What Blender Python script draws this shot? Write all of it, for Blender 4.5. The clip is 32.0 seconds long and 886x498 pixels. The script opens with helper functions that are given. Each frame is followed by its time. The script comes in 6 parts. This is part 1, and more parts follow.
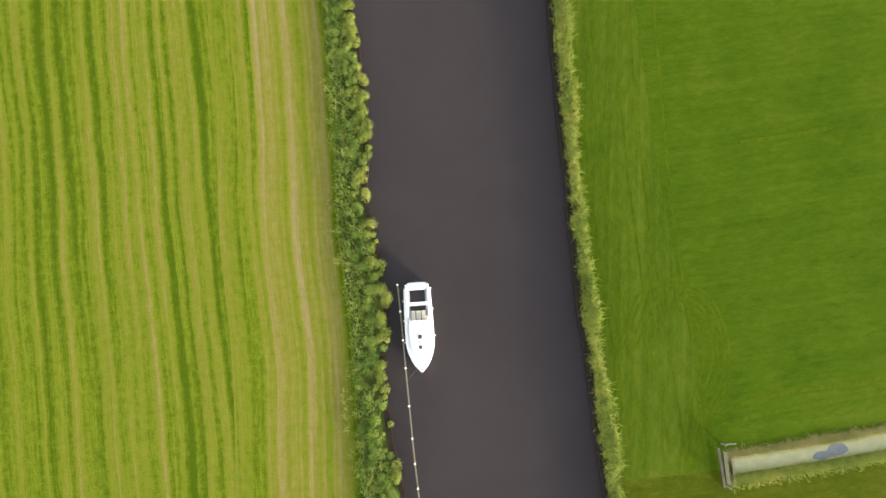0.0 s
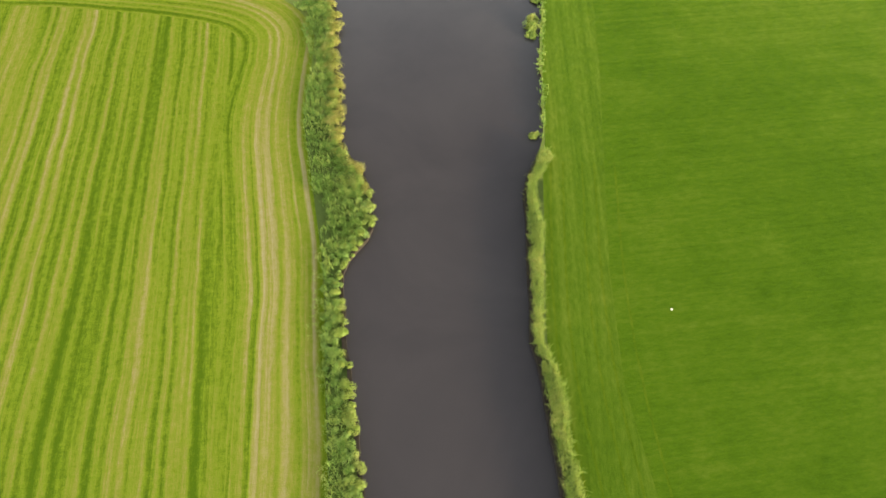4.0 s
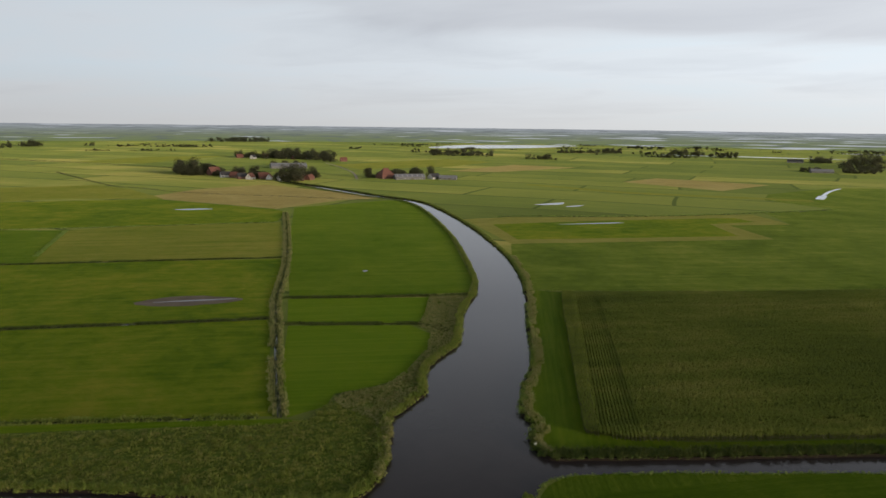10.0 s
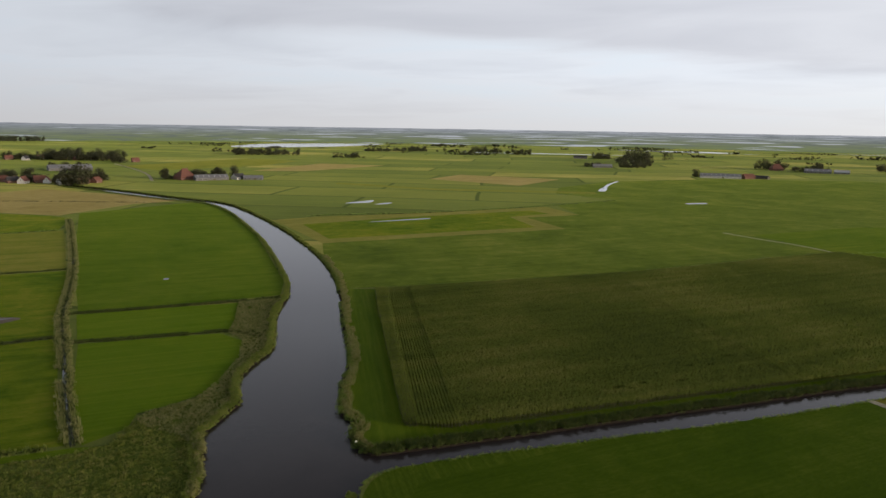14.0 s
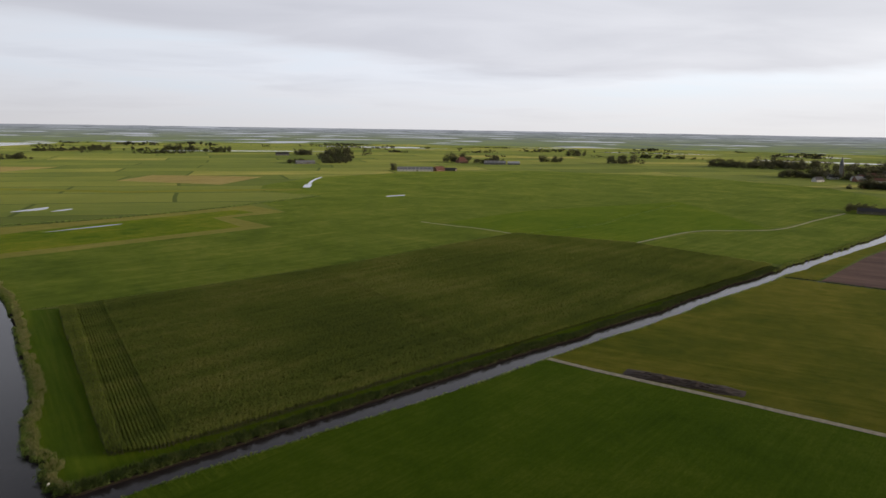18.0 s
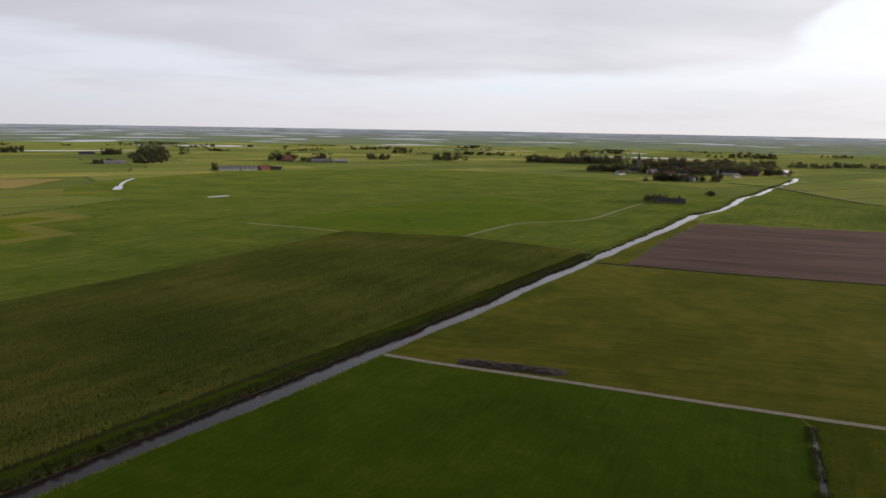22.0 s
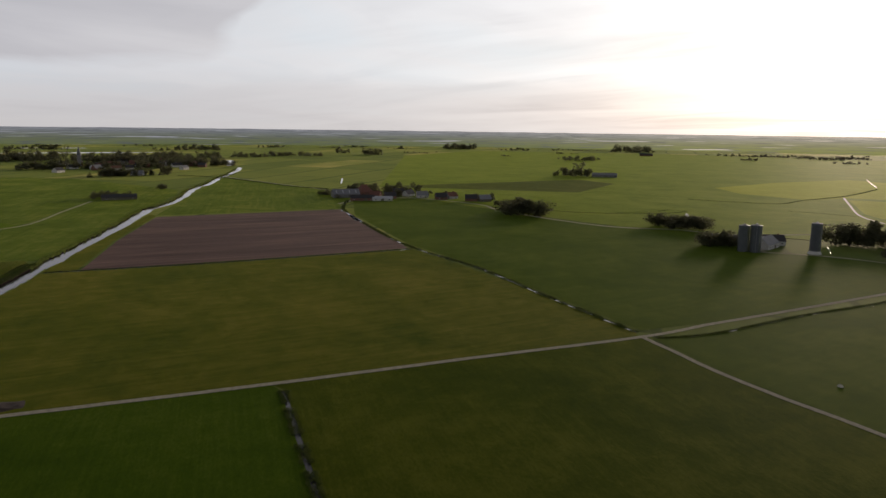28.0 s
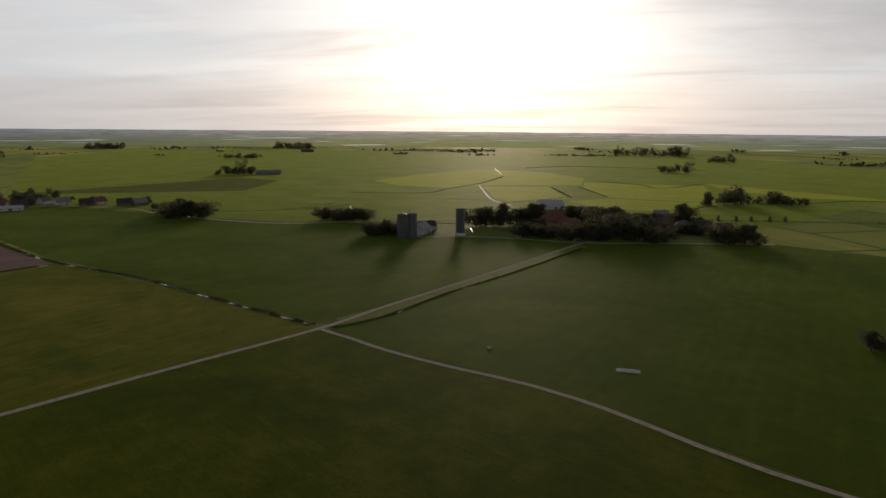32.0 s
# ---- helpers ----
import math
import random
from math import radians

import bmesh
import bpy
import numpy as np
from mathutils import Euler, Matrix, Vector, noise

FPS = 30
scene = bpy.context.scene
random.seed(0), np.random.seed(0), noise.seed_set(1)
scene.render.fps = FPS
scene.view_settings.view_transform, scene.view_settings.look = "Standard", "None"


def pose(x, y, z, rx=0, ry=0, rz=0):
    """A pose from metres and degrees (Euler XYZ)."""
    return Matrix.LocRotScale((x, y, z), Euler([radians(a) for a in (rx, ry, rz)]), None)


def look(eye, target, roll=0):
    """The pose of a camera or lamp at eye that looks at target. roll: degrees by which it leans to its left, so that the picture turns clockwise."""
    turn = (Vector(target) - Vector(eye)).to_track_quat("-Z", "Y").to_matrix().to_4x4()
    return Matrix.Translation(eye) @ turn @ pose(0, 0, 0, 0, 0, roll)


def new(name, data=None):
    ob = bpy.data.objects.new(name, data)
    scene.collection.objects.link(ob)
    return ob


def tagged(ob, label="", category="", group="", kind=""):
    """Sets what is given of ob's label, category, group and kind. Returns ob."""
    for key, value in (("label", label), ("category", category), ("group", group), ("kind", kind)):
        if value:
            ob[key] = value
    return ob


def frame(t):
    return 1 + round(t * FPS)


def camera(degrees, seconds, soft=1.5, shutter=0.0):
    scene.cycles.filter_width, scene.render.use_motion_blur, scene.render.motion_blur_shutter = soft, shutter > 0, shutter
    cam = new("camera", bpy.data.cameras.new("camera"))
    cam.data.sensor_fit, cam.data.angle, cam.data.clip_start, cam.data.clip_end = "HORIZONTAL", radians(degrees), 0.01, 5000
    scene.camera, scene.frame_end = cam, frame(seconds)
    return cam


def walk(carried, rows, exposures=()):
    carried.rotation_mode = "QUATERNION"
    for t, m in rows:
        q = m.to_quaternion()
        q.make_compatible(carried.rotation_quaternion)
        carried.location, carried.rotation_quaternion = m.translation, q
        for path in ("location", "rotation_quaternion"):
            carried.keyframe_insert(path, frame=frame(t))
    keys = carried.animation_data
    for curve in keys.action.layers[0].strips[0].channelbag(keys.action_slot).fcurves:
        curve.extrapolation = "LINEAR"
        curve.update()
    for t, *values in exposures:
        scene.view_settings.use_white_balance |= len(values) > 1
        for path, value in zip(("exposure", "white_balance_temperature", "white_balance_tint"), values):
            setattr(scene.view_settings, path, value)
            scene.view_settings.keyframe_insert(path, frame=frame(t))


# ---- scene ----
from mathutils import geometry

# Camera: a drone that hovers 80 m over the river, tilts up from the nadir and then turns to the right.
cam = camera(65.1, 32.0)
PATH = [
    (0, 6.71, -1.21, 0.00),
    (0.5, 10.38, -1.14, -0.14),
    (1, 14.09, -1.12, -0.20),
    (1.5, 18.38, -1.06, -0.37),
    (2, 22.11, -1.02, -0.47),
    (2.5, 26.34, -1.00, -0.54),
    (3, 30.32, -0.97, -0.68),
    (3.5, 34.05, -0.96, -0.77),
    (5.5, 50.18, -0.86, -1.11),
    (6, 54.47, -0.91, -1.21),
    (6.5, 58.24, -0.86, -1.35),
    (7, 62.53, -0.82, -1.47),
    (7.5, 66.22, -0.83, -1.55),
    (8, 70.47, -0.79, -1.65),
    (8.5, 74.48, -0.79, -1.73),
    (9, 78.12, -0.76, -1.81),
    (9.5, 79.81, -0.77, -1.86),
    (10, 79.80, -0.71, -1.89),
    (10.5, 79.80, -0.73, -2.28),
    (11, 79.79, -0.75, -3.89),
    (11.5, 79.81, -0.74, -6.22),
    (12, 79.81, -0.83, -8.19),
    (12.5, 79.84, -0.84, -10.52),
    (13, 79.84, -0.86, -12.64),
    (13.5, 79.87, -0.87, -15.17),
    (14, 79.89, -0.89, -17.54),
    (14.5, 79.90, -0.93, -19.93),
    (15, 79.95, -0.99, -25.08),
    (15.5, 79.99, -1.02, -29.76),
    (17.5, 79.99, -0.85, -39.85),
    (18, 79.98, -0.90, -41.56),
    (18.5, 79.96, -0.99, -43.10),
    (19, 79.98, -0.97, -44.92),
    (19.5, 79.97, -1.06, -46.50),
    (20, 79.98, -1.07, -48.21),
    (20.5, 79.98, -1.03, -50.03),
    (21, 80.01, -1.00, -51.65),
    (21.5, 80.01, -0.98, -53.66),
    (22, 80.02, -0.98, -55.62),
    (22.5, 80.04, -0.94, -58.10),
    (23, 80.04, -0.96, -60.29),
    (23.5, 80.05, -0.95, -62.99),
    (24, 80.06, -0.92, -65.36),
    (24.5, 80.06, -0.96, -68.56),
    (25, 80.07, -0.95, -72.58),
    (25.5, 80.08, -0.95, -76.85),
    (27.5, 80.11, -0.74, -94.16),
    (28, 80.09, -0.74, -98.80),
    (28.5, 80.11, -0.69, -102.88),
    (29, 80.11, -0.67, -107.53),
    (29.5, 80.12, -0.70, -111.59),
    (30, 80.12, -0.63, -114.74),
    (30.5, 80.12, -0.68, -117.02),
    (31, 80.12, -0.69, -119.87),
    (31.5, 80.11, -0.53, -123.12),
    (32, 80.12, -0.47, -125.93),
]
EXPOSURE = [(0, 2.64, 6400, 13), (2, 2.74, 6400, 8), (3, 2.82, 6400, 7), (5, 2.68, 6450, 3), (7, 2.17, 6450, 0), (8, 1.58, 6450, 4), (8.7, 0.82, 6400, 7), (9.5, -0.04, 6330, 12), (15, -0.10, 6330, 16), (20, -0.16, 6330, 19), (25, -0.34, 6380, 20),
            (28, -0.66, 6430, 20), (32, -0.95, 6480, 20)]
walk(cam, [(t, pose(0, 0, 80, a, b, c)) for t, a, b, c in PATH], EXPOSURE)

# ---- world and sun ----
SUN_AZ, SUN_EL = radians(130), radians(8)
SUN = Vector((math.sin(SUN_AZ) * math.cos(SUN_EL), math.cos(SUN_AZ) * math.cos(SUN_EL), math.sin(SUN_EL)))


def node(nt, kind, **values):
    """A node with its sockets and settings by name; a socket value that is an output is linked."""
    n = nt.nodes.new(kind)
    for key, v in values.items():
        if key.startswith("_"):
            s = n.inputs[int(key[1:])]
            if isinstance(v, bpy.types.NodeSocket):
                nt.links.new(v, s)
            else:
                s.default_value = v
        elif key == "op":
            n.operation = v
        elif key == "blend":
            n.blend_type = v
    return n


def math_node(nt, op, a, b=0.0, c=0.0, clamp=False):
    n = node(nt, "ShaderNodeMath", op=op, _0=a, _1=b, _2=c)
    n.use_clamp = clamp
    return n.outputs[0]


def noise_node(nt, vec, scale, detail=3.0, rough=0.55, distort=0.0):
    n = nt.nodes.new("ShaderNodeTexNoise")
    nt.links.new(vec, n.inputs["Vector"])
    n.inputs["Scale"].default_value, n.inputs["Detail"].default_value = scale, detail
    n.inputs["Roughness"].default_value, n.inputs["Distortion"].default_value = rough, distort
    return n.outputs["Fac"]


def ramp_node(nt, fac, stops):
    n = nt.nodes.new("ShaderNodeValToRGB")
    nt.links.new(fac, n.inputs[0])
    while len(n.color_ramp.elements) < len(stops):
        n.color_ramp.elements.new(0.5)
    for e, (p, c) in zip(n.color_ramp.elements, stops):
        e.position, e.color = p, (*c, 1) if len(c) == 3 else (c[0], c[0], c[0], 1)
    return n.outputs[0]


def mix_node(nt, fac, a, b, blend="MIX"):
    n = nt.nodes.new("ShaderNodeMixRGB")
    n.blend_type = blend
    for s, v in zip(n.inputs, (fac, a, b)):
        if isinstance(v, bpy.types.NodeSocket):
            nt.links.new(v, s)
        else:
            s.default_value = (*v, 1) if isinstance(v, tuple) and len(v) == 3 else v
    return n.outputs[0]


def mapped(nt, vec, scale=(1, 1, 1), turn=0.0, shift=(0, 0, 0)):
    """Turned about z first, then scaled along the turned axes."""
    if turn:
        r = nt.nodes.new("ShaderNodeMapping")
        nt.links.new(vec, r.inputs[0])
        r.inputs[2].default_value = (0, 0, radians(turn))
        vec = r.outputs[0]
    n = nt.nodes.new("ShaderNodeMapping")
    nt.links.new(vec, n.inputs[0])
    n.inputs[1].default_value, n.inputs[3].default_value = shift, scale
    return n.outputs[0]


def make_world():
    w = bpy.data.worlds.new("world")
    scene.world, w.use_nodes = w, True
    nt = w.node_tree
    bg = nt.nodes["Background"]
    sky = nt.nodes.new("ShaderNodeTexSky")
    sky.sky_type, sky.sun_disc = "NISHITA", False
    sky.sun_elevation, sky.sun_rotation, sky.dust_density = SUN_EL, SUN_AZ, 2.0
    clear = mix_node(nt, 1.0, sky.outputs[0], (0.12, 0.12, 0.12), "MULTIPLY")
    way = nt.nodes.new("ShaderNodeTexCoord").outputs["Generated"]
    sep = node(nt, "ShaderNodeSeparateXYZ", _0=way)
    up = math_node(nt, "MAXIMUM", sep.outputs[2], 0.0)
    flat = math_node(nt, "ADD", up, 0.09)
    plane = node(nt, "ShaderNodeCombineXYZ", _0=math_node(nt, "DIVIDE", sep.outputs[0], flat), _1=math_node(nt, "DIVIDE", sep.outputs[1], flat)).outputs[0]
    # cloud deck: long grey banks with paler gaps between them
    banks = noise_node(nt, mapped(nt, plane, (0.32, 0.32, 1), 40, (3.1, 0.4, 0)), 1.0, 7, 0.52, 0.4)
    wisps = noise_node(nt, mapped(nt, plane, (0.62, 0.95, 1), 35), 1.0, 5, 0.5, 0.5)
    d = node(nt, "ShaderNodeVectorMath", op="DOT_PRODUCT", _0=way, _1=SUN).outputs["Value"]
    d = math_node(nt, "MAXIMUM", d, 0.0)
    edge = math_node(nt, "MULTIPLY_ADD", math_node(nt, "SUBTRACT", banks, 0.5), 0.07, up)
    edge = math_node(nt, "MULTIPLY_ADD", math_node(nt, "SUBTRACT", wisps, 0.5), 0.035, edge)
    open_sky = ramp_node(nt, d, [(0.86, (0.0,)), (0.985, (1.0,))])
    level = node(nt, "ShaderNodeVectorMath", op="NORMALIZE", _0=mapped(nt, way, (1, 1, 0))).outputs[0]
    # the dark deck hangs lowest in the east-north-east and ends short of the sun
    turned = node(nt, "ShaderNodeVectorMath", op="DOT_PRODUCT", _0=level, _1=Vector((math.sin(radians(110)), math.cos(radians(110)), 0))).outputs["Value"]
    turned = math_node(nt, "MULTIPLY_ADD", math_node(nt, "SUBTRACT", wisps, 0.5), 0.05, turned)
    turned = math_node(nt, "MULTIPLY_ADD", turned, 0.625, 0.375)
    rim = ramp_node(nt, turned, [(0.06, (0.150,)), (0.375, (0.112,)), (0.54, (0.094,)), (0.70, (0.074,)), (0.85, (0.068,)), (0.915, (0.085,)), (0.935, (0.135,)), (0.98, (0.40,))])
    deck = math_node(nt, "SUBTRACT", ramp_node(nt, math_node(nt, "ADD", math_node(nt, "SUBTRACT", edge, rim), 0.5), [(0.490, (0.0,)), (0.512, (1.0,))]), open_sky, clamp=True)
    deck = math_node(nt, "MULTIPLY", deck, ramp_node(nt, turned, [(0.02, (0.25,)), (0.2, (0.85,)), (0.5, (1.0,))]))
    patches = ramp_node(nt, math_node(nt, "ADD", math_node(nt, "MULTIPLY", banks, 0.6), math_node(nt, "MULTIPLY", wisps, 0.4)), [(0.36, (0.765, 0.87, 0.915)), (0.50, (0.80, 0.86, 0.885)), (0.68, (0.655, 0.70, 0.735))])
    thinner = ramp_node(nt, wisps, [(0.3, (0.725, 0.76, 0.78)), (0.7, (0.60, 0.63, 0.66))])
    grey = mix_node(nt, deck, patches, thinner)
    cover = 0.94
    low = ramp_node(nt, up, [(0.0, (1.0,)), (0.07, (0.0,))])
    grey = mix_node(nt, math_node(nt, "MULTIPLY", low, 0.85), grey, (0.735, 0.745, 0.715))
    east = node(nt, "ShaderNodeVectorMath", op="DOT_PRODUCT", _0=level, _1=Vector((math.sin(radians(112)), math.cos(radians(112)), 0))).outputs["Value"]
    lift = math_node(nt, "MULTIPLY_ADD", math_node(nt, "SUBTRACT", wisps, 0.5), 0.07, up)
    bank = math_node(nt, "MULTIPLY", ramp_node(nt, lift, [(-0.02, (0.7,)), (0.022, (1.0,)), (0.050, (0.9,)), (0.075, (0.0,))]), ramp_node(nt, east, [(0.62, (0.0,)), (0.86, (0.45,))]))
    grey = mix_node(nt, bank, grey, (0.60, 0.635, 0.665))
    sunward = node(nt, "ShaderNodeCombineXYZ", _0=math_node(nt, "MULTIPLY_ADD", d, 0.015, 1.0), _1=1.0, _2=math_node(nt, "MULTIPLY_ADD", d, -0.05, 1.0)).outputs[0]
    grey = mix_node(nt, 1.0, grey, sunward, "MULTIPLY")
    body = mix_node(nt, cover, clear, grey)
    # the unseen upper sky is darkened to dim the ground; full strength near the horizon
    thick = ramp_node(nt, up, [(0.17, (1.0,)), (0.30, (0.89,)), (0.42, (0.66,)), (0.53, (0.28,)), (0.70, (0.13,)), (0.92, (0.11,))])
    body = mix_node(nt, 1.0, body, thick, "MULTIPLY")
    # the veiled sun behind the clouds
    wide = math_node(nt, "MULTIPLY", math_node(nt, "POWER", d, 5.0), 0.60)
    mid = math_node(nt, "MULTIPLY", math_node(nt, "POWER", d, 45.0), 1.15)
    core = math_node(nt, "MULTIPLY", math_node(nt, "POWER", d, 520.0), 6.0)
    side = node(nt, "ShaderNodeVectorMath", op="DOT_PRODUCT", _0=way, _1=Vector((math.sin(radians(110)), math.cos(radians(110)), 0))).outputs["Value"]
    streaks = noise_node(nt, mapped(nt, plane, (0.42, 1.25, 1), -40, (2, 5, 0)), 1.0, 6, 0.55, 0.6)
    torn = ramp_node(nt, streaks, [(0.36, (1.0,)), (0.52, (0.80,)), (0.68, (0.38,))])
    wide, mid, core = (math_node(nt, "MULTIPLY", q, torn) for q in (wide, mid, core))
    gain = math_node(nt, "ADD", math_node(nt, "ADD", wide, mid), math_node(nt, "MULTIPLY_ADD", side, 0.31, 1.03))
    lit = mix_node(nt, 1.0, body, node(nt, "ShaderNodeCombineXYZ", _0=gain, _1=gain, _2=math_node(nt, "POWER", gain, 0.96)).outputs[0], "MULTIPLY")
    warm = node(nt, "ShaderNodeCombineXYZ", _0=core, _1=math_node(nt, "MULTIPLY", core, 0.86), _2=math_node(nt, "MULTIPLY", core, 0.62)).outputs[0]
    nt.links.new(mix_node(nt, 1.0, lit, warm, "ADD"), bg.inputs[0])
    bg.inputs[1].default_value = 1.0


make_world()
sun = new("sun", bpy.data.lights.new("sun", "SUN"))
sun.data.energy, sun.data.angle, sun.data.color = 2.0, radians(6.5), (1.0, 0.80, 0.56)
sun.matrix_world = look(SUN * 100, (0, 0, 0))


# ---- materials ----
def material(name, rough=0.8):
    m = bpy.data.materials.new(name)
    m.use_nodes = True
    b = m.node_tree.nodes["Principled BSDF"]
    b.inputs["Roughness"].default_value = rough
    return m, m.node_tree, b


def position(nt):
    return nt.nodes.new("ShaderNodeNewGeometry").outputs["Position"]


def bump(nt, b, height, strength, distance):
    n = nt.nodes.new("ShaderNodeBump")
    n.inputs["Strength"].default_value, n.inputs["Distance"].default_value = strength, distance
    nt.links.new(height, n.inputs["Height"])
    nt.links.new(n.outputs[0], b.inputs["Normal"])


def velvet(nt, b, col, weight=0.27):
    """The soft brightening of turf seen at a low angle, where only the lit tips show."""
    b.inputs["Sheen Weight"].default_value, b.inputs["Sheen Roughness"].default_value = weight, 0.5
    nt.links.new(node(nt, "ShaderNodeVectorMath", op="MULTIPLY_ADD", _0=col, _1=(4.2, 4.2, 3.2), _2=(0.03, 0.032, 0.010)).outputs[0], b.inputs["Sheen Tint"])


def grass(name, dark, mid, pale, turn=0.0, across=3.0, along=80.0, streak=0.5, patch=0.35, grain=0.3, rough=0.75, offset=0.5, glow=0.22, rows=0.0):
    """Turf: patches, streaks along one direction (turn, degrees), tufts and grain."""
    m, nt, b = material(name, rough)
    pos = position(nt)
    big = noise_node(nt, pos, 0.018, 4, 0.6, 0.6)
    mead = noise_node(nt, pos, 0.11, 5, 0.65, 0.4)
    line = noise_node(nt, mapped(nt, pos, (1 / across, 1 / along, 1), turn), 1.0, 2.5, 0.6)
    tuft = noise_node(nt, mapped(nt, pos, (1, 0.35, 1), turn), 1.6, 5, 0.7)
    fine = noise_node(nt, pos, 9.0, 2, 0.6)
    total = offset
    for src, amount in ((big, patch), (mead, patch * 0.7), (line, streak), (tuft, grain), (fine, grain * 0.5)):
        total = math_node(nt, "MULTIPLY_ADD", math_node(nt, "SUBTRACT", src, 0.5), amount * 2, total)
    if rows:
        bent = math_node(nt, "MULTIPLY_ADD", noise_node(nt, mapped(nt, pos, (0.10, 0.02, 1), turn), 1.0, 2, 0.5), 9.0, math_node(nt, "MULTIPLY", node(nt, "ShaderNodeSeparateXYZ", _0=mapped(nt, pos, (1, 1, 1), turn)).outputs[0], 2.7))
        total = math_node(nt, "MULTIPLY_ADD", math_node(nt, "SINE", bent), math_node(nt, "MULTIPLY", mead, rows), total)
    dark, mid, pale = (tuple(0.89 * c for c in q) for q in (dark, mid, pale))
    col = ramp_node(nt, total, [(0.12, dark), (0.5, mid), (0.88, pale)])
    nt.links.new(col, b.inputs["Base Color"])
    bump(nt, b, math_node(nt, "ADD", tuft, fine), 0.55, 0.12)
    b.inputs["Specular IOR Level"].default_value = 0.012 if glow > 0.26 else 0.008
    velvet(nt, b, col, glow)
    return m


def swaths(name, turn, along_uv=False, dry=0.0):
    """Mown hay land: green stubble with irregular pale rows of cut grass."""
    m, nt, b = material(name, 0.85)
    pos = nt.nodes.new("ShaderNodeUVMap").outputs[0] if along_uv else position(nt)
    sway = noise_node(nt, pos, 0.05, 2, 0.5)
    moved = node(nt, "ShaderNodeVectorMath", op="ADD", _0=pos, _1=node(nt, "ShaderNodeCombineXYZ", _0=math_node(nt, "MULTIPLY", sway, 1.6), _1=math_node(nt, "MULTIPLY", sway, 1.6)).outputs[0]).outputs[0]
    rows = noise_node(nt, mapped(nt, moved, (0.58, 0.005, 1), turn), 1.0, 1.5, 0.5)
    thin = noise_node(nt, mapped(nt, moved, (1.15, 0.012, 1), turn), 1.0, 3.0, 0.65)
    broad = noise_node(nt, mapped(nt, moved, (0.17, 0.004, 1), turn, (7, 0, 0)), 1.0, 2, 0.5)
    tuft = noise_node(nt, mapped(nt, pos, (2.2, 0.5, 1), turn), 1.0, 5, 0.75)
    fine = noise_node(nt, pos, 7.0, 3, 0.7)
    across = node(nt, "ShaderNodeSeparateXYZ", _0=mapped(nt, moved, (1, 1, 1), turn)).outputs[0]
    drift = noise_node(nt, mapped(nt, moved, (0.12, 0.004, 1), turn, (3, 1, 0)), 1.0, 2, 0.5)
    wave = math_node(nt, "SINE", math_node(nt, "MULTIPLY_ADD", drift, 14.0, math_node(nt, "MULTIPLY", across, 3.5)))
    total = math_node(nt, "MULTIPLY_ADD", math_node(nt, "SUBTRACT", rows, 0.5), 1.0, 0.335)
    total = math_node(nt, "MULTIPLY_ADD", wave, 0.085, total)
    if along_uv:
        away = node(nt, "ShaderNodeSeparateXYZ", _0=moved).outputs[0]
        total = math_node(nt, "ADD", total, math_node(nt, "MULTIPLY", ramp_node(nt, math_node(nt, "DIVIDE", away, 16.0), [(0.05, (0.0,)), (0.12, (1.0,)), (0.35, (0.75,)), (0.90, (0.0,))]), dry))
    cross = noise_node(nt, mapped(nt, pos, (0.9, 1.5, 1), turn), 1.0, 4, 0.7)
    crisp = ramp_node(nt, thin, [(0.52, (0.0,)), (0.70, (1.0,))])
    total = math_node(nt, "MULTIPLY_ADD", crisp, math_node(nt, "MULTIPLY_ADD", tuft, 0.30, -0.02), total)
    for src, amount in ((thin, 0.70), (broad, 0.70), (tuft, 0.65), (cross, 0.40), (fine, 0.5)):
        total = math_node(nt, "MULTIPLY_ADD", math_node(nt, "SUBTRACT", src, 0.5), amount, total)
    col = ramp_node(nt, total, [(0.08, (0.054, 0.091, 0.005)), (0.34, (0.116, 0.156, 0.011)), (0.58, (0.170, 0.170, 0.027)), (0.80, (0.212, 0.184, 0.066)), (1.0, (0.242, 0.208, 0.098))])
    nt.links.new(col, b.inputs["Base Color"])
    bump(nt, b, math_node(nt, "ADD", total, fine), 0.6, 0.15)
    b.inputs["Specular IOR Level"].default_value = 0.0
    return m


def plain(name, colour, rough=0.6, vary=0.25, scale=3.0, metal=0.0, relief=0.15, gloss=0.5):
    m, nt, b = material(name, rough)
    pos = position(nt)
    n1, n2 = noise_node(nt, pos, scale, 4, 0.6), noise_node(nt, pos, scale * 9, 3, 0.6)
    v = math_node(nt, "ADD", math_node(nt, "MULTIPLY", n1, 0.65), math_node(nt, "MULTIPLY", n2, 0.35))
    lo, hi = tuple(c * (1 - vary) for c in colour), tuple(min(1, c * (1 + vary)) for c in colour)
    col = ramp_node(nt, v, [(0.3, lo), (0.7, hi)])
    nt.links.new(col, b.inputs["Base Color"])
    b.inputs["Metallic"].default_value = metal
    b.inputs["Specular IOR Level"].default_value = gloss
    bump(nt, b, n2, relief, 0.02)
    return m


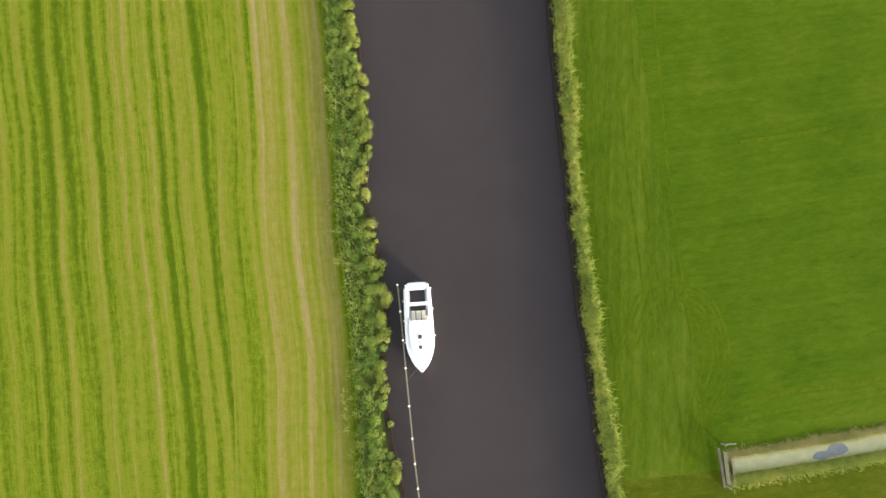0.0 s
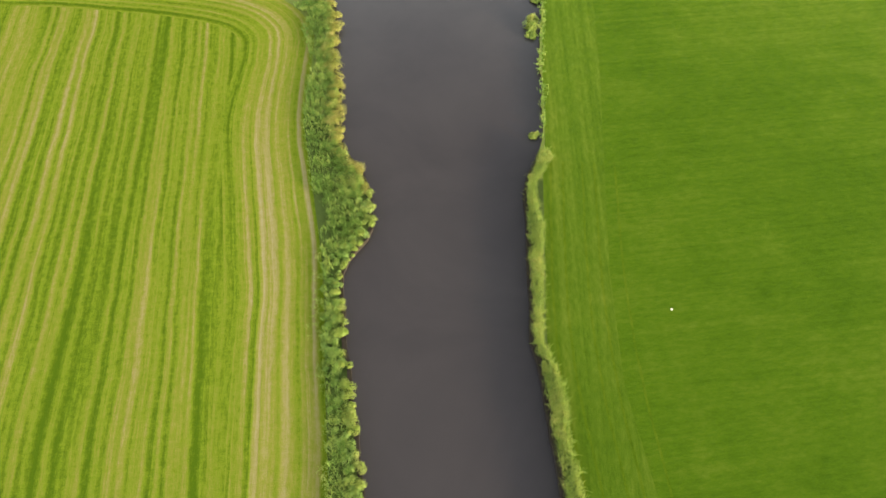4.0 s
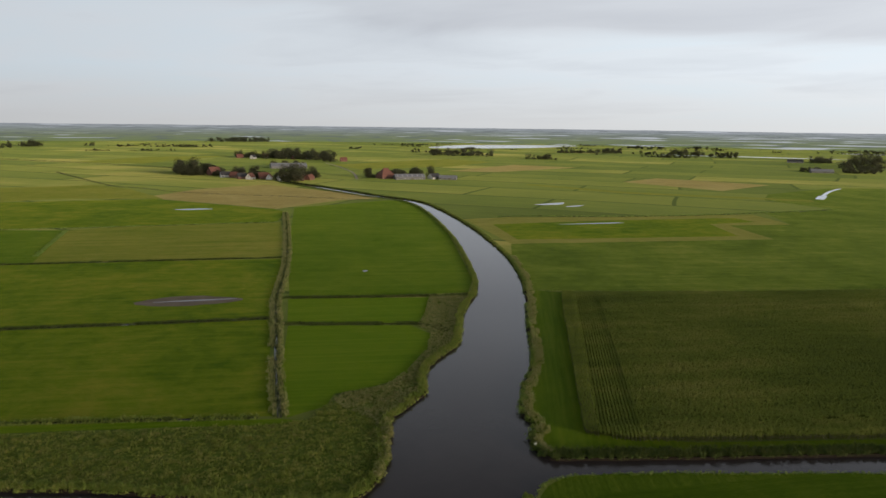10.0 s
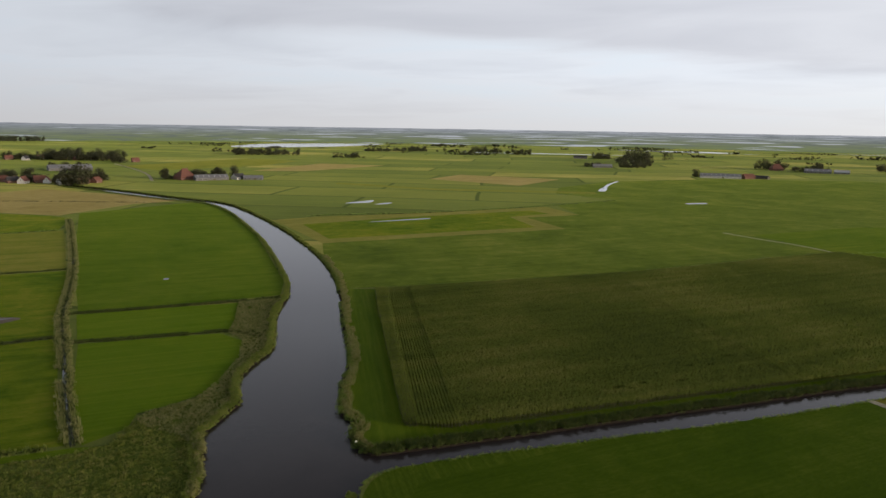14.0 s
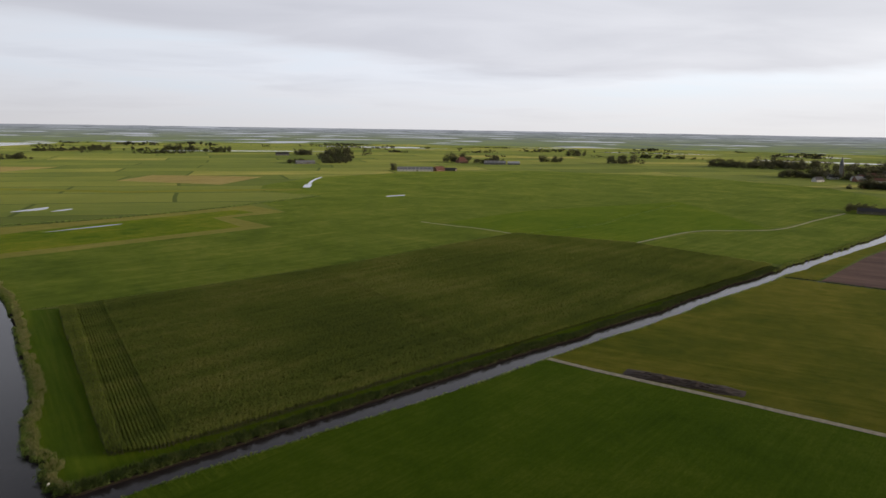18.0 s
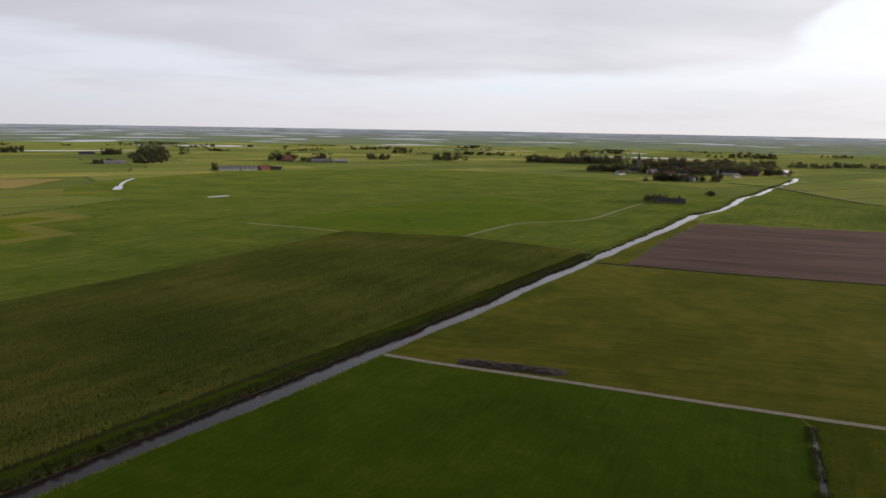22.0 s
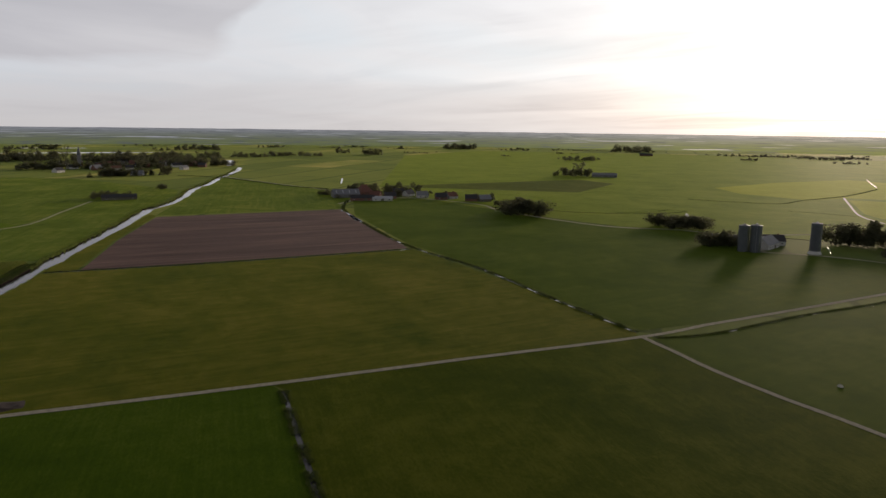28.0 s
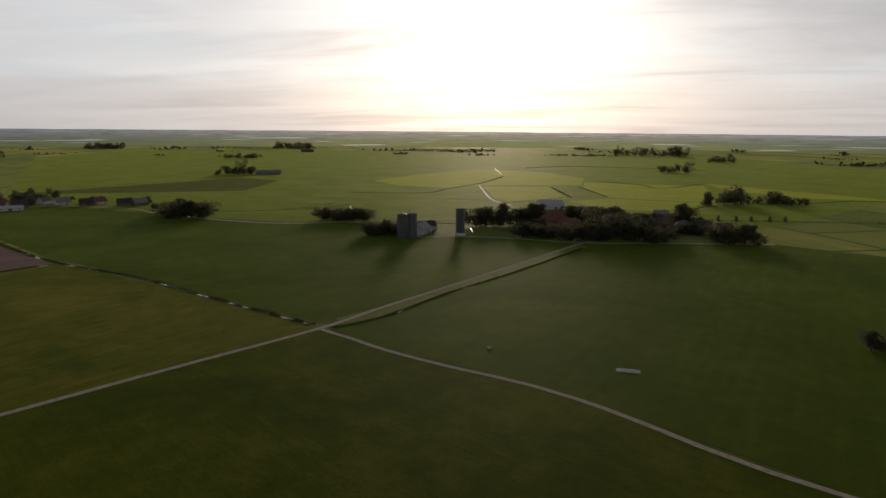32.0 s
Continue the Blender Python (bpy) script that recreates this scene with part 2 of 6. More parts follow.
def leafy(name, stops, through_light=0.48, rough=0.6, streak=0.0, clumps=0.85, each=0.32):
    """Leaves: colour from blade to blade, some light comes through."""
    m, nt, b = material(name, rough)
    g = nt.nodes.new("ShaderNodeNewGeometry")
    patch = noise_node(nt, g.outputs["Position"], 0.22, 3, 0.6)
    clump = noise_node(nt, g.outputs["Position"], 0.9, 2, 0.5)
    fac = math_node(nt, "MULTIPLY_ADD", math_node(nt, "SUBTRACT", g.outputs["Random Per Island"], 0.5), each, 0.5)
    for src, amount in ((patch, clumps), (clump, clumps)):
        fac = math_node(nt, "MULTIPLY_ADD", math_node(nt, "SUBTRACT", src, 0.5), amount, fac)
    if streak:
        bands = noise_node(nt, mapped(nt, g.outputs["Position"], (0.012, 0.13, 1), -8), 1.0, 4, 0.6, 0.5)
        wide = noise_node(nt, g.outputs["Position"], 0.016, 3, 0.5)
        for src in (bands, wide):
            fac = math_node(nt, "MULTIPLY_ADD", math_node(nt, "SUBTRACT", src, 0.5), streak, fac)
    col = ramp_node(nt, fac, [(p, tuple(0.93 * c for c in q)) for p, q in stops])
    nt.links.new(col, b.inputs["Base Color"])
    b.inputs["Specular IOR Level"].default_value = 0.1
    t = nt.nodes.new("ShaderNodeBsdfTranslucent")
    nt.links.new(col, t.inputs[0])
    mx = nt.nodes.new("ShaderNodeMixShader")
    mx.inputs[0].default_value = through_light
    nt.links.new(b.outputs[0], mx.inputs[1])
    nt.links.new(t.outputs[0], mx.inputs[2])
    nt.links.new(mx.outputs[0], nt.nodes["Material Output"].inputs[0])
    return m


def water_material():
    m, nt, b = material("peat_water", 0.04)
    pos = position(nt)
    murk = noise_node(nt, pos, 0.05, 4, 0.6, 0.5)
    nt.links.new(ramp_node(nt, murk, [(0.3, (0.033, 0.028, 0.030)), (0.7, (0.042, 0.036, 0.037))]), b.inputs["Base Color"])
    b.inputs["IOR"].default_value = 1.333
    rip = math_node(nt, "ADD", noise_node(nt, pos, 1.3, 3, 0.6, 0.8), math_node(nt, "MULTIPLY", noise_node(nt, pos, 0.22, 3, 0.5), 1.5))
    bump(nt, b, rip, 0.18, 0.05)
    return m


def ploughed():
    m, nt, b = material("ploughed_soil", 0.9)
    pos = position(nt)
    fur = noise_node(nt, mapped(nt, pos, (0.012, 0.55, 1), 73), 1.0, 3, 0.6)
    wide = noise_node(nt, mapped(nt, pos, (0.006, 0.06, 1), 73), 1.0, 3, 0.5)
    clod = noise_node(nt, pos, 2.2, 5, 0.7)
    f = math_node(nt, "ADD", math_node(nt, "MULTIPLY", fur, 0.4), math_node(nt, "ADD", math_node(nt, "MULTIPLY", wide, 0.3), math_node(nt, "MULTIPLY", clod, 0.3)))
    nt.links.new(ramp_node(nt, f, [(0.42, (0.088, 0.040, 0.026)), (0.50, (0.150, 0.074, 0.054)), (0.58, (0.26, 0.138, 0.098))]), b.inputs["Base Color"])
    bump(nt, b, math_node(nt, "ADD", fur, clod), 0.8, 0.2)
    return m


def worn_marks():
    """Flattened grass, a shade paler than the turf round it."""
    return grass("flattened_grass", (0.039, 0.074, 0.003), (0.065, 0.102, 0.005), (0.104, 0.130, 0.012), 3, 2.0, 6, 0.12, 0.62, 0.55)


def polder():
    """Open grassland to the horizon: long parcels in many greens with dark ditches between."""
    m, nt, b = material("polder_grass", 0.75)
    pos = position(nt)
    bent = node(nt, "ShaderNodeVectorMath", op="ADD", _0=pos, _1=mapped(nt, node(nt, "ShaderNodeTexNoise", _0=pos, _2=0.0011).outputs["Color"], (160, 160, 0))).outputs[0]
    br = nt.nodes.new("ShaderNodeTexBrick")
    nt.links.new(mapped(nt, bent, (1, 1, 1), 24), br.inputs[0])
    br.inputs["Scale"].default_value = 1.0
    br.inputs["Color1"].default_value, br.inputs["Color2"].default_value, br.inputs["Mortar"].default_value = (0, 0, 0, 1), (1, 1, 1, 1), (0.5, 0.5, 0.5, 1)
    br.inputs["Brick Width"].default_value, br.inputs["Row Height"].default_value = 330.0, 95.0
    br.inputs["Mortar Size"].default_value, br.inputs["Mortar Smooth"].default_value = 2.6, 0.3
    br.offset, br.squash, br.squash_frequency = 0.37, 0.7, 3
    big = noise_node(nt, pos, 0.006, 4, 0.6)
    line = noise_node(nt, mapped(nt, pos, (0.004, 0.12, 1), 24), 1.0, 3, 0.6)
    fine = noise_node(nt, pos, 0.9, 5, 0.7)
    tot = math_node(nt, "MULTIPLY", br.outputs["Color"], 0.58)
    for src, amount in ((big, 0.5), (line, 0.35), (fine, 0.3)):
        tot = math_node(nt, "MULTIPLY_ADD", math_node(nt, "SUBTRACT", src, 0.5), amount * 1.6, tot)
    col = ramp_node(nt, math_node(nt, "ADD", tot, 0.23), [(0.12, (0.050, 0.070, 0.018)), (0.40, (0.076, 0.099, 0.024)), (0.70, (0.106, 0.124, 0.031)), (0.95, (0.20, 0.180, 0.062))])
    col = mix_node(nt, math_node(nt, "MULTIPLY", br.outputs["Fac"], 0.75), col, (0.022, 0.038, 0.010))
    nt.links.new(col, b.inputs["Base Color"])
    bump(nt, b, fine, 0.5, 0.15)
    b.inputs["Specular IOR Level"].default_value = 0.014
    velvet(nt, b, col, 0.36)
    return m


M = {
    "polder": polder(), "water": water_material(), "plough": ploughed(),
    "mown": swaths("mown_hay_land", -7.8), "mown_head": swaths("mown_headland", 0, True, 0.25),
    "lush": grass("lush_grass", (0.034, 0.070, 0.003), (0.055, 0.098, 0.005), (0.092, 0.128, 0.012), 82, 1.3, 34, 0.24, 0.52, 0.45, rows=0.035, glow=0.16),
    "lush_south": grass("olive_lush_grass", (0.034, 0.055, 0.003), (0.056, 0.076, 0.005), (0.094, 0.108, 0.011), 82, 1.6, 30, 0.22, 0.70, 0.5),
    "lush_head": grass("lush_headland", (0.038, 0.073, 0.004), (0.062, 0.103, 0.007), (0.104, 0.134, 0.015), 3, 1.3, 60, 0.5, 0.30, 0.5),
    "meadow": grass("meadow_grass", (0.036, 0.064, 0.006), (0.058, 0.088, 0.009), (0.092, 0.120, 0.017), -25, 3.5, 60, 0.20, 0.45, 0.25, glow=0.25),
    "bright": grass("bright_regrowth", (0.060, 0.121, 0.003), (0.093, 0.155, 0.007), (0.143, 0.186, 0.015), 84, 2.2, 80, 0.45, 0.25, 0.2, glow=0.23, rows=0.08),
    "rough": grass("rough_pasture", (0.052, 0.099, 0.005), (0.103, 0.148, 0.008), (0.163, 0.177, 0.018), 84, 3.5, 60, 0.40, 0.80, 0.40, glow=0.23),
    "verge": grass("bright_verge", (0.050, 0.096, 0.004), (0.082, 0.130, 0.007), (0.126, 0.158, 0.015), 8, 1.6, 50, 0.5, 0.3, 0.3, glow=0.29),
    "north": grass("northern_meadow", (0.047, 0.097, 0.003), (0.081, 0.133, 0.007), (0.133, 0.172, 0.016), 85, 2.5, 70, 0.45, 0.4, 0.28, glow=0.23),
    "eastern": grass("eastern_meadow", (0.052, 0.084, 0.008), (0.082, 0.120, 0.013), (0.128, 0.154, 0.024), 85, 3.5, 90, 0.45, 0.75, 0.28, glow=0.28),
    "hay_edge": grass("pale_hay_edge", (0.105, 0.118, 0.024), (0.150, 0.150, 0.038), (0.21, 0.19, 0.062), 80, 3.0, 60, 0.4, 0.4, 0.25, glow=0.29),
    "olive": grass("olive_pasture", (0.050, 0.070, 0.006), (0.083, 0.094, 0.009), (0.132, 0.124, 0.018), -20, 2.5, 45, 0.40, 0.70, 0.30, glow=0.29),
    "yellow": grass("yellowing_grass", (0.079, 0.108, 0.011), (0.122, 0.138, 0.020), (0.184, 0.170, 0.039), 80, 4.0, 90, 0.4, 0.4, 0.25, glow=0.29),
    "straw": grass("dry_straw_land", (0.14, 0.115, 0.040), (0.20, 0.165, 0.070), (0.27, 0.225, 0.11), 70, 4.0, 120, 0.4, 0.4, 0.25, glow=0.29),
    "marsh": grass("marsh_floor", (0.06, 0.095, 0.014), (0.11, 0.15, 0.028), (0.18, 0.19, 0.055), 60, 1.4, 4, 0.5, 0.4, 0.5),
    # backlight and sun haze put into these two: paler, yellower grass, stronger sheen
    "sunward": grass("pasture_with_sun_haze", (0.070, 0.100, 0.010), (0.098, 0.132, 0.015), (0.135, 0.162, 0.026), 24, 6.0, 160, 0.35, 0.60, 0.25, glow=0.38),
    "sunlit": grass("meadow_with_painted_sun", (0.125, 0.150, 0.014), (0.165, 0.190, 0.020), (0.21, 0.225, 0.034), 24, 4.0, 120, 0.35, 0.45, 0.25, glow=0.42),
    "soil": grass("maize_soil", (0.045, 0.058, 0.012), (0.070, 0.088, 0.018), (0.105, 0.118, 0.030), 9, 0.8, 60, 0.4, 0.4, 0.3),
    "track": plain("pale_gravel", (0.43, 0.395, 0.30), 0.95, 0.4, 0.6, 0, 0.2, 0.1),
    # bank peat with the shade and reflection at the waterline in its colour
    "peat": plain("peat_bank_with_shade", (0.030, 0.024, 0.018), 0.9, 0.4, 1.2, 0, 0.6, 0.02),
    "mudflat": plain("drying_mud", (0.195, 0.160, 0.125), 0.95, 0.3, 0.12, gloss=0.08),
    "scum": plain("blue_grey_water_film", (0.20, 0.225, 0.25), 0.15, 0.2, 1.5),
    "mud": plain("wet_mud", (0.055, 0.037, 0.027), 0.8, 0.5, 0.7, 0, 0.8),
    "duckweed": plain("duckweed", (0.42, 0.42, 0.23), 0.7, 0.16, 0.8),
    "reed": leafy("reed_blades", [(0.15, (0.16, 0.23, 0.04)), (0.5, (0.26, 0.33, 0.065)), (0.74, (0.37, 0.39, 0.095)), (0.95, (0.42, 0.35, 0.12))]),
    "reed_green": leafy("green_reed_blades", [(0.15, (0.18, 0.29, 0.06)), (0.5, (0.28, 0.40, 0.095)), (0.85, (0.39, 0.46, 0.13))]),
    "reed_pale": leafy("pale_marsh_blades", [(0.15, (0.25, 0.29, 0.08)), (0.5, (0.38, 0.38, 0.14)), (0.85, (0.50, 0.45, 0.22))], 0.6),
    "reed_marsh": leafy("marsh_blades", [(0.12, (0.17, 0.24, 0.040)), (0.5, (0.30, 0.345, 0.07)), (0.88, (0.45, 0.41, 0.13))], 0.58, 0.6, 0.0, 1.2, 0.2),
    "rush": leafy("dark_ditch_rushes", [(0.12, (0.055, 0.085, 0.020)), (0.5, (0.095, 0.130, 0.030)), (0.88, (0.17, 0.18, 0.055))], 0.4),
    "nettle": leafy("dark_bank_plants", [(0.12, (0.125, 0.210, 0.036)), (0.5, (0.215, 0.315, 0.060)), (0.85, (0.36, 0.42, 0.10))], 0.5, 0.6, 0.0, 1.3, 0.5),
    "tussock": leafy("yellow_sedge_tussocks", [(0.10, (0.17, 0.25, 0.045)), (0.5, (0.29, 0.36, 0.070)), (0.88, (0.44, 0.45, 0.13))], 0.5, 0.6, 0.0, 0.9),
    "sedge": leafy("rusty_sedge_tussocks", [(0.10, (0.18, 0.22, 0.04)), (0.5, (0.33, 0.325, 0.070)), (0.88, (0.47, 0.385, 0.13))], 0.5, 0.6, 0.0, 0.9),
    "maize": leafy("maize_leaves", [(0.12, (0.168, 0.216, 0.042)), (0.5, (0.246, 0.302, 0.056)), (0.9, (0.400, 0.400, 0.102))], 0.55, 0.6, 1.35, 0.6, 0.12),
    "leaf": leafy("tree_leaves", [(0.1, (0.095, 0.100, 0.058)), (0.5, (0.150, 0.152, 0.086)), (0.9, (0.215, 0.210, 0.115))], 0.68),
    "bark": plain("bark", (0.09, 0.07, 0.05), 0.9, 0.35, 2.0, 0, 0.6),
    "brick": plain("red_brick_wall", (0.24, 0.12, 0.085), 0.85, 0.25, 1.5),
    "white_wall": plain("white_rendered_wall", (0.66, 0.64, 0.60), 0.8, 0.1, 0.8),
    "grey_wall": plain("grey_board_wall", (0.22, 0.215, 0.21), 0.8, 0.2, 0.8),
    "red_roof": plain("red_pantiles", (0.20, 0.085, 0.06), 0.75, 0.3, 1.2, 0, 0.5),
    "dark_roof": plain("anthracite_tiles", (0.060, 0.058, 0.062), 0.6, 0.3, 1.2, 0, 0.5),
    "grey_roof": plain("fibre_cement_sheets", (0.25, 0.255, 0.27), 0.65, 0.2, 0.8, 0, 0.3),
    "pale_roof": plain("pale_steel_sheets", (0.62, 0.63, 0.66), 0.35, 0.1, 0.6, 0.2, 0.1),
    "glass": plain("window_glass", (0.03, 0.035, 0.04), 0.08, 0.2, 1.0),
    "timber": plain("grey_timber", (0.16, 0.145, 0.10), 0.85, 0.35, 3.0, 0, 0.5),
    "paint": plain("white_paint", (0.78, 0.78, 0.76), 0.4, 0.05, 2.0),
    "silo": plain("grey_green_steel", (0.095, 0.105, 0.11), 0.5, 0.25, 0.5, 0.3),
    "gel": plain("white_gelcoat", (0.72, 0.73, 0.73), 0.22, 0.03, 2.0, 0, 0.02),
    "dark": plain("black_vinyl", (0.018, 0.018, 0.02), 0.45, 0.3, 3.0),
    "seat": plain("cream_cushion", (0.50, 0.48, 0.40), 0.8, 0.1, 5.0),
    "teak": plain("teak", (0.30, 0.20, 0.12), 0.7, 0.2, 4.0),
    "steel": plain("stainless_steel", (0.6, 0.6, 0.6), 0.25, 0.1, 3.0, 0.9, 0.02),
    "acrylic": plain("smoked_acrylic", (0.05, 0.055, 0.06), 0.1, 0.2, 3.0),
    "rubber": plain("grey_rubber", (0.32, 0.33, 0.35), 0.6, 0.15, 5.0),
    "marks": worn_marks(),
    "straw_heap": plain("straw_litter", (0.66, 0.63, 0.55), 0.9, 0.3, 1.5, 0, 0.6),
    "concrete": plain("pale_concrete", (0.60, 0.57, 0.51), 0.7, 0.15, 0.4),
    "slate": plain("spire_slate", (0.10, 0.11, 0.125), 0.5, 0.2, 1.0),
}


# ---- mesh helpers ----
def mesh_of(name, verts, faces, mats=(), smooth=False):
    """A mesh from an (n, 3) array and an array of triangles or quads."""
    verts, faces = np.asarray(verts, float), np.asarray(faces, int)
    k = faces.shape[1]
    me = bpy.data.meshes.new(name)
    me.vertices.add(len(verts))
    me.vertices.foreach_set("co", verts.ravel())
    me.loops.add(faces.size)
    me.loops.foreach_set("vertex_index", faces.ravel())
    me.polygons.add(len(faces))
    me.polygons.foreach_set("loop_start", np.arange(0, faces.size, k))
    me.polygons.foreach_set("loop_total", np.full(len(faces), k))
    me.polygons.foreach_set("use_smooth", np.full(len(faces), smooth))
    for m in mats:
        me.materials.append(m)
    me.update(calc_edges=True)
    return me


def part(name, bm, mat, parent, label=""):
    """Links a bmesh as one mesh object under a thing or a part."""
    me = bm
    if isinstance(bm, bmesh.types.BMesh):
        me = bpy.data.meshes.new(name)
        bm.to_mesh(me)
        bm.free()
    if mat is not None and not me.materials:
        me.materials.append(mat)
    ob = new(name, me)
    ob.parent = parent
    return tagged(ob, label)


def root(name, x, y, z, turn=0.0):
    ob = new(name)
    ob.empty_display_size = 0.5
    ob.matrix_basis = pose(x, y, z, 0, 0, turn)
    return ob


def add_box(bm, size, at=(0, 0, 0), turn=0.0, bevel=0.0, tilt=0.0):
    got = bmesh.ops.create_cube(bm, size=1.0)["verts"]
    m = pose(*at, tilt, 0, turn) @ Matrix.Diagonal((*size, 1))
    bmesh.ops.transform(bm, matrix=m, verts=got)
    if bevel:
        edges = list({e for v in got for e in v.link_edges})
        bmesh.ops.bevel(bm, geom=edges, offset=bevel, segments=2, affect="EDGES", profile=0.6)
    return got


def box(size, at=(0, 0, 0), turn=0.0, bevel=0.0, tilt=0.0):
    bm = bmesh.new()
    add_box(bm, size, at, turn, bevel, tilt)
    return bm


def tube(bm, a, b, r1, r2=None, sides=8):
    a, b = Vector(a), Vector(b)
    m = Matrix.Translation((a + b) / 2) @ (b - a).to_track_quat("Z", "Y").to_matrix().to_4x4()
    return bmesh.ops.create_cone(bm, cap_ends=True, segments=sides, radius1=r1, radius2=r1 if r2 is None else r2, depth=(b - a).length, matrix=m)["verts"]


def rod(a, b, r1, r2=None, sides=8):
    bm = bmesh.new()
    tube(bm, a, b, r1, r2, sides)
    return bm


def spline(points, step=4.0, closed=False):
    """A smooth line through control points, as an (n, 2) array."""
    p = [np.array(q, float) for q in points]
    n = len(p)
    out = []
    for i in range(n if closed else n - 1):
        a, b, c, d = (p[(i + k) % n] if closed else p[min(max(i + k, 0), n - 1)] for k in (-1, 0, 1, 2))
        for s in np.linspace(0, 1, max(2, int(np.linalg.norm(c - b) / step) + 1), endpoint=False):
            out.append(0.5 * (2 * b + (c - a) * s + (2 * a - 5 * b + 4 * c - d) * s * s + (3 * b - a - 3 * c + d) * s ** 3))
    if not closed:
        out.append(p[-1])
    return np.array(out)


def wobble(line, amount, size=6.0, seed=0.0):
    out = line.copy()
    for i, (x, y) in enumerate(line):
        v = noise.noise_vector(Vector((x / size, y / size, seed)))
        out[i] += (v.x * amount, v.y * amount)
    return out


def sides_of(line):
    d = np.gradient(line, axis=0)
    d /= np.linalg.norm(d, axis=1)[:, None] + 1e-9
    return np.stack([-d[:, 1], d[:, 0]], 1)


def ribbon(line, width):
    n = sides_of(line) * width / 2
    return np.concatenate([line + n, (line - n)[::-1]])


def inside(poly, pts):
    x, y = pts[:, 0], pts[:, 1]
    px, py = poly[:, 0], poly[:, 1]
    hit = np.zeros(len(pts), bool)
    for i in range(len(poly)):
        x1, y1, x2, y2 = px[i - 1], py[i - 1], px[i], py[i]
        if y1 == y2:
            continue
        c = ((y1 > y) != (y2 > y)) & (x < (x2 - x1) * (y - y1) / (y2 - y1) + x1)
        hit ^= c
    return hit


def in_any(polys, pts):
    hit = np.zeros(len(pts), bool)
    for q in polys:
        lo, hi = q.min(0), q.max(0)
        near = ((pts >= lo) & (pts <= hi)).all(1)
        if near.any():
            hit[near] |= inside(q, pts[near])
    return hit


def triangulate(rings, extra=()):
    verts, edges = [], []
    for r in rings:
        k = len(verts)
        verts += [Vector((float(x), float(y))) for x, y in r]
        edges += [(k + i, k + (i + 1) % len(r)) for i in range(len(r))]
    verts += [Vector((float(x), float(y))) for x, y in extra]
    v, _, f, *_ = geometry.delaunay_2d_cdt(verts, edges, [], 0, 1e-4)
    return np.array([(q[0], q[1]) for q in v]), np.array([list(t) for t in f])


# ---- plan of the waterways ----
WEST_BANK = [(2, -70), (-1, -35), (-3.0, -18), (-4.5, -10.4), (-4.9, -3.5), (-4.8, 1), (-5.1, 6.2), (-5.8, 10.1), (-7.2, 15.4), (-7.2, 22.2), (-7.5, 27),
             (-8.4, 33), (-9.9, 40), (-11.1, 48.7), (-12.2, 58), (-9.0, 64), (-8.4, 68.5), (-10.6, 78), (-14.2, 84), (-15.1, 97), (-17, 108),
             (-17.6, 120), (-21, 127), (-27.5, 130), (-38.6, 131.6), (-50.6, 135), (-64, 137.4), (-80.5, 138), (-96, 139.5), (-150, 143), (-260, 150)]
NORTH_WEST_BANK = [(-260, 158), (-150, 148), (-98.6, 144), (-85, 143), (-72, 142.6), (-56, 140.8), (-41, 138.3), (-29.5, 136.6), (-19.4, 136.9), (-13.2, 139),
                   (-9.2, 145.7), (-7.6, 157), (-7.8, 172), (-7.4, 180), (-1.9, 191), (2.2, 200), (2.4, 217), (9.4, 236), (14.1, 245), (17, 265),
                   (19.6, 292), (28, 328), (30.7, 360), (29, 424), (24, 507), (7, 642), (-15, 722), (-59, 772), (-126, 862), (-190, 950)]
NORTH_EAST_BANK = [(-178, 958), (-112, 875), (-46, 785), (-3, 732), (18, 668), (40, 556), (51, 466), (55, 416), (55, 362), (52, 328), (44, 267), (39, 226), (33, 205),
                   (29.3, 183), (31.5, 178), (28.9, 166), (32.4, 157.0), (41, 156.8), (67, 156.9), (102, 158.0), (146, 158.9), (206, 160.4), (280, 162),
                   (339, 165), (437, 169), (587, 174), (657, 178), (693, 180.5), (718, 176), (752, 172), (811, 173), (866, 178), (940, 182), (976, 177), (1064, 178), (1120, 180), (1184, 176), (1252, 177), (1320, 180)]
EAST_BANK = [(1320, 172), (1252, 168), (1184, 165), (1120, 172), (1064, 168), (976, 166), (940, 171), (866, 168), (811, 163), (752, 162), (718, 166), (693, 170), (657, 167), (546, 162), (412, 159), (334, 155), (231, 151.0), (184, 149.9), (140, 148.4), (97, 148.8),
             (58, 149.3), (45, 149.0), (32, 147), (26.9, 141), (23.9, 131), (22.5, 120), (20.9, 106), (20, 94), (18.4, 82.5), (15.7, 75.5), (15, 68.7),
             (14.4, 58), (13.9, 49.5), (14.6, 37.8), (15.3, 28.6), (16, 19), (16.5, 10.2), (17.4, 3), (18.2, -3.5), (18.8, -11), (19.6, -18), (22, -35), (26, -70)]
BANKS = [wobble(spline(b, 3.0), 0.55, 5.0, i) for i, b in enumerate((WEST_BANK, NORTH_WEST_BANK, NORTH_EAST_BANK, EAST_BANK))]
for i in (2, 3):
    far_part = BANKS[i][:, 0] > 190
    BANKS[i][far_part] = wobble(BANKS[i][far_part], 2.2, 26.0, 20 + i)
RIVER = np.concatenate(BANKS)

WATER = -0.6
DITCHES, CUTS = {}, [RIVER]


def ditch(name, path, width):
    DITCHES[name] = spline(path, 4.0)
    CUTS.append(ribbon(wobble(DITCHES[name], 0.3, 5.0, 9), width))


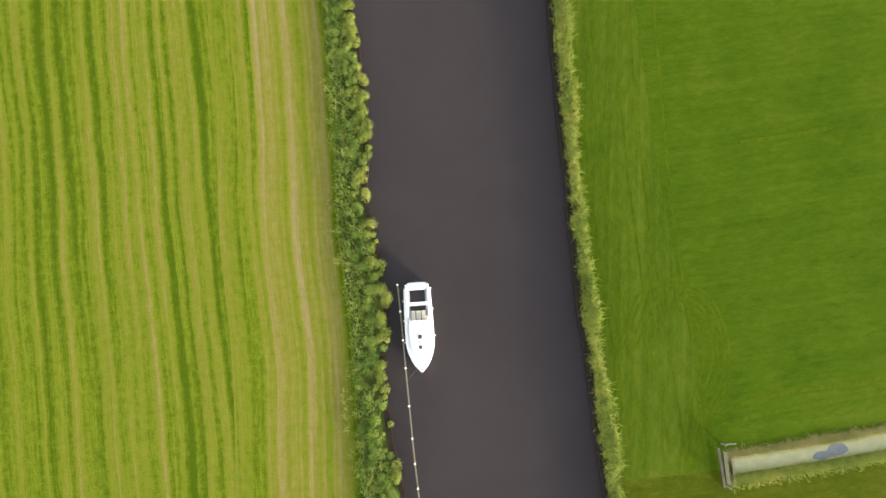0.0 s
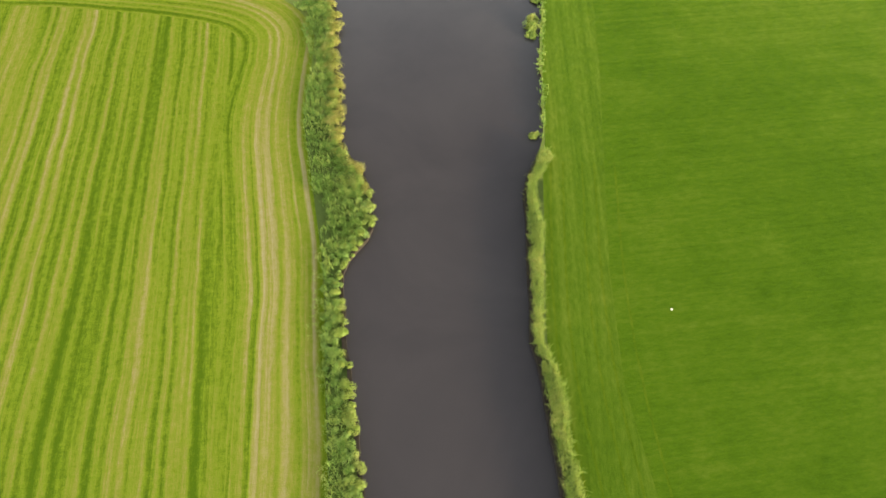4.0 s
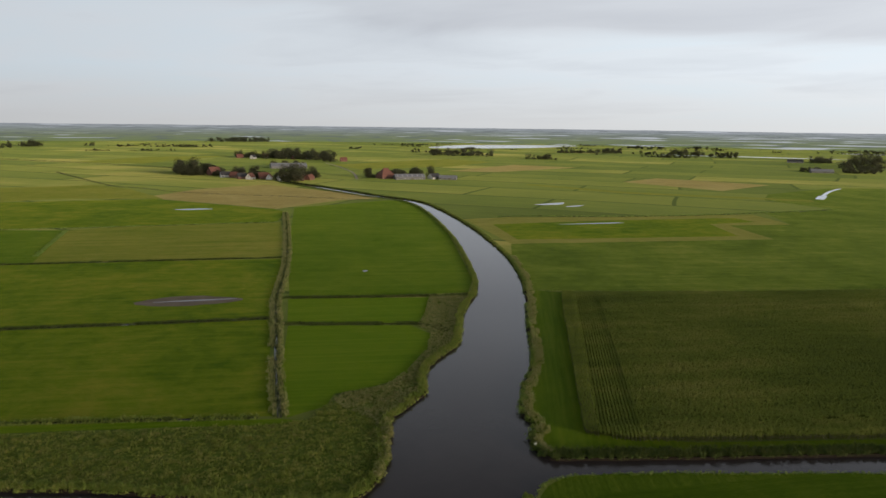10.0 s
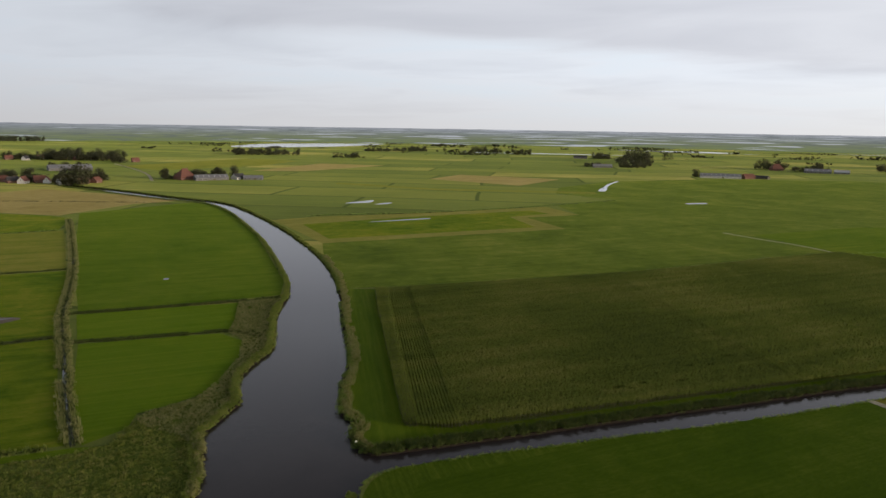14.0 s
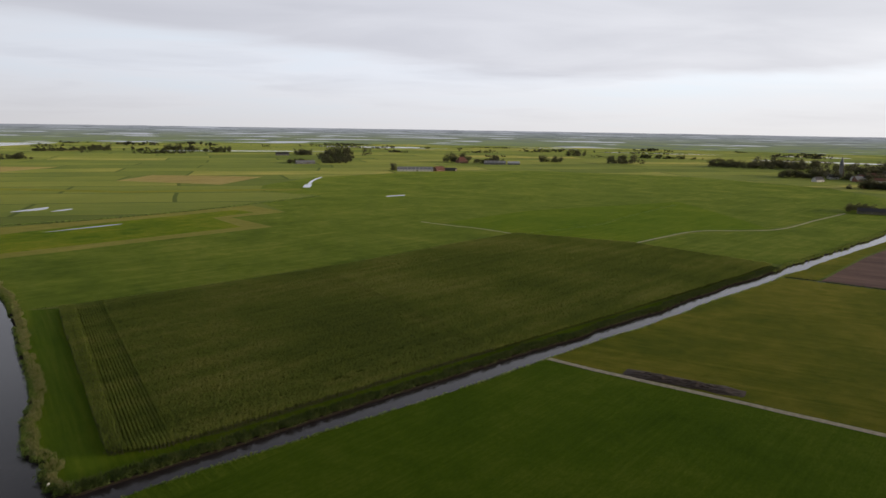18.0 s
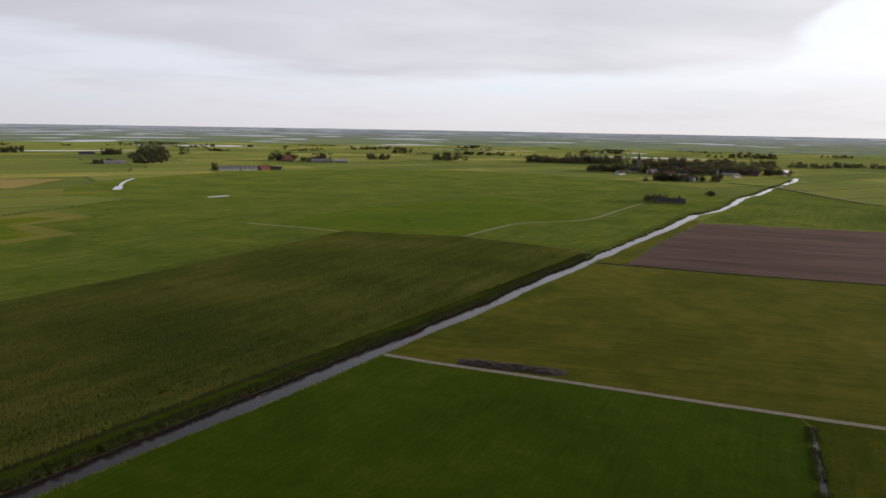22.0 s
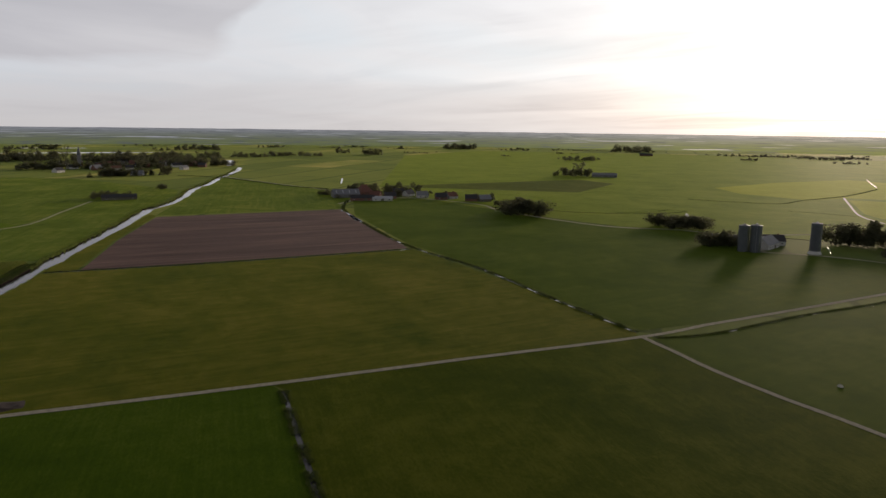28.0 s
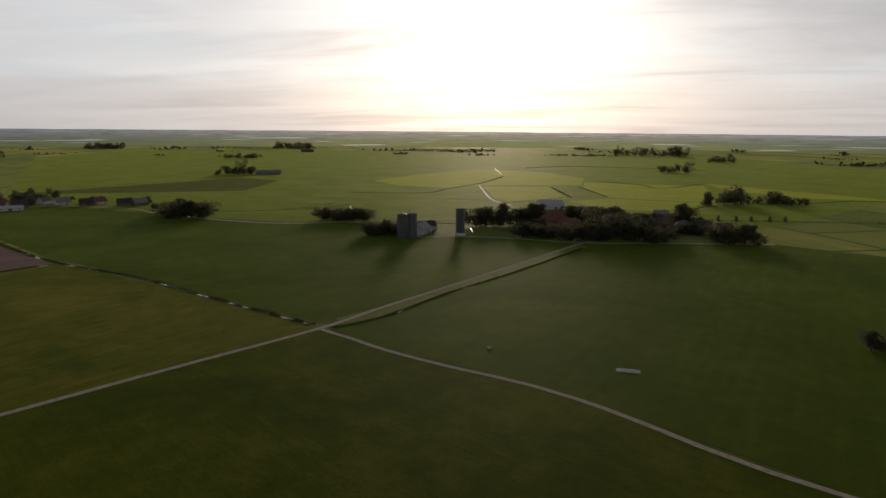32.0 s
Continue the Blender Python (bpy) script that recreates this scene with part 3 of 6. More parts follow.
ditch("duckweed", [(34.2, -15.3), (41, -14.3), (48, -13.2), (56, -12)], 2.0)
ditch("east_field", [(60, -11.2), (100, -3.6), (147, 5.3), (170, 9.6), (207, 16.4)], 1.5)
ditch("west_main", [(-38, 181), (-47, 220), (-56, 266), (-65, 310), (-71, 357), (-79, 411), (-94, 493), (-120, 624)], 1.3)
ditch("west_a", [(-190, 170), (-114, 177), (-85, 178.8), (-44, 181)], 1.1)
ditch("west_ab", [(-230, 252), (-162, 263), (-112, 271), (-60, 280)], 1.8)
ditch("west_bc", [(-330, 372), (-221, 388), (-160, 399), (-82, 412)], 2.0)
ditch("west_c", [(-420, 490), (-306, 512), (-232, 530), (-116, 564)], 1.4)
ditch("west_de", [(-63, 314), (-20, 317), (25, 322)], 0.8)
ditch("west_ef", [(-55, 271.5), (-20, 272), (3, 272), (11, 262)], 0.8)
ditch("north_east", [(70, 606), (96, 615), (168, 613), (261, 630), (418, 681)], 2.2)
ditch("plough", [(396, 156), (412, 86), (422, 52), (454, -50)], 2.6)
ditch("hamlet", [(768, -14), (700, -8), (642, -13), (592, -22), (474, -47), (387, -82), (320, -100), (254, -119)], 2.0)
ditch("lane", [(245.5, -123.5), (248.5, -150), (270, -205), (288, -262), (322, -352)], 1.5)
ditch("south_lane", [(488, -330), (407, -424), (380, -470)], 2.0)
ditch("yard", [(440, -346.5), (425, -337), (409, -326.5)], 0.5)
ditch("far_pasture", [(672, -204), (657, -221), (639, -259), (633, -306), (645, -347)], 1.6)
ditch("south_end", [(1095, -924), (1010, -862), (926, -801)], 1.8)
ditch("north_pond", [(461, 783), (490, 825)], 10.0)
ditch("north_pond_arm", [(490, 825), (530, 880), (575, 930)], 5.0)
ditch("hamlet_pond", [(640, -13.5), (620, -16.5), (596, -20.5)], 5.0)
ditch("hamlet_arm", [(698, -9), (684, -7), (668, -7)], 1.6)
ditch("back_pond", [(1000, -9), (1050, -10.5), (1105, -12)], 2.2)


# ---- ground, water, backdrop ----
def make_ground():
    ring = [(3080 * math.cos(a), 3080 * math.sin(a)) for a in np.linspace(0, 2 * math.pi, 128, endpoint=False)]
    extra = [(r * math.cos(a), r * math.sin(a)) for r in (260, 700, 1500, 2300) for a in np.linspace(0.1, 6.3, 24, endpoint=False)]
    v, f = triangulate([ring] + CUTS, extra)
    wet = in_any(CUTS, v[f].mean(1))
    land = f[~wet]
    count = {}
    for t in land:
        for a, b in ((t[0], t[1]), (t[1], t[2]), (t[2], t[0])):
            count[(a, b)] = True
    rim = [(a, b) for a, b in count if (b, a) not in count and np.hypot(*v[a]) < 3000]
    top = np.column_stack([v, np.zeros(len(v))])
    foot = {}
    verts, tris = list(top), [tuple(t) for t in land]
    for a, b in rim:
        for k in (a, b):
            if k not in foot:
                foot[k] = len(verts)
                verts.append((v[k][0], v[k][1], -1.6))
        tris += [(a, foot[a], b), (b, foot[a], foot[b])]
    # the bank walls take the peat colour that includes their shade
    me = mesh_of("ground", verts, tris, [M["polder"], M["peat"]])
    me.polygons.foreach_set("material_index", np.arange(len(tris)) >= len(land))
    ob = new("ground", me)
    tagged(ob, "flat green polder grassland cut by ditches", "ground", kind="structure")


make_ground()


def sheet(name, poly, z, mat, label, category, cut=True, kind="structure"):
    """A flat field or surface with the waterways left out of it."""
    poly = np.asarray(poly, float)
    lo, hi = poly.min(0), poly.max(0)
    near = [c for c in CUTS if (c.min(0) < hi).all() and (c.max(0) > lo).all()] if cut else []
    v, f = triangulate([poly] + near)
    mid = v[f].mean(1)
    keep = inside(poly, mid)
    if near:
        keep &= ~in_any(near, mid)
    ob = new(name, mesh_of(name, np.column_stack([v, np.full(len(v), z)]), f[keep], [M[mat] if isinstance(mat, str) else mat]))
    return tagged(ob, label, category, kind=kind)


sheet("water", [(2100 * math.cos(a), 2100 * math.sin(a)) for a in np.linspace(0, 6.2832, 64, endpoint=False)], WATER, "water",
      "dark peaty river water, almost still", "water", cut=False)


def ditch_water():
    for key, line in DITCHES.items():
        if key == "duckweed":
            continue
        sheet("ditch_water", ribbon(line, 3.2 if key not in ("north_pond", "north_pond_arm") else 12.0), -0.16, "water", "still ditch water mirroring the sky", "water", cut=False)


ditch_water()


def make_backdrop():
    m, nt, b = material("far_distance_haze", 1.0)
    pos = position(nt)
    sep = node(nt, "ShaderNodeSeparateXYZ", _0=pos)
    line = noise_node(nt, mapped(nt, pos, (0.004, 0.004, 0.42)), 1.0, 4, 0.65)
    strip = noise_node(nt, mapped(nt, pos, (0.0030, 0.0030, 0.34), 0, (40, 7, 3)), 1.0, 2, 0.4)
    lakes = node(nt, "ShaderNodeVectorMath", op="DOT_PRODUCT", _0=node(nt, "ShaderNodeVectorMath", op="NORMALIZE", _0=pos).outputs[0], _1=Vector((0.53, 0.85, 0))).outputs["Value"]
    strip = math_node(nt, "MULTIPLY_ADD", math_node(nt, "POWER", math_node(nt, "MAXIMUM", lakes, 0.0), 6.0), 0.07, strip)
    woods = noise_node(nt, mapped(nt, pos, (0.009, 0.009, 0.26), 0, (3, 17, 9)), 1.0, 4, 0.6)
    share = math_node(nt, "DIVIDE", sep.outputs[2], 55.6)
    # haze painted into the emission: paler and bluer with height
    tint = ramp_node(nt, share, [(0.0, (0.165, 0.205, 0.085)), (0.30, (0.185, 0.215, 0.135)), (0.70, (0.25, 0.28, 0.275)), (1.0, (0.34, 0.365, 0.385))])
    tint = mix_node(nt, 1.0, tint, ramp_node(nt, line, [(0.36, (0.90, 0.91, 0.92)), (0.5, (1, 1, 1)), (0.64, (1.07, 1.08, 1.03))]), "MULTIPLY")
    # dark wood strips, then pale lake strips with the sky's reflection in the colour
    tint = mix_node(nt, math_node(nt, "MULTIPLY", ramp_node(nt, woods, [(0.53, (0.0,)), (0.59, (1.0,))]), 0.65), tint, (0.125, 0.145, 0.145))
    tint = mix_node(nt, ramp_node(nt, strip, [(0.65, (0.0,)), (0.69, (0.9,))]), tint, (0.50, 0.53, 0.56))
    # sun glow in the haze: warmer tint and stronger emission sunward
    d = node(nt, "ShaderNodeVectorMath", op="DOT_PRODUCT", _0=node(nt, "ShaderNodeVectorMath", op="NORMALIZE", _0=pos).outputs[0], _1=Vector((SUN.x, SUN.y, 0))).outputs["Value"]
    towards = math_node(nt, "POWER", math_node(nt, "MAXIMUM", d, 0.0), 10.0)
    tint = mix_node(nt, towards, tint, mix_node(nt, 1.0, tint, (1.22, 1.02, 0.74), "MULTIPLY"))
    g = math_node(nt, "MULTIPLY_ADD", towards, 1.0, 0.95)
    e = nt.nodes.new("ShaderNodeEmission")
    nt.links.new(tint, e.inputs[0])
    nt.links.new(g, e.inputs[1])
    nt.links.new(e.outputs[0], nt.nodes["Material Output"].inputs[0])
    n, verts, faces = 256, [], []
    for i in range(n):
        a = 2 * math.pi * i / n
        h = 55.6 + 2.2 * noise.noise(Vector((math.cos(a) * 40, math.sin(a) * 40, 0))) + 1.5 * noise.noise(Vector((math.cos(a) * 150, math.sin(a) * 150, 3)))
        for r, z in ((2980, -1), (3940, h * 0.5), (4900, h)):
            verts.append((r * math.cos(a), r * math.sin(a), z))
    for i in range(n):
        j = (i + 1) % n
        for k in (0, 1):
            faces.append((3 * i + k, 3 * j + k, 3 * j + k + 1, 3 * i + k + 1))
    tagged(new("backdrop", mesh_of("backdrop", verts, faces, [m], True)), "far polder with woods, lakes and painted glowing haze at the horizon", "backdrop", kind="structure")


make_backdrop()

# ---- fields ----
W_EDGE = [(-5.5, -60), (-7.4, -18.4), (-8.6, -1), (-10.4, 12), (-11.3, 25.6), (-12.9, 39.7), (-14.8, 57.5), (-17.8, 73.6), (-21.2, 92), (-21.2, 106)]
E_EDGE = [(24, -60), (22, -18.5), (20.2, -3.5), (18.3, 12.2), (17, 29.3), (15.9, 40), (16, 50), (16.8, 58), (18.6, 79), (19.2, 82), (20.4, 94), (21.3, 107), (23, 121),
          (24.4, 131), (27.4, 140), (33, 146.8), (45, 149), (97, 150.2), (184, 151)]
we, ee = spline(W_EDGE, 5), spline(E_EDGE, 5)
LANE = [(184, 150), (187, 132), (197.5, 89), (213, 21), (230, -46), (247.5, -118.5), (262, -157), (279, -206), (305, -279), (337, -369)]
BRANCH = [(247.5, -118.5), (226, -123), (204, -127.5), (180, -135.4), (160, -143), (140, -148.5), (121, -151), (87, -152.5), (62, -157), (30, -166)]
field_count = 0


def headland():
    """The strip between field and bank, where the rows run along the edge and round the corner."""
    line = spline(W_EDGE + [(-22.5, 117), (-30, 126.5), (-44, 132.4), (-69.7, 136.2), (-96, 137.8), (-260, 148)], 4)
    n, verts, uv, faces = sides_of(line), [], [], []
    run = np.concatenate([[0], np.cumsum(np.linalg.norm(np.diff(line, axis=0), axis=1))])
    for i, p in enumerate(line):
        for k in range(7):
            q = p + n[i] * 2.3 * k
            verts.append((q[0], q[1], 0.016))
            uv.append((2.3 * k, run[i]))
    for i in range(len(line) - 1):
        for k in range(6):
            a = 7 * i + k
            faces.append((a, a + 1, a + 8, a + 7))
    me = mesh_of("field_headland", verts, faces, [M["mown_head"]])
    me.uv_layers.new(name="UVMap").uv.foreach_set("vector", np.array([uv[i] for f in faces for i in f]).ravel())
    tagged(new("field_headland", me), "mown headland with pale rows along the bank", "field", kind="structure")



def field(mat, poly, label):
    global field_count
    field_count += 1
    sheet("field_%d" % field_count, poly, 0.010 + 0.0018 * field_count, mat, label, "field")


field("mown", list(we) + [(-24, 115), (-30, 126), (-44, 132), (-90, 137), (-260, 147), (-260, -60)], "mown hay field with pale rows of cut grass")
headland()
field("lush", [(207, 17), (147, 6), (100, -3.6), (60, -11), (30, -16.5), (24, -17.5)] + list(ee[4:]) + LANE[1:4], "lush green hay meadow with wheel marks")
field("lush_head", list(ee[4:-16]) + [(40, 140), (34, 130), (32, 107), (29, 82), (26, 58), (25, 40), (27, 20), (30, 0), (32, -16.4), (24, -17.5)], "lush green headland with long tyre lines")
field("lush_south", [(207, 15.5), (147, 4.5), (100, -3.8), (60, -11.2), (30, -16.0), (21, -16.8), (24, -60), (40, -165)] + BRANCH[::-1] + [(230, -46), (213, 21)], "dark green meadow south of the ditch")
field("verge", [(30, 158), (70, 157.5), (180, 160.5), (300, 164.5), (424, 170), (423, 174.8), (340, 171.3), (261, 169), (182, 167.4), (127, 166.6), (72, 165), (58, 167.5), (48, 173), (54, 217), (66, 292), (72, 326), (61, 330), (54, 335), (45, 267), (40, 226), (33, 200)], "bright green grass strip round the maize")
field("soil", [(69, 324), (125, 325), (222, 329), (387, 353), (424, 273), (423, 175.5), (340, 172), (261, 169.8), (182, 168.2), (127, 167.5), (76, 166.4), (55, 166.8), (45.2, 171), (52.4, 217), (64, 292)], "shaded soil under the maize")
field("eastern", [(389, 356), (374, 448), (470, 600), (418, 681), (390, 771), (430, 840), (560, 930), (770, 950), (1000, 880), (1130, 620), (1090, 380), (900, 192), (850, 183), (764, 250), (583, 245), (525, 278), (426, 276)], "wide green pasture behind the maize")
field("eastern", [(56, 332), (125, 327), (222, 331), (389, 355), (374, 448), (470, 600), (418, 679), (330, 650), (314, 571), (258, 564), (260, 493), (63, 466), (57, 416)], "green meadow behind the maize")
field("hay_edge", [(38, 590), (48, 545), (63, 466), (260, 493), (258, 564), (314, 571), (312, 637), (261, 627), (168, 610), (78, 604)], "yellow-edged wet meadow")
field("rough", [(60, 560), (70, 484), (240, 506), (244, 570), (290, 585), (284, 612), (170, 590)], "bright green wet meadow")
field("straw", [(296, 1005), (374, 1087), (500, 976), (388, 876)], "dry straw-coloured field")
field("yellow", [(151, 960), (261, 850), (447, 775), (440, 755), (255, 828), (145, 935)], "yellow strip of grass")
field("north", [(390, 433), (389, 352), (426, 276), (524, 278), (583, 246), (624, 290), (719, 408), (511, 449)], "bright green pasture")
field("eastern", [(426, 272), (525, 274), (583, 241), (764, 246), (850, 180), (587, 176), (430, 171)], "green pasture along the canal")
field("rough", [(-40, 182), (-49, 220), (-58, 266), (-62, 278), (-112, 269), (-162, 261), (-260, 246), (-260, 168), (-114, 178)], "green pasture with faint stripes")
field("rough", [(-62, 282), (-68, 310), (-74, 357), (-81, 408), (-160, 397), (-221, 386), (-360, 365), (-300, 250), (-162, 265)], "rough wet pasture")
field("yellow", [(-83, 414), (-98, 493), (-112, 562), (-232, 528), (-257, 511), (-218, 391)], "yellowing green pasture")
field("north", [(-218, 391), (-257, 511), (-306, 510), (-460, 485), (-380, 372)], "green pasture")
field("north", [(-119, 662), (-30, 735), (-3, 706), (21, 526), (26, 415), (28, 354), (24, 326), (-20, 319), (-60, 316), (-68, 357), (-77, 411), (-92, 493)], "smooth green riverside meadow")
field("marsh", [(4, 320), (24, 324), (21, 300), (19, 262), (9, 248), (-1, 268), (2, 290)], "reedy tongue of marsh between the meadows")
field("bright", [(-60, 312), (-20, 315), (5, 316), (3, 274), (-20, 273.5), (-53, 273)], "bright green strip of meadow")
field("bright", [(-52, 269), (-20, 270), (-3, 270), (6, 257), (2, 232), (-4, 212), (-15, 203), (-25, 198), (-26.5, 188.5), (-36, 181), (-45, 220)], "bright green meadow with mown stripes")
field("bright", [(-260, 163), (-111, 171), (-68, 174.6), (-41, 176), (-29, 178.5), (-37, 180), (-85, 177.5), (-114, 176), (-260, 165)], "narrow bright grass strip")
field("marsh", [(-260, 160), (-98, 145), (-60, 142), (-20, 138), (-9, 150), (-8, 176), (2, 205), (3, 218), (10, 240), (18, 275), (20, 300), (6, 268), (4, 240), (-2, 219), (-10, 204.5), (-23, 197.5), (-27, 187), (-30, 178), (-41, 175.5), (-68, 174), (-111, 170.5), (-260, 161)], "reedy marsh floor")
field("straw", [(-292, 738), (-264, 837), (-199, 907), (-32, 760), (-84, 728), (-133, 651)], "dry straw-coloured riverside field")
field("yellow", [(-491, 829), (-402, 877), (-341, 830), (-266, 729), (-371, 721), (-408, 686), (-560, 690)], "yellow field")
field("yellow", [(-661, 1358), (-606, 1578), (-457, 1670), (-521, 1327)], "yellow field")
field("yellow", [(-172, 1354), (62, 1622), (157, 1519), (63, 1340), (-102, 1230)], "yellow field")
field("straw", [(47, 1208), (193, 1420), (305, 1346), (133, 1192)], "dry straw-coloured field")
field("rough", [(-120, 628), (-135, 648), (-292, 735), (-265, 727), (-420, 680), (-480, 560), (-306, 514), (-232, 532), (-116, 566)], "yellowish rough pasture")
field("olive", [(185, 151), (231, 152), (334, 155.5), (393, 157), (410, 86), (420, 52), (452, -52), (402, -72), (331, -97), (254, -119), (249, -117), (231, -46), (214, 21), (199, 89), (188, 132)], "olive-green pasture with pale stripes")
field("plough", [(400, 139), (501, 149), (632, 154), (684, -8), (592, -24), (474, -45), (457, -48), (425, 52), (415, 86)], "bare ploughed brown field")
field("olive", [(396, 158), (546, 162), (651, 164.5), (640, 156), (501, 151), (400, 141)], "grass strip along the canal")
field("eastern", [(642, 157), (819, 163), (1071, 167), (1127, 165), (897, 11), (795, -16), (700, -4), (690, -4)], "green pasture by the hamlet")
field("meadow", [(256, -122), (320, -103), (387, -85), (474, -50), (592, -27), (642, -18), (768, -20), (788, -93), (677, -158), (612, -190), (549, -234), (498, -314), (425, -288), (396, -328), (339, -366), (281, -206), (264, -157)], "dark green pasture beside the lane")
field("meadow", [(245, -122), (248, -150), (270, -207), (320, -352), (335, -372), (256, -479), (60, -520), (-60, -300), (30, -168), (62, -158.5), (121, -152.5), (160, -144.5), (204, -129)], "dark green pasture")
# fields below the sun, their brightness raised in the grass colour
field("sunward", [(788, -95), (950, -60), (2000, -200), (2450, -500), (2250, -1150), (1500, -2000), (450, -1500), (330, -800), (300, -520), (430, -400), (490, -330), (549, -238), (612, -194), (677, -162)], "wide green pastures with sunward glow put into their colour")
field("sunlit", [(924, -538), (1018, -696), (1078, -873), (951, -921), (794, -866), (700, -755), (774, -627), (760, -557), (835, -523)], "pale green meadow with sunlight painted in")
field("sunlit", [(749, -612), (702, -693), (563, -589), (581, -512), (618, -524)], "pale green meadow with straight edges and sunlight painted in")
field("sunlit", [(743, -809), (667, -831), (600, -907), (508, -789), (462, -695), (509, -666), (552, -646), (663, -723)], "green meadow with sunlight painted in")
field("sunlit", [(617, -940), (481, -928), (358, -914), (349, -891), (412, -850), (530, -861)], "narrow strip of grass with sunlight painted in")
field("sunlit", [(546, -569), (544, -633), (455, -684), (422, -624), (443, -563), (495, -555)], "green meadow behind the village with sunlight painted in")
field("soil", [(948, -56), (1077, -390), (993, -416), (857, -310)], "dark green crop field")

# lakes and flooded patches far off
lake_count = 0


def lake(poly, size):
    """size: rough length of the shore's bends."""
    global lake_count
    lake_count += 1
    far = size > 20
    sheet("water_%d" % lake_count, wobble(spline(poly, 60 if far else 6, True), size * 0.2 if far else 0.8, size), 0.096, "water",
          "shallow far lake mirroring the sky" if far else "shallow flooded patch mirroring the sky", "water", cut=False)


lake([(33, 2382), (172, 2755), (643, 2858), (422, 2512), (207, 2384)], 120)
lake([(1394, 2191), (1440, 2280), (1690, 2060), (1654, 1990)], 120)
lake([(118, 703), (134, 716), (153, 726), (143, 705)], 8)
lake([(146, 687), (157, 698), (168, 701), (160, 690)], 8)
lake([(113, 561), (140, 570), (168, 576), (168, 571)], 8)
sheet("mudflat", wobble(spline([(-126, 304), (-116, 314), (-101, 317), (-84, 314), (-80, 309), (-90, 303), (-106, 298), (-120, 299)], 4, True), 1.6, 6), 0.094, "mudflat", "drying purple-brown mud round a flooded patch", "mud", cut=False)
lake([(-119, 304.2), (-104, 309), (-83, 313), (-90, 310.2), (-104, 306.6)], 8)
lake([(-31, 373), (-28.5, 373), (-28.3, 376), (-30.4, 376)], 8)
for reach, wide in (([(1185, 172), (1290, 171), (1375, 179)], 9), ([(1440, 208), (1550, 220), (1664, 238)], 13)):
    sheet("canal_water", ribbon(wobble(spline(reach, 12), 0.6, 30, 3), wide), 0.096, "water", "narrow far water mirroring the sky", "water", cut=False)
lake([(625, -336), (628, -340), (568, -311), (565, -308)], 8)
lake([(479, 632), (503, 632), (505, 640), (482, 640)], 8)
lake([(-225, 640), (-205, 648), (-190, 646), (-210, 636)], 8)

far_rng = np.random.default_rng(21)
for k in range(6):
    a, d = radians(far_rng.uniform(12, 72)), far_rng.uniform(1950, 2850)
    w, deep = far_rng.uniform(80, 260), far_rng.uniform(20, 50)
    c, u, v = np.array([d * math.sin(a), d * math.cos(a)]), np.array([math.cos(a), -math.sin(a)]), np.array([math.sin(a), math.cos(a)])
    lake([tuple(c - u * w), tuple(c - u * w * 0.3 + v * deep), tuple(c + u * w * 0.5 + v * deep * 0.8), tuple(c + u * w), tuple(c + u * w * 0.2 - v * deep * 0.4)], 120)

# tracks and lanes
track_count = 0


def track(path, width):
    global track_count
    track_count += 1
    sheet("track_%d" % track_count, ribbon(wobble(spline(path, 5.0), 0.25, 9, 4), width), 0.100 + 0.002 * track_count, "track",
          "pale gravel farm track worn by wheels", "track", cut=False)


track(LANE + [(333, -378)], 2.6)
track(BRANCH, 2.3)
track([(423, -284), (396, -327), (337, -369), (300, -420), (256, -478)], 3.0)
track([(1127, 169), (1000, 84), (897, 11), (830, -12), (795, -26), (792, -90), (723, -150), (677, -160), (612, -186), (549, -228), (527, -278), (498, -312), (492, -438), (480, -560)], 4.0)
track([(374, 448), (380, 415), (387, 390), (389, 352)], 2.0)
track([(424, 273), (470, 277), (525, 276), (583, 242), (680, 246), (764, 250)], 2.0)
sheet("concrete_path", ribbon(spline([(775, -626), (687, -564), (616, -515), (577, -496), (549, -488)], 8), 2.2), 0.150, "concrete", "pale concrete path through the pastures", "path", cut=False)
track([(733, -4), (765, -18), (795, -26)], 4.0)
track([(-90, 1010), (-110, 1150), (-150, 1300), (-190, 1420)], 4.0)
track([(478, -322), (452, -300), (440, -292), (425, -286)], 6.0)


# ---- reeds, marsh and maize ----
rng = np.random.default_rng(7)


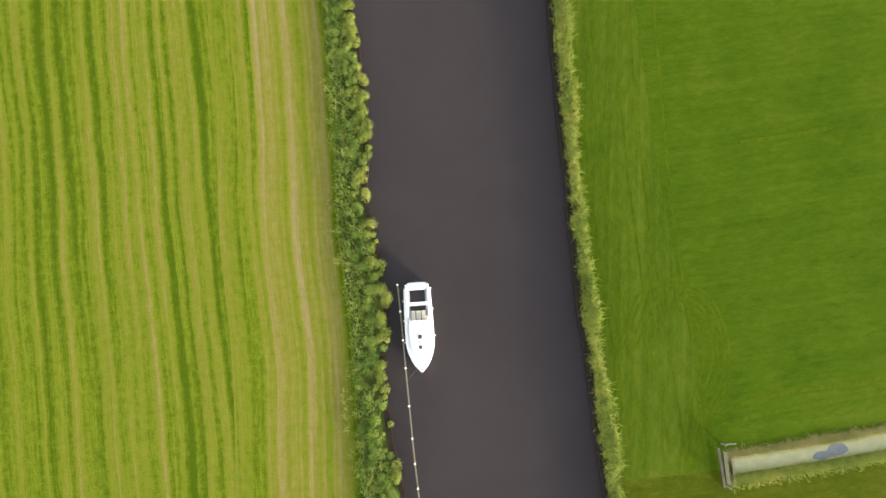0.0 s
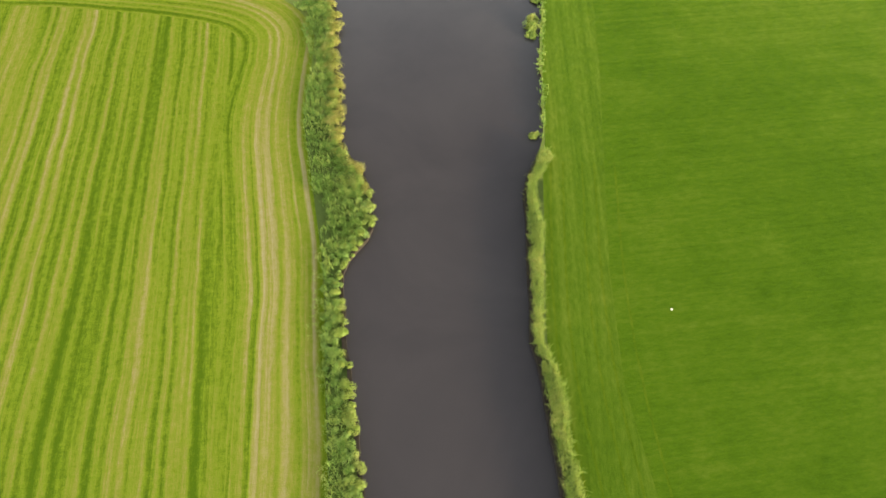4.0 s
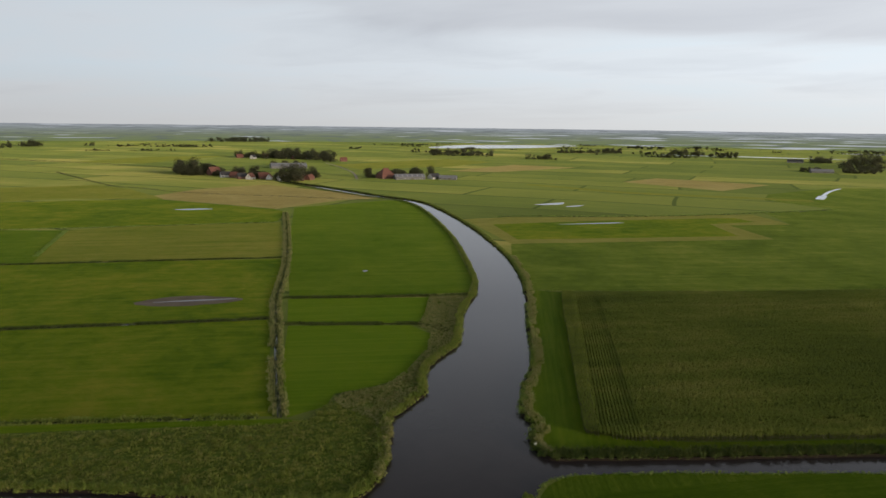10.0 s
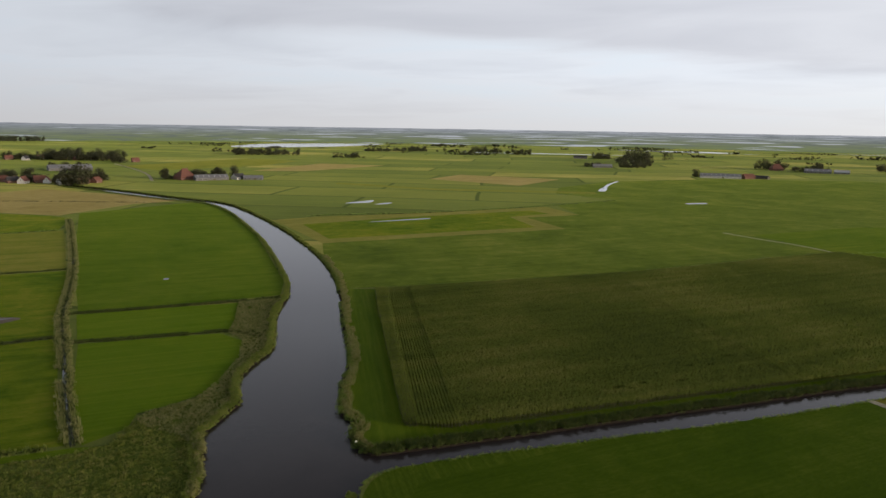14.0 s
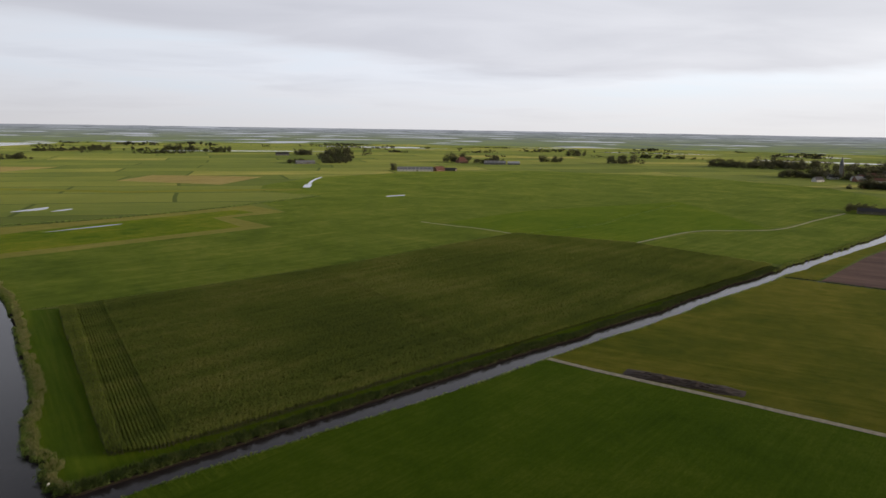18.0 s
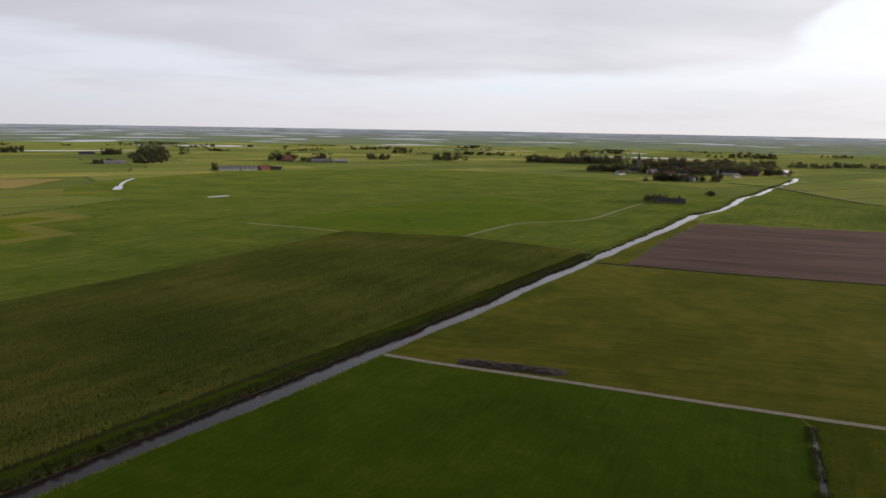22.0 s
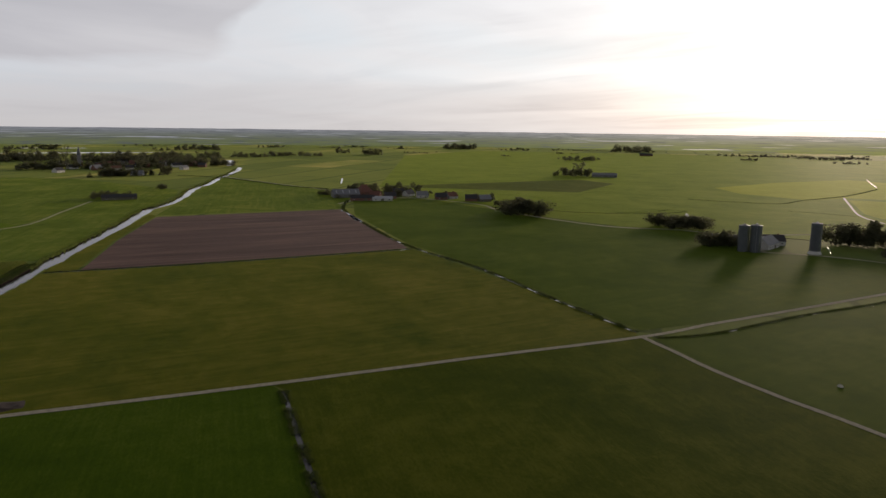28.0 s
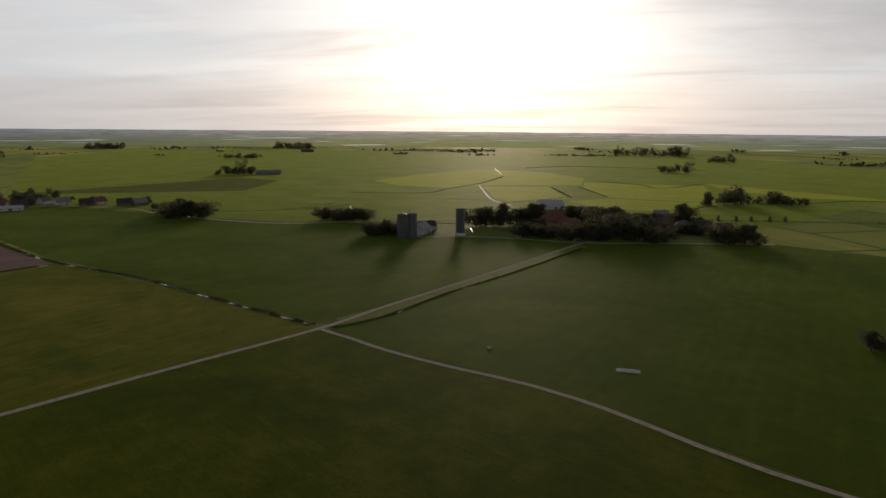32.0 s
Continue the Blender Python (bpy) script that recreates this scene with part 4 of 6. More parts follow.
def blades(name, at, height, per, width, lean, mat, label, spread=0.18, simple=False, z=0.0, category="reeds"):
    """A stand of blades: per blades at each foot, each bent outwards."""
    n = len(at) * per
    foot = np.repeat(at, per, 0) + rng.normal(0, spread, (n, 2))
    length = np.repeat(height, per) * rng.uniform(0.65, 1.12, n)
    a = rng.uniform(0, 2 * math.pi, n)
    tilt = lean * rng.uniform(0.15, 1.0, n)
    out, across = np.stack([np.cos(a), np.sin(a)], 1), np.stack([-np.sin(a), np.cos(a)], 1)
    w = width * rng.uniform(0.6, 1.3, n)
    zz = np.full(n, z) if np.isscalar(z) else np.repeat(z, per)

    def at_point(share, bend, side):
        p = foot + out * (length * np.sin(tilt) * bend)[:, None] + across * (side * w / 2)[:, None]
        return np.column_stack([p, zz + length * np.cos(tilt * bend) * share])
    if simple:
        v = np.stack([at_point(0, 0, -1), at_point(0, 0, 1), at_point(1, 1, 0)], 1)
        f = np.arange(3 * n).reshape(n, 3)
    else:
        v = np.stack([at_point(0, 0, -0.7), at_point(0, 0, 0.7), at_point(0.62, 0.45, -1), at_point(0.62, 0.45, 1), at_point(0.95, 1.1, 0)], 1)
        k = 5 * np.arange(n)[:, None]
        f = np.concatenate([k + (0, 1, 3), k + (0, 3, 2), k + (2, 3, 4)])
    return tagged(new(name, mesh_of(name, v.reshape(-1, 3), f, [M[mat]])), label, category, kind="stuff")


def lumps(name, at, radius, leaves, leaf, mat, label, z=0.0, tall=1.0, category="bush"):
    """Leafy hummocks: small leaves over uneven half balls."""
    n = len(at) * leaves
    u = rng.normal(0, 1, (n, 3))
    u /= np.linalg.norm(u, axis=1)[:, None]
    u[:, 2] = np.abs(u[:, 2])
    r = np.repeat(radius, leaves) * rng.uniform(0.55, 1.1, n)
    c = np.column_stack([np.repeat(at, leaves, 0), np.full(n, z)]) + u * r[:, None] * (1, 1, tall)
    t1 = np.cross(u + rng.normal(0, 0.6, (n, 3)), rng.normal(0, 1, (n, 3)))
    t1 /= np.linalg.norm(t1, axis=1)[:, None]
    t2 = np.cross(u, t1)
    s = leaf * rng.uniform(0.6, 1.4, n)[:, None]
    v = np.stack([c - t1 * s, c + t2 * s * 0.55, c + t1 * s, c - t2 * s * 0.55], 1).reshape(-1, 3)
    f = np.arange(4 * n).reshape(n, 4)
    return tagged(new(name, mesh_of(name, v, f, [M[mat]])), label, category, kind="stuff")


def band(line, width, density, inner=-0.4, gap=0.35, seed=0.0, size=5.0):
    """Feet of plants on the land side of a bank, thinned where a noise is low."""
    n = sides_of(line)
    if inside(RIVER, (line + n * 3)[len(line) // 2:len(line) // 2 + 1])[0]:
        n = -n
    step = np.linalg.norm(np.diff(line, axis=0), axis=1)
    run = np.concatenate([[0], np.cumsum(step)])
    count = int(run[-1] * (width - inner) * density)
    s = rng.uniform(0, run[-1], count)
    p = np.stack([np.interp(s, run, line[:, k]) for k in (0, 1)], 1)
    d = np.stack([np.interp(s, run, n[:, k]) for k in (0, 1)], 1)
    off = rng.uniform(inner, width, count)
    q = p + d * off[:, None]
    keep = np.array([noise.noise(Vector((x / size, y / size, seed))) > -gap - 0.3 * (o < 0.3) and o < width * (0.8 + 0.4 * noise.noise(Vector((x / 7, y / 7, seed + 5)))) for (x, y), o in zip(q, off)])
    return q[keep]


def stretch(bank, lo, hi, axis=1):
    """The run of a bank between two values of x or y."""
    line = BANKS[bank]
    return line[(line[:, axis] >= lo) & (line[:, axis] <= hi)]


def heights(n, h, spread=0.25):
    return h * rng.uniform(1 - spread, 1 + spread, n)


west, north_west, north_east, east = BANKS
wr = west[west[:, 0] > -24]
near = wr[wr[:, 1] < 130]
south_run, north_run = near[near[:, 1] < 74], near[near[:, 1] >= 72]
p = band(north_run, 4.2, 0.9, 0.9, 0.7, 1, 4)
lumps("reed_bank", p, rng.uniform(0.4, 0.9, len(p)), 230, 0.085, "nettle", "dark green leafy plants along the field edge", 0.0, 1.0)
p = band(south_run, 4.0, 0.55, 0.9, 0.3, 1, 4)
lumps("reed_bank", p, rng.uniform(0.35, 0.7, len(p)), 230, 0.08, "nettle", "dark green leafy plants along the field edge", 0.0, 0.9)
p = band(south_run, 3.4, 0.8, 0.2, 0.5, 24, 3)
lumps("reed_bank", p, rng.uniform(0.3, 0.75, len(p)), 260, 0.075, "reed_green", "leafy green bank plants along the water", 0.05, 0.9)
p = band(south_run, 5.2, 1.6, 2.6, 0.5, 25, 3)
blades("reed_bank", p, heights(len(p), 0.7), 12, 0.04, 1.2, "tussock", "pale long grass between the bank and the hay field")
p = band(south_run, 1.4, 1.3, -0.25, 0.5, 2, 3)
lumps("reed_bank", p, rng.uniform(0.25, 0.8, len(p)), 260, 0.075, "tussock", "rounded yellow-green tussocks leaning over the water", 0.15, 1.0)
p = band(north_run, 2.3, 0.95, -0.35, 0.6, 22, 3)
lumps("reed_bank", p, rng.uniform(0.55, 1.15, len(p)), 300, 0.09, "sedge", "rusty yellow tussocks leaning over the water", 0.0, 0.9)
p = band(north_run, 2.6, 0.25, 0.4, 0.3, 23, 3)
lumps("reed_bank", p, rng.uniform(0.4, 0.8, len(p)), 220, 0.09, "tussock", "yellow-green tussocks on the river bank", 0.2, 1.2)
MOWN = np.concatenate([we, [(-24, 115), (-30, 126), (-44, 132), (-90, 137), (-260, 147), (-260, -60)]])
p = band(near, 8.5, 4.0, 1.2, 0.8, 3, 4)
p = p[~inside(MOWN, p)]
blades("reed_bank", p, heights(len(p), 1.0), 9, 0.05, 0.8, "nettle", "dark green plants along the river bank")
wc = west[west[:, 0] <= -24]
p = band(wc, 3.0, 3.2, -0.3, 0.6, 6, 5)
blades("reed_bank", p, heights(len(p), 0.8), 9, 0.08, 0.9, "nettle", "low green plants along the side canal")

er = east[(east[:, 1] < 84) & (east[:, 0] < 40)]
p = band(er, 2.6, 11.0, 0.45, 0.8, 8, 3)
blades("reed_bank", p, heights(len(p), 1.1, 0.4), 13, 0.045, 0.85, "reed", "tall yellow-green reeds along the river bank")
p = band(er, 1.9, 1.4, 0.45, 0.5, 9, 4)
lumps("reed_bank", p, rng.uniform(0.3, 0.6, len(p)), 110, 0.09, "reed", "low leafy plants among the reeds", 0.0, 1.6)
ec = east[((east[:, 1] >= 84) | (east[:, 0] >= 40)) & (east[:, 0] < 420)]
p = band(ec, 1.1, 3.0, -0.4, 0.12, 10, 9)
blades("reed_bank", p, heights(len(p), 0.55, 0.5), 7, 0.08, 0.9, "nettle", "short dark reeds along a low bank")
for x, y, r in ((20.3, 117.2, 1.5), (20.6, 119.8, 1.2), (22.0, 126.5, 1.0), (24.2, 139.5, 1.1), (17.9, 86.5, 0.8), (20.2, 114.6, 1.0)):
    q = np.array([(x, y)]) + rng.normal(0, r * 0.4, (16, 2))
    lumps("reed_clump", q, rng.uniform(0.4, 0.8, 16) * r * 0.8, 60, 0.2, "reed", "lone reed clump standing in the water", -0.5, 1.6, "reeds")

p = band(north_west, 3.0, 4.0, 0.1, 0.75, 11, 4)
blades("reed_bank", p, heights(len(p), 1.3, 0.45), 9, 0.09, 0.8, "reed", "reeds along the marsh edge")
p = band(stretch(1, 130, 330), 2.0, 1.5, -0.45, 0.45, 12, 6)
lumps("reed_bank", p, rng.uniform(0.4, 1.0, len(p)), 90, 0.13, "tussock", "yellowing reeds leaning over the water", -0.2, 1.2)
corner = stretch(1, 147, 182)
p = band(corner[corner[:, 0] > -30], 2.2, 1.2, -0.6, 0.4, 13, 4)
lumps("willow_scrub", p, rng.uniform(0.6, 1.3, len(p)), 60, 0.24, "reed_pale", "grey-green willow scrub at the river corner", 0.0, 1.5)
ner = north_east[north_east[:, 0] < 420]
river_side, canal_side = ner[(ner[:, 1] < 420) & (ner[:, 0] < 56) & (ner[:, 1] > 158)], ner[ner[:, 1] < 172]
p = band(canal_side, 1.8, 1.1, -0.2, 0.5, 18, 5)
lumps("reed_bank", p, rng.uniform(0.6, 1.3, len(p)), 80, 0.17, "rush", "ragged reeds over the dark canal edge", 0.0, 1.4)
p = band(canal_side[canal_side[:, 0] > 34], 5.2, 3.4, 0.5, 0.8, 14, 5)
blades("reed_bank", p, heights(len(p), 1.35, 0.45), 8, 0.11, 0.85, "rush", "tall dark reeds along the canal bank beside the maize")
p = band(river_side, 4.6, 2.6, 0.6, 0.6, 14, 5)
blades("reed_bank", p, heights(len(p), 1.2, 0.4), 8, 0.10, 0.8, "reed_pale", "thick reeds along the bank beside the maize")
p = band(river_side, 2.0, 0.8, -0.5, 0.05, 15, 6)
lumps("reed_bank", p, rng.uniform(0.5, 1.35, len(p)), 110, 0.17, "nettle", "dark bushy reeds at the water's edge", -0.3, 1.5)
p = band(north_east[north_east[:, 1] > 330], 2.6, 1.0, -0.4, 0.5, 16, 6)
lumps("reed_bank", p, rng.uniform(0.6, 1.2, len(p)), 18, 0.4, "reed", "reeds along the far river bank", -0.3, 1.4)
p = band(north_east[north_east[:, 0] > 400], 3.0, 0.5, -0.4, 0.4, 17, 9)
lumps("reed_bank", p, rng.uniform(0.6, 1.2, len(p)), 14, 0.45, "reed", "reeds along the far canal bank", -0.3, 1.4)



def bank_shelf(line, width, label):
    """A dark strip between the water and the reeds: bank peat with shade painted in."""
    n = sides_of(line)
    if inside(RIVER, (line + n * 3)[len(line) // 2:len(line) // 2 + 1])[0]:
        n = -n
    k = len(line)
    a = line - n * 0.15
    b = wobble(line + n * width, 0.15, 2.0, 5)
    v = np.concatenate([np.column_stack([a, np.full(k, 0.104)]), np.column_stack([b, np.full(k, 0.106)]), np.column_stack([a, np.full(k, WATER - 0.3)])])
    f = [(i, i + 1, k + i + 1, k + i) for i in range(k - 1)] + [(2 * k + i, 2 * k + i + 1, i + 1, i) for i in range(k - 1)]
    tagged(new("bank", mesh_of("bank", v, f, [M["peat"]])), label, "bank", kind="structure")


bank_shelf(near, 0.45, "dark peat edge with painted shade below the tussocks")
bank_shelf(er, 0.6, "dark peat edge with painted shade below the reeds")
bank_shelf(north_west[north_west[:, 1] < 330], 0.5, "dark peat edge of the marsh with painted shade")
bank_shelf(canal_side, 0.6, "dark peat edge of the canal with painted shade")
bank_shelf(river_side, 0.5, "dark peat edge beside the maize with painted shade")

# marsh between the canal and the meadows
MARSH = np.array([(-130, 146), (-98, 143), (-60, 140), (-20, 136), (-8, 148), (-7, 178), (3, 205), (4, 218), (12, 240), (18, 270), (20, 296), (6, 268), (3, 240), (-3, 219), (-10, 205), (-23, 198), (-27, 188), (-30, 179), (-41, 176), (-68, 174), (-111, 170), (-130, 168)])
q = rng.uniform((-130, 136), (28, 320), (76000, 2))
TONGUE = np.array([(5, 318), (26, 320), (24, 290), (19, 258), (9, 250), (0, 269), (3, 292)])
q = q[(inside(MARSH, q) | inside(TONGUE, q)) & ~inside(RIVER, q)]
q = q[[noise.noise(Vector((x / 6, y / 4, 2))) > -0.62 for x, y in q]]
pale = np.array([0.6 * noise.noise(Vector((x / 18, y / 14, 7))) + (x + 24) / 30 + (y - 186) / 40 > 0.25 for x, y in q])
tall = np.array([0.85 + 1.1 * noise.noise(Vector((x / 3.2, y / 2.2, 9))) for x, y in q])
blades("marsh_reeds", q[~pale], heights(int((~pale).sum()), 0.8, 0.4) * np.maximum(0.25, tall[~pale]), 7, 0.09, 1.25, "reed_marsh", "tangled green marsh reeds")
blades("marsh_reeds", q[pale], heights(int(pale.sum()), 0.8, 0.4), 6, 0.11, 1.2, "reed_pale", "pale dry marsh reeds")


def both_sides(name, path, width, density, h, mat, label, hole=1.0, gap=-0.35):
    """Plants on both sides of a ditch, with its water left free."""
    line = spline(path, 3) if isinstance(path, list) else path
    n, run = sides_of(line), np.concatenate([[0], np.cumsum(np.linalg.norm(np.diff(line, axis=0), axis=1))])
    count = int(run[-1] * width * density)
    s = rng.uniform(0, run[-1], count)
    p = np.stack([np.interp(s, run, line[:, k]) for k in (0, 1)], 1)
    d = np.stack([np.interp(s, run, n[:, k]) for k in (0, 1)], 1)
    off = rng.uniform(hole / 2, hole / 2 + width / 2, count) * rng.choice((-1, 1), count)
    q = p + d * off[:, None]
    q = q[[noise.noise(Vector((x / 8, y / 8, 3))) > gap for x, y in q]]
    far = np.hypot(*line.mean(0)) > 330
    blades(name, q, heights(len(q), h, 0.4), 5 if far else 7, 0.2 if far else 0.1, 0.7, mat, label, 0.3, far)


both_sides("ditch_reeds", DITCHES["west_main"], 4.0, 1.5, 1.3, "reed_pale", "pale reeds along a field ditch", 1.2)
both_sides("ditch_reeds", DITCHES["west_main"], 3.0, 2.2, 0.8, "rush", "dark rushes along a field ditch", 0.2)
both_sides("ditch_reeds", DITCHES["west_a"], 2.6, 2.2, 0.9, "reed", "reeds along a field ditch", 0.9)
both_sides("ditch_reeds", DITCHES["west_a"], 1.6, 4.0, 0.6, "rush", "dark rushes in a field ditch", 0.3)
for key in ("west_ab", "west_bc", "west_de", "west_ef"):
    both_sides("ditch_reeds", DITCHES[key], 3.2, 3.4, 0.7, "rush", "dark rushes along a field ditch", 1.2)
both_sides("ditch_reeds", DITCHES["east_field"], 2.6, 6.0, 0.5, "rush", "dark rushes in a field ditch", 0.5, -0.22)
both_sides("ditch_reeds", DITCHES["plough"], 2.4, 2.5, 0.5, "rush", "low rushes along a field ditch", 2.3)
beyond_pond, before_pond = (DITCHES["hamlet"][q] for q in (DITCHES["hamlet"][:, 0] > 655, DITCHES["hamlet"][:, 0] < 592))
both_sides("ditch_reeds", beyond_pond, 3.0, 4.0, 0.6, "rush", "rushes along a field ditch", 0.5, -0.12)
both_sides("ditch_reeds", before_pond, 3.0, 4.0, 0.6, "rush", "rushes along a field ditch", 0.5, -0.12)
both_sides("ditch_reeds", DITCHES["far_pasture"], 2.2, 1.0, 0.6, "rush", "rushes along a field ditch", 1.4)
both_sides("ditch_reeds", DITCHES["lane"], 2.4, 4.0, 0.5, "rush", "rushes along the lane ditch", 0.4)
both_sides("ditch_reeds", DITCHES["north_east"], 3.5, 0.8, 1.1, "reed_green", "dark rushes along a field ditch", 1.0)
both_sides("ditch_reeds", DITCHES["west_c"], 2.5, 0.8, 0.9, "reed_green", "dark rushes along a field ditch", 0.9)
both_sides("hedge_row", [(-226, 410), (-239, 451), (-257, 509)], 2.5, 1.5, 1.2, "reed_green", "dark rushes along a dry ditch", 0.2)
both_sides("hedge_row", [(389, 352), (483, 347), (545, 363), (690, 394)], 2.5, 0.6, 0.8, "reed_green", "dark rushes along a dry ditch", 0.2)
both_sides("hedge_row", [(62, 330), (125, 326.5), (222, 330.5), (387, 354.5)], 1.6, 1.5, 0.8, "reed", "rough grass edge behind the maize", 0.2)
both_sides("hedge_row", [(390, 771), (405, 730), (418, 681)], 3, 0.6, 1.0, "reed_green", "dark rushes along a dry ditch", 0.2)
both_sides("hedge_row", [(-839, 1427), (-589, 1314), (-432, 1222), (-240, 1137)], 5, 0.25, 2.0, "leaf", "dark hedge line far off", 0.2)
both_sides("hedge_row", [(-557, 1089), (-388, 878), (-340, 845), (-256, 790), (-149, 762), (-49, 731)], 4, 0.3, 1.4, "leaf", "dark hedge line far off", 0.2)
both_sides("hedge_row", [(406, -492), (340, -580), (264, -679), (180, -790)], 4, 0.4, 1.2, "leaf", "dark ditch edge far off", 0.2)
for line, wide in (([(641, -271), (647, -310), (662, -337), (647, -350)], 1.6),
                   ([(767, -414), (714, -489), (746, -547), (798, -647), (893, -773)], 3),
                   ([(649, -460), (619, -486), (595, -501)], 1.6),
                   ([(570, -507), (583, -608)], 1.6),
                   ([(693, -689), (576, -606)], 2.5),
                   ([(673, -723), (558, -649)], 2.5),
                   ([(753, -815), (674, -840), (601, -810), (619, -936)], 3),
                   ([(415, -608), (431, -680), (386, -785), (374, -851), (346, -884)], 2.5),
                   ([(364, -550), (337, -586), (299, -632), (259, -667)], 1.6),
                   ([(1064, -982), (1072, -1105), (982, -1184), (817, -1242)], 6)):
    both_sides("hedge_row", line, wide, 0.9, 0.9, "rush", "dark ditch edge between the sunlit pastures", 0.2, -0.5)
both_sides("hedge_row", [(1153, 245), (1118, 178), (1024, 110), (947, 54), (909, 8)], 4, 1.0, 1.2, "rush", "dark verge along a road", 0.5)

# maize: close rows, wider apart in the strip at its west edge
MAIZE = np.array([(69, 323), (125, 324), (222, 328), (386, 351), (421, 272), (421, 174.5), (340, 171), (261, 168.8), (182, 167.2), (127, 166.5), (75, 165.2), (54, 165.6), (43.8, 170), (51.4, 217), (63.2, 292)])
ROW, SIDE, START = np.array([0.174, 0.985]), np.array([0.985, -0.174]), np.array([43.5, 170.0])


def maize_rows(lo, hi, apart, gap, jitter):
    feet = []
    for u in np.arange(lo, hi, apart):
        v = np.arange(-20, 270, gap)
        q = START + SIDE * u + ROW * v[:, None] + rng.normal(0, 1, (len(v), 2)) * jitter
        feet.append(q[inside(MAIZE, q)])
    return np.concatenate(feet)


GAPS = ((114, 177, 2.6, 1.0), (123, 177.6, 1.8, 1.0), (137, 176.4, 2.2, 0.9), (148, 188, 3.0, 0.8), (156, 187, 2.2, 1.0), (168, 193, 3.2, 0.8))


def maize(feet, leaves, length, width, lean, low, high, spread, label):
    """Plants as leaves that spring from the stalk between two heights."""
    feet = feet[[noise.noise(Vector((x / 5, y / 9, 4))) > -0.8 and not any(((x - a) / c) ** 2 + ((y - b) / d) ** 2 < 1 for a, b, c, d in GAPS) for x, y in feet]]
    top = np.array([0.32 * noise.noise(Vector((x / 34, y / 5, 1))) for x, y in feet])
    each = np.repeat(feet, leaves, 0)
    z = rng.uniform(low, high, len(each)) + np.repeat(top, leaves)
    blades("maize_plants", each, heights(len(each), length), 1, width, lean, "maize", label, spread, True, z, "maize")


SOUTH = np.array([(54, 165.6), (75, 165.2), (127, 166.5), (182, 167.2), (261, 168.8), (340, 171), (421, 174.5)])


def over_south(q):
    """Metres north of the south edge."""
    return q[:, 1] - np.interp(q[:, 0], SOUTH[:, 0], SOUTH[:, 1])


thin_rows, close_rows = maize_rows(4.6, 15.4, 0.98, 0.24, 0.06), maize_rows(15.6, 130, 0.75, 0.42, 0.25)
edge_rows = maize_rows(-3, 4.2, 0.75, 0.4, 0.15)
maize(edge_rows, 12, 0.75, 0.13, 1.5, 1.1, 1.95, 0.14, "ragged outer rows of standing maize")
maize(thin_rows[over_south(thin_rows) > 6.0], 16, 0.45, 0.12, 1.6, 0.7, 1.5, 0.17, "thin maize rows with bare ground between")
strip = np.concatenate([thin_rows[over_south(thin_rows) <= 6.0], close_rows[over_south(close_rows) <= 3.0]])
maize(strip, 13, 0.75, 0.13, 1.5, 1.1, 1.95, 0.14, "ragged south edge of the standing maize")
# shade of the maize face, put in as lower leaves in the dark tree-leaf colour
shade_rows = np.concatenate([edge_rows, strip[over_south(strip) < 1.6]])
each = np.repeat(shade_rows, 11, 0)
blades("maize_plants", each, heights(len(each), 0.6), 1, 0.12, 0.9, "leaf", "lower maize leaves with the edge's shade in their colour", 0.14, True, rng.uniform(0.0, 1.3, len(each)), "maize")
maize(close_rows[over_south(close_rows) > 3.0], 13, 0.62, 0.13, 1.8, 1.15, 1.8, 0.20, "standing maize in close rows")
maize(maize_rows(130, 440, 1.05, 0.6, 0.35), 14, 1.0, 0.25, 1.7, 1.0, 1.8, 0.30, "standing maize in close rows farther off")


# ---- trees ----
def leaf_cloud(lobes, count, leaf):
    """Leaves over uneven lobes (x, y, z, r): an (n * 4, 3) array and quads."""
    share = np.array([q[3] ** 2 for q in lobes])
    pick = rng.choice(len(lobes), count, p=share / share.sum())
    lob = np.array(lobes)[pick]
    u = rng.normal(0, 1, (count, 3))
    u /= np.linalg.norm(u, axis=1)[:, None]
    c = lob[:, :3] + u * (lob[:, 3] * rng.uniform(0.5, 1.08, count))[:, None] * (1, 1, 0.85)
    face = u + rng.normal(0, 0.45, (count, 3)) + (0, 0, 0.7)
    face /= np.linalg.norm(face, axis=1)[:, None]
    t1 = np.cross(face, rng.normal(0, 1, (count, 3)))
    t1 /= np.linalg.norm(t1, axis=1)[:, None]
    t2 = np.cross(face, t1)
    s = leaf * rng.uniform(0.6, 1.4, count)[:, None]
    v = np.stack([c - t1 * s, c + t2 * s * 0.6, c + t1 * s, c - t2 * s * 0.6], 1).reshape(-1, 3)
    return v, np.arange(4 * count).reshape(count, 4)


def tree_lobes(kind):
    """Crown shape for a tree 10 m high."""
    out = []
    if kind == "poplar":
        for z in np.linspace(2.5, 9.2, 8):
            out.append((rng.normal(0, 0.3), rng.normal(0, 0.3), z, 1.5 * math.sin(0.5 + 2.4 * (z - 1.5) / 9)))
    elif kind == "bush":
        for _ in range(13):
            out.append((rng.uniform(-3.2, 3.2), rng.uniform(-3.2, 3.2), rng.uniform(1.2, 7.0), rng.uniform(1.8, 3.0)))
    else:
        for _ in range(15):
            a, r = rng.uniform(0, 6.28), rng.uniform(0.3, 2.6)
            out.append((r * math.cos(a), r * math.sin(a), rng.uniform(2.2, 8.2) - 0.25 * r, rng.uniform(1.2, 2.1)))
        out.append((0.2, 0.1, 8.3, 1.5))
    return out


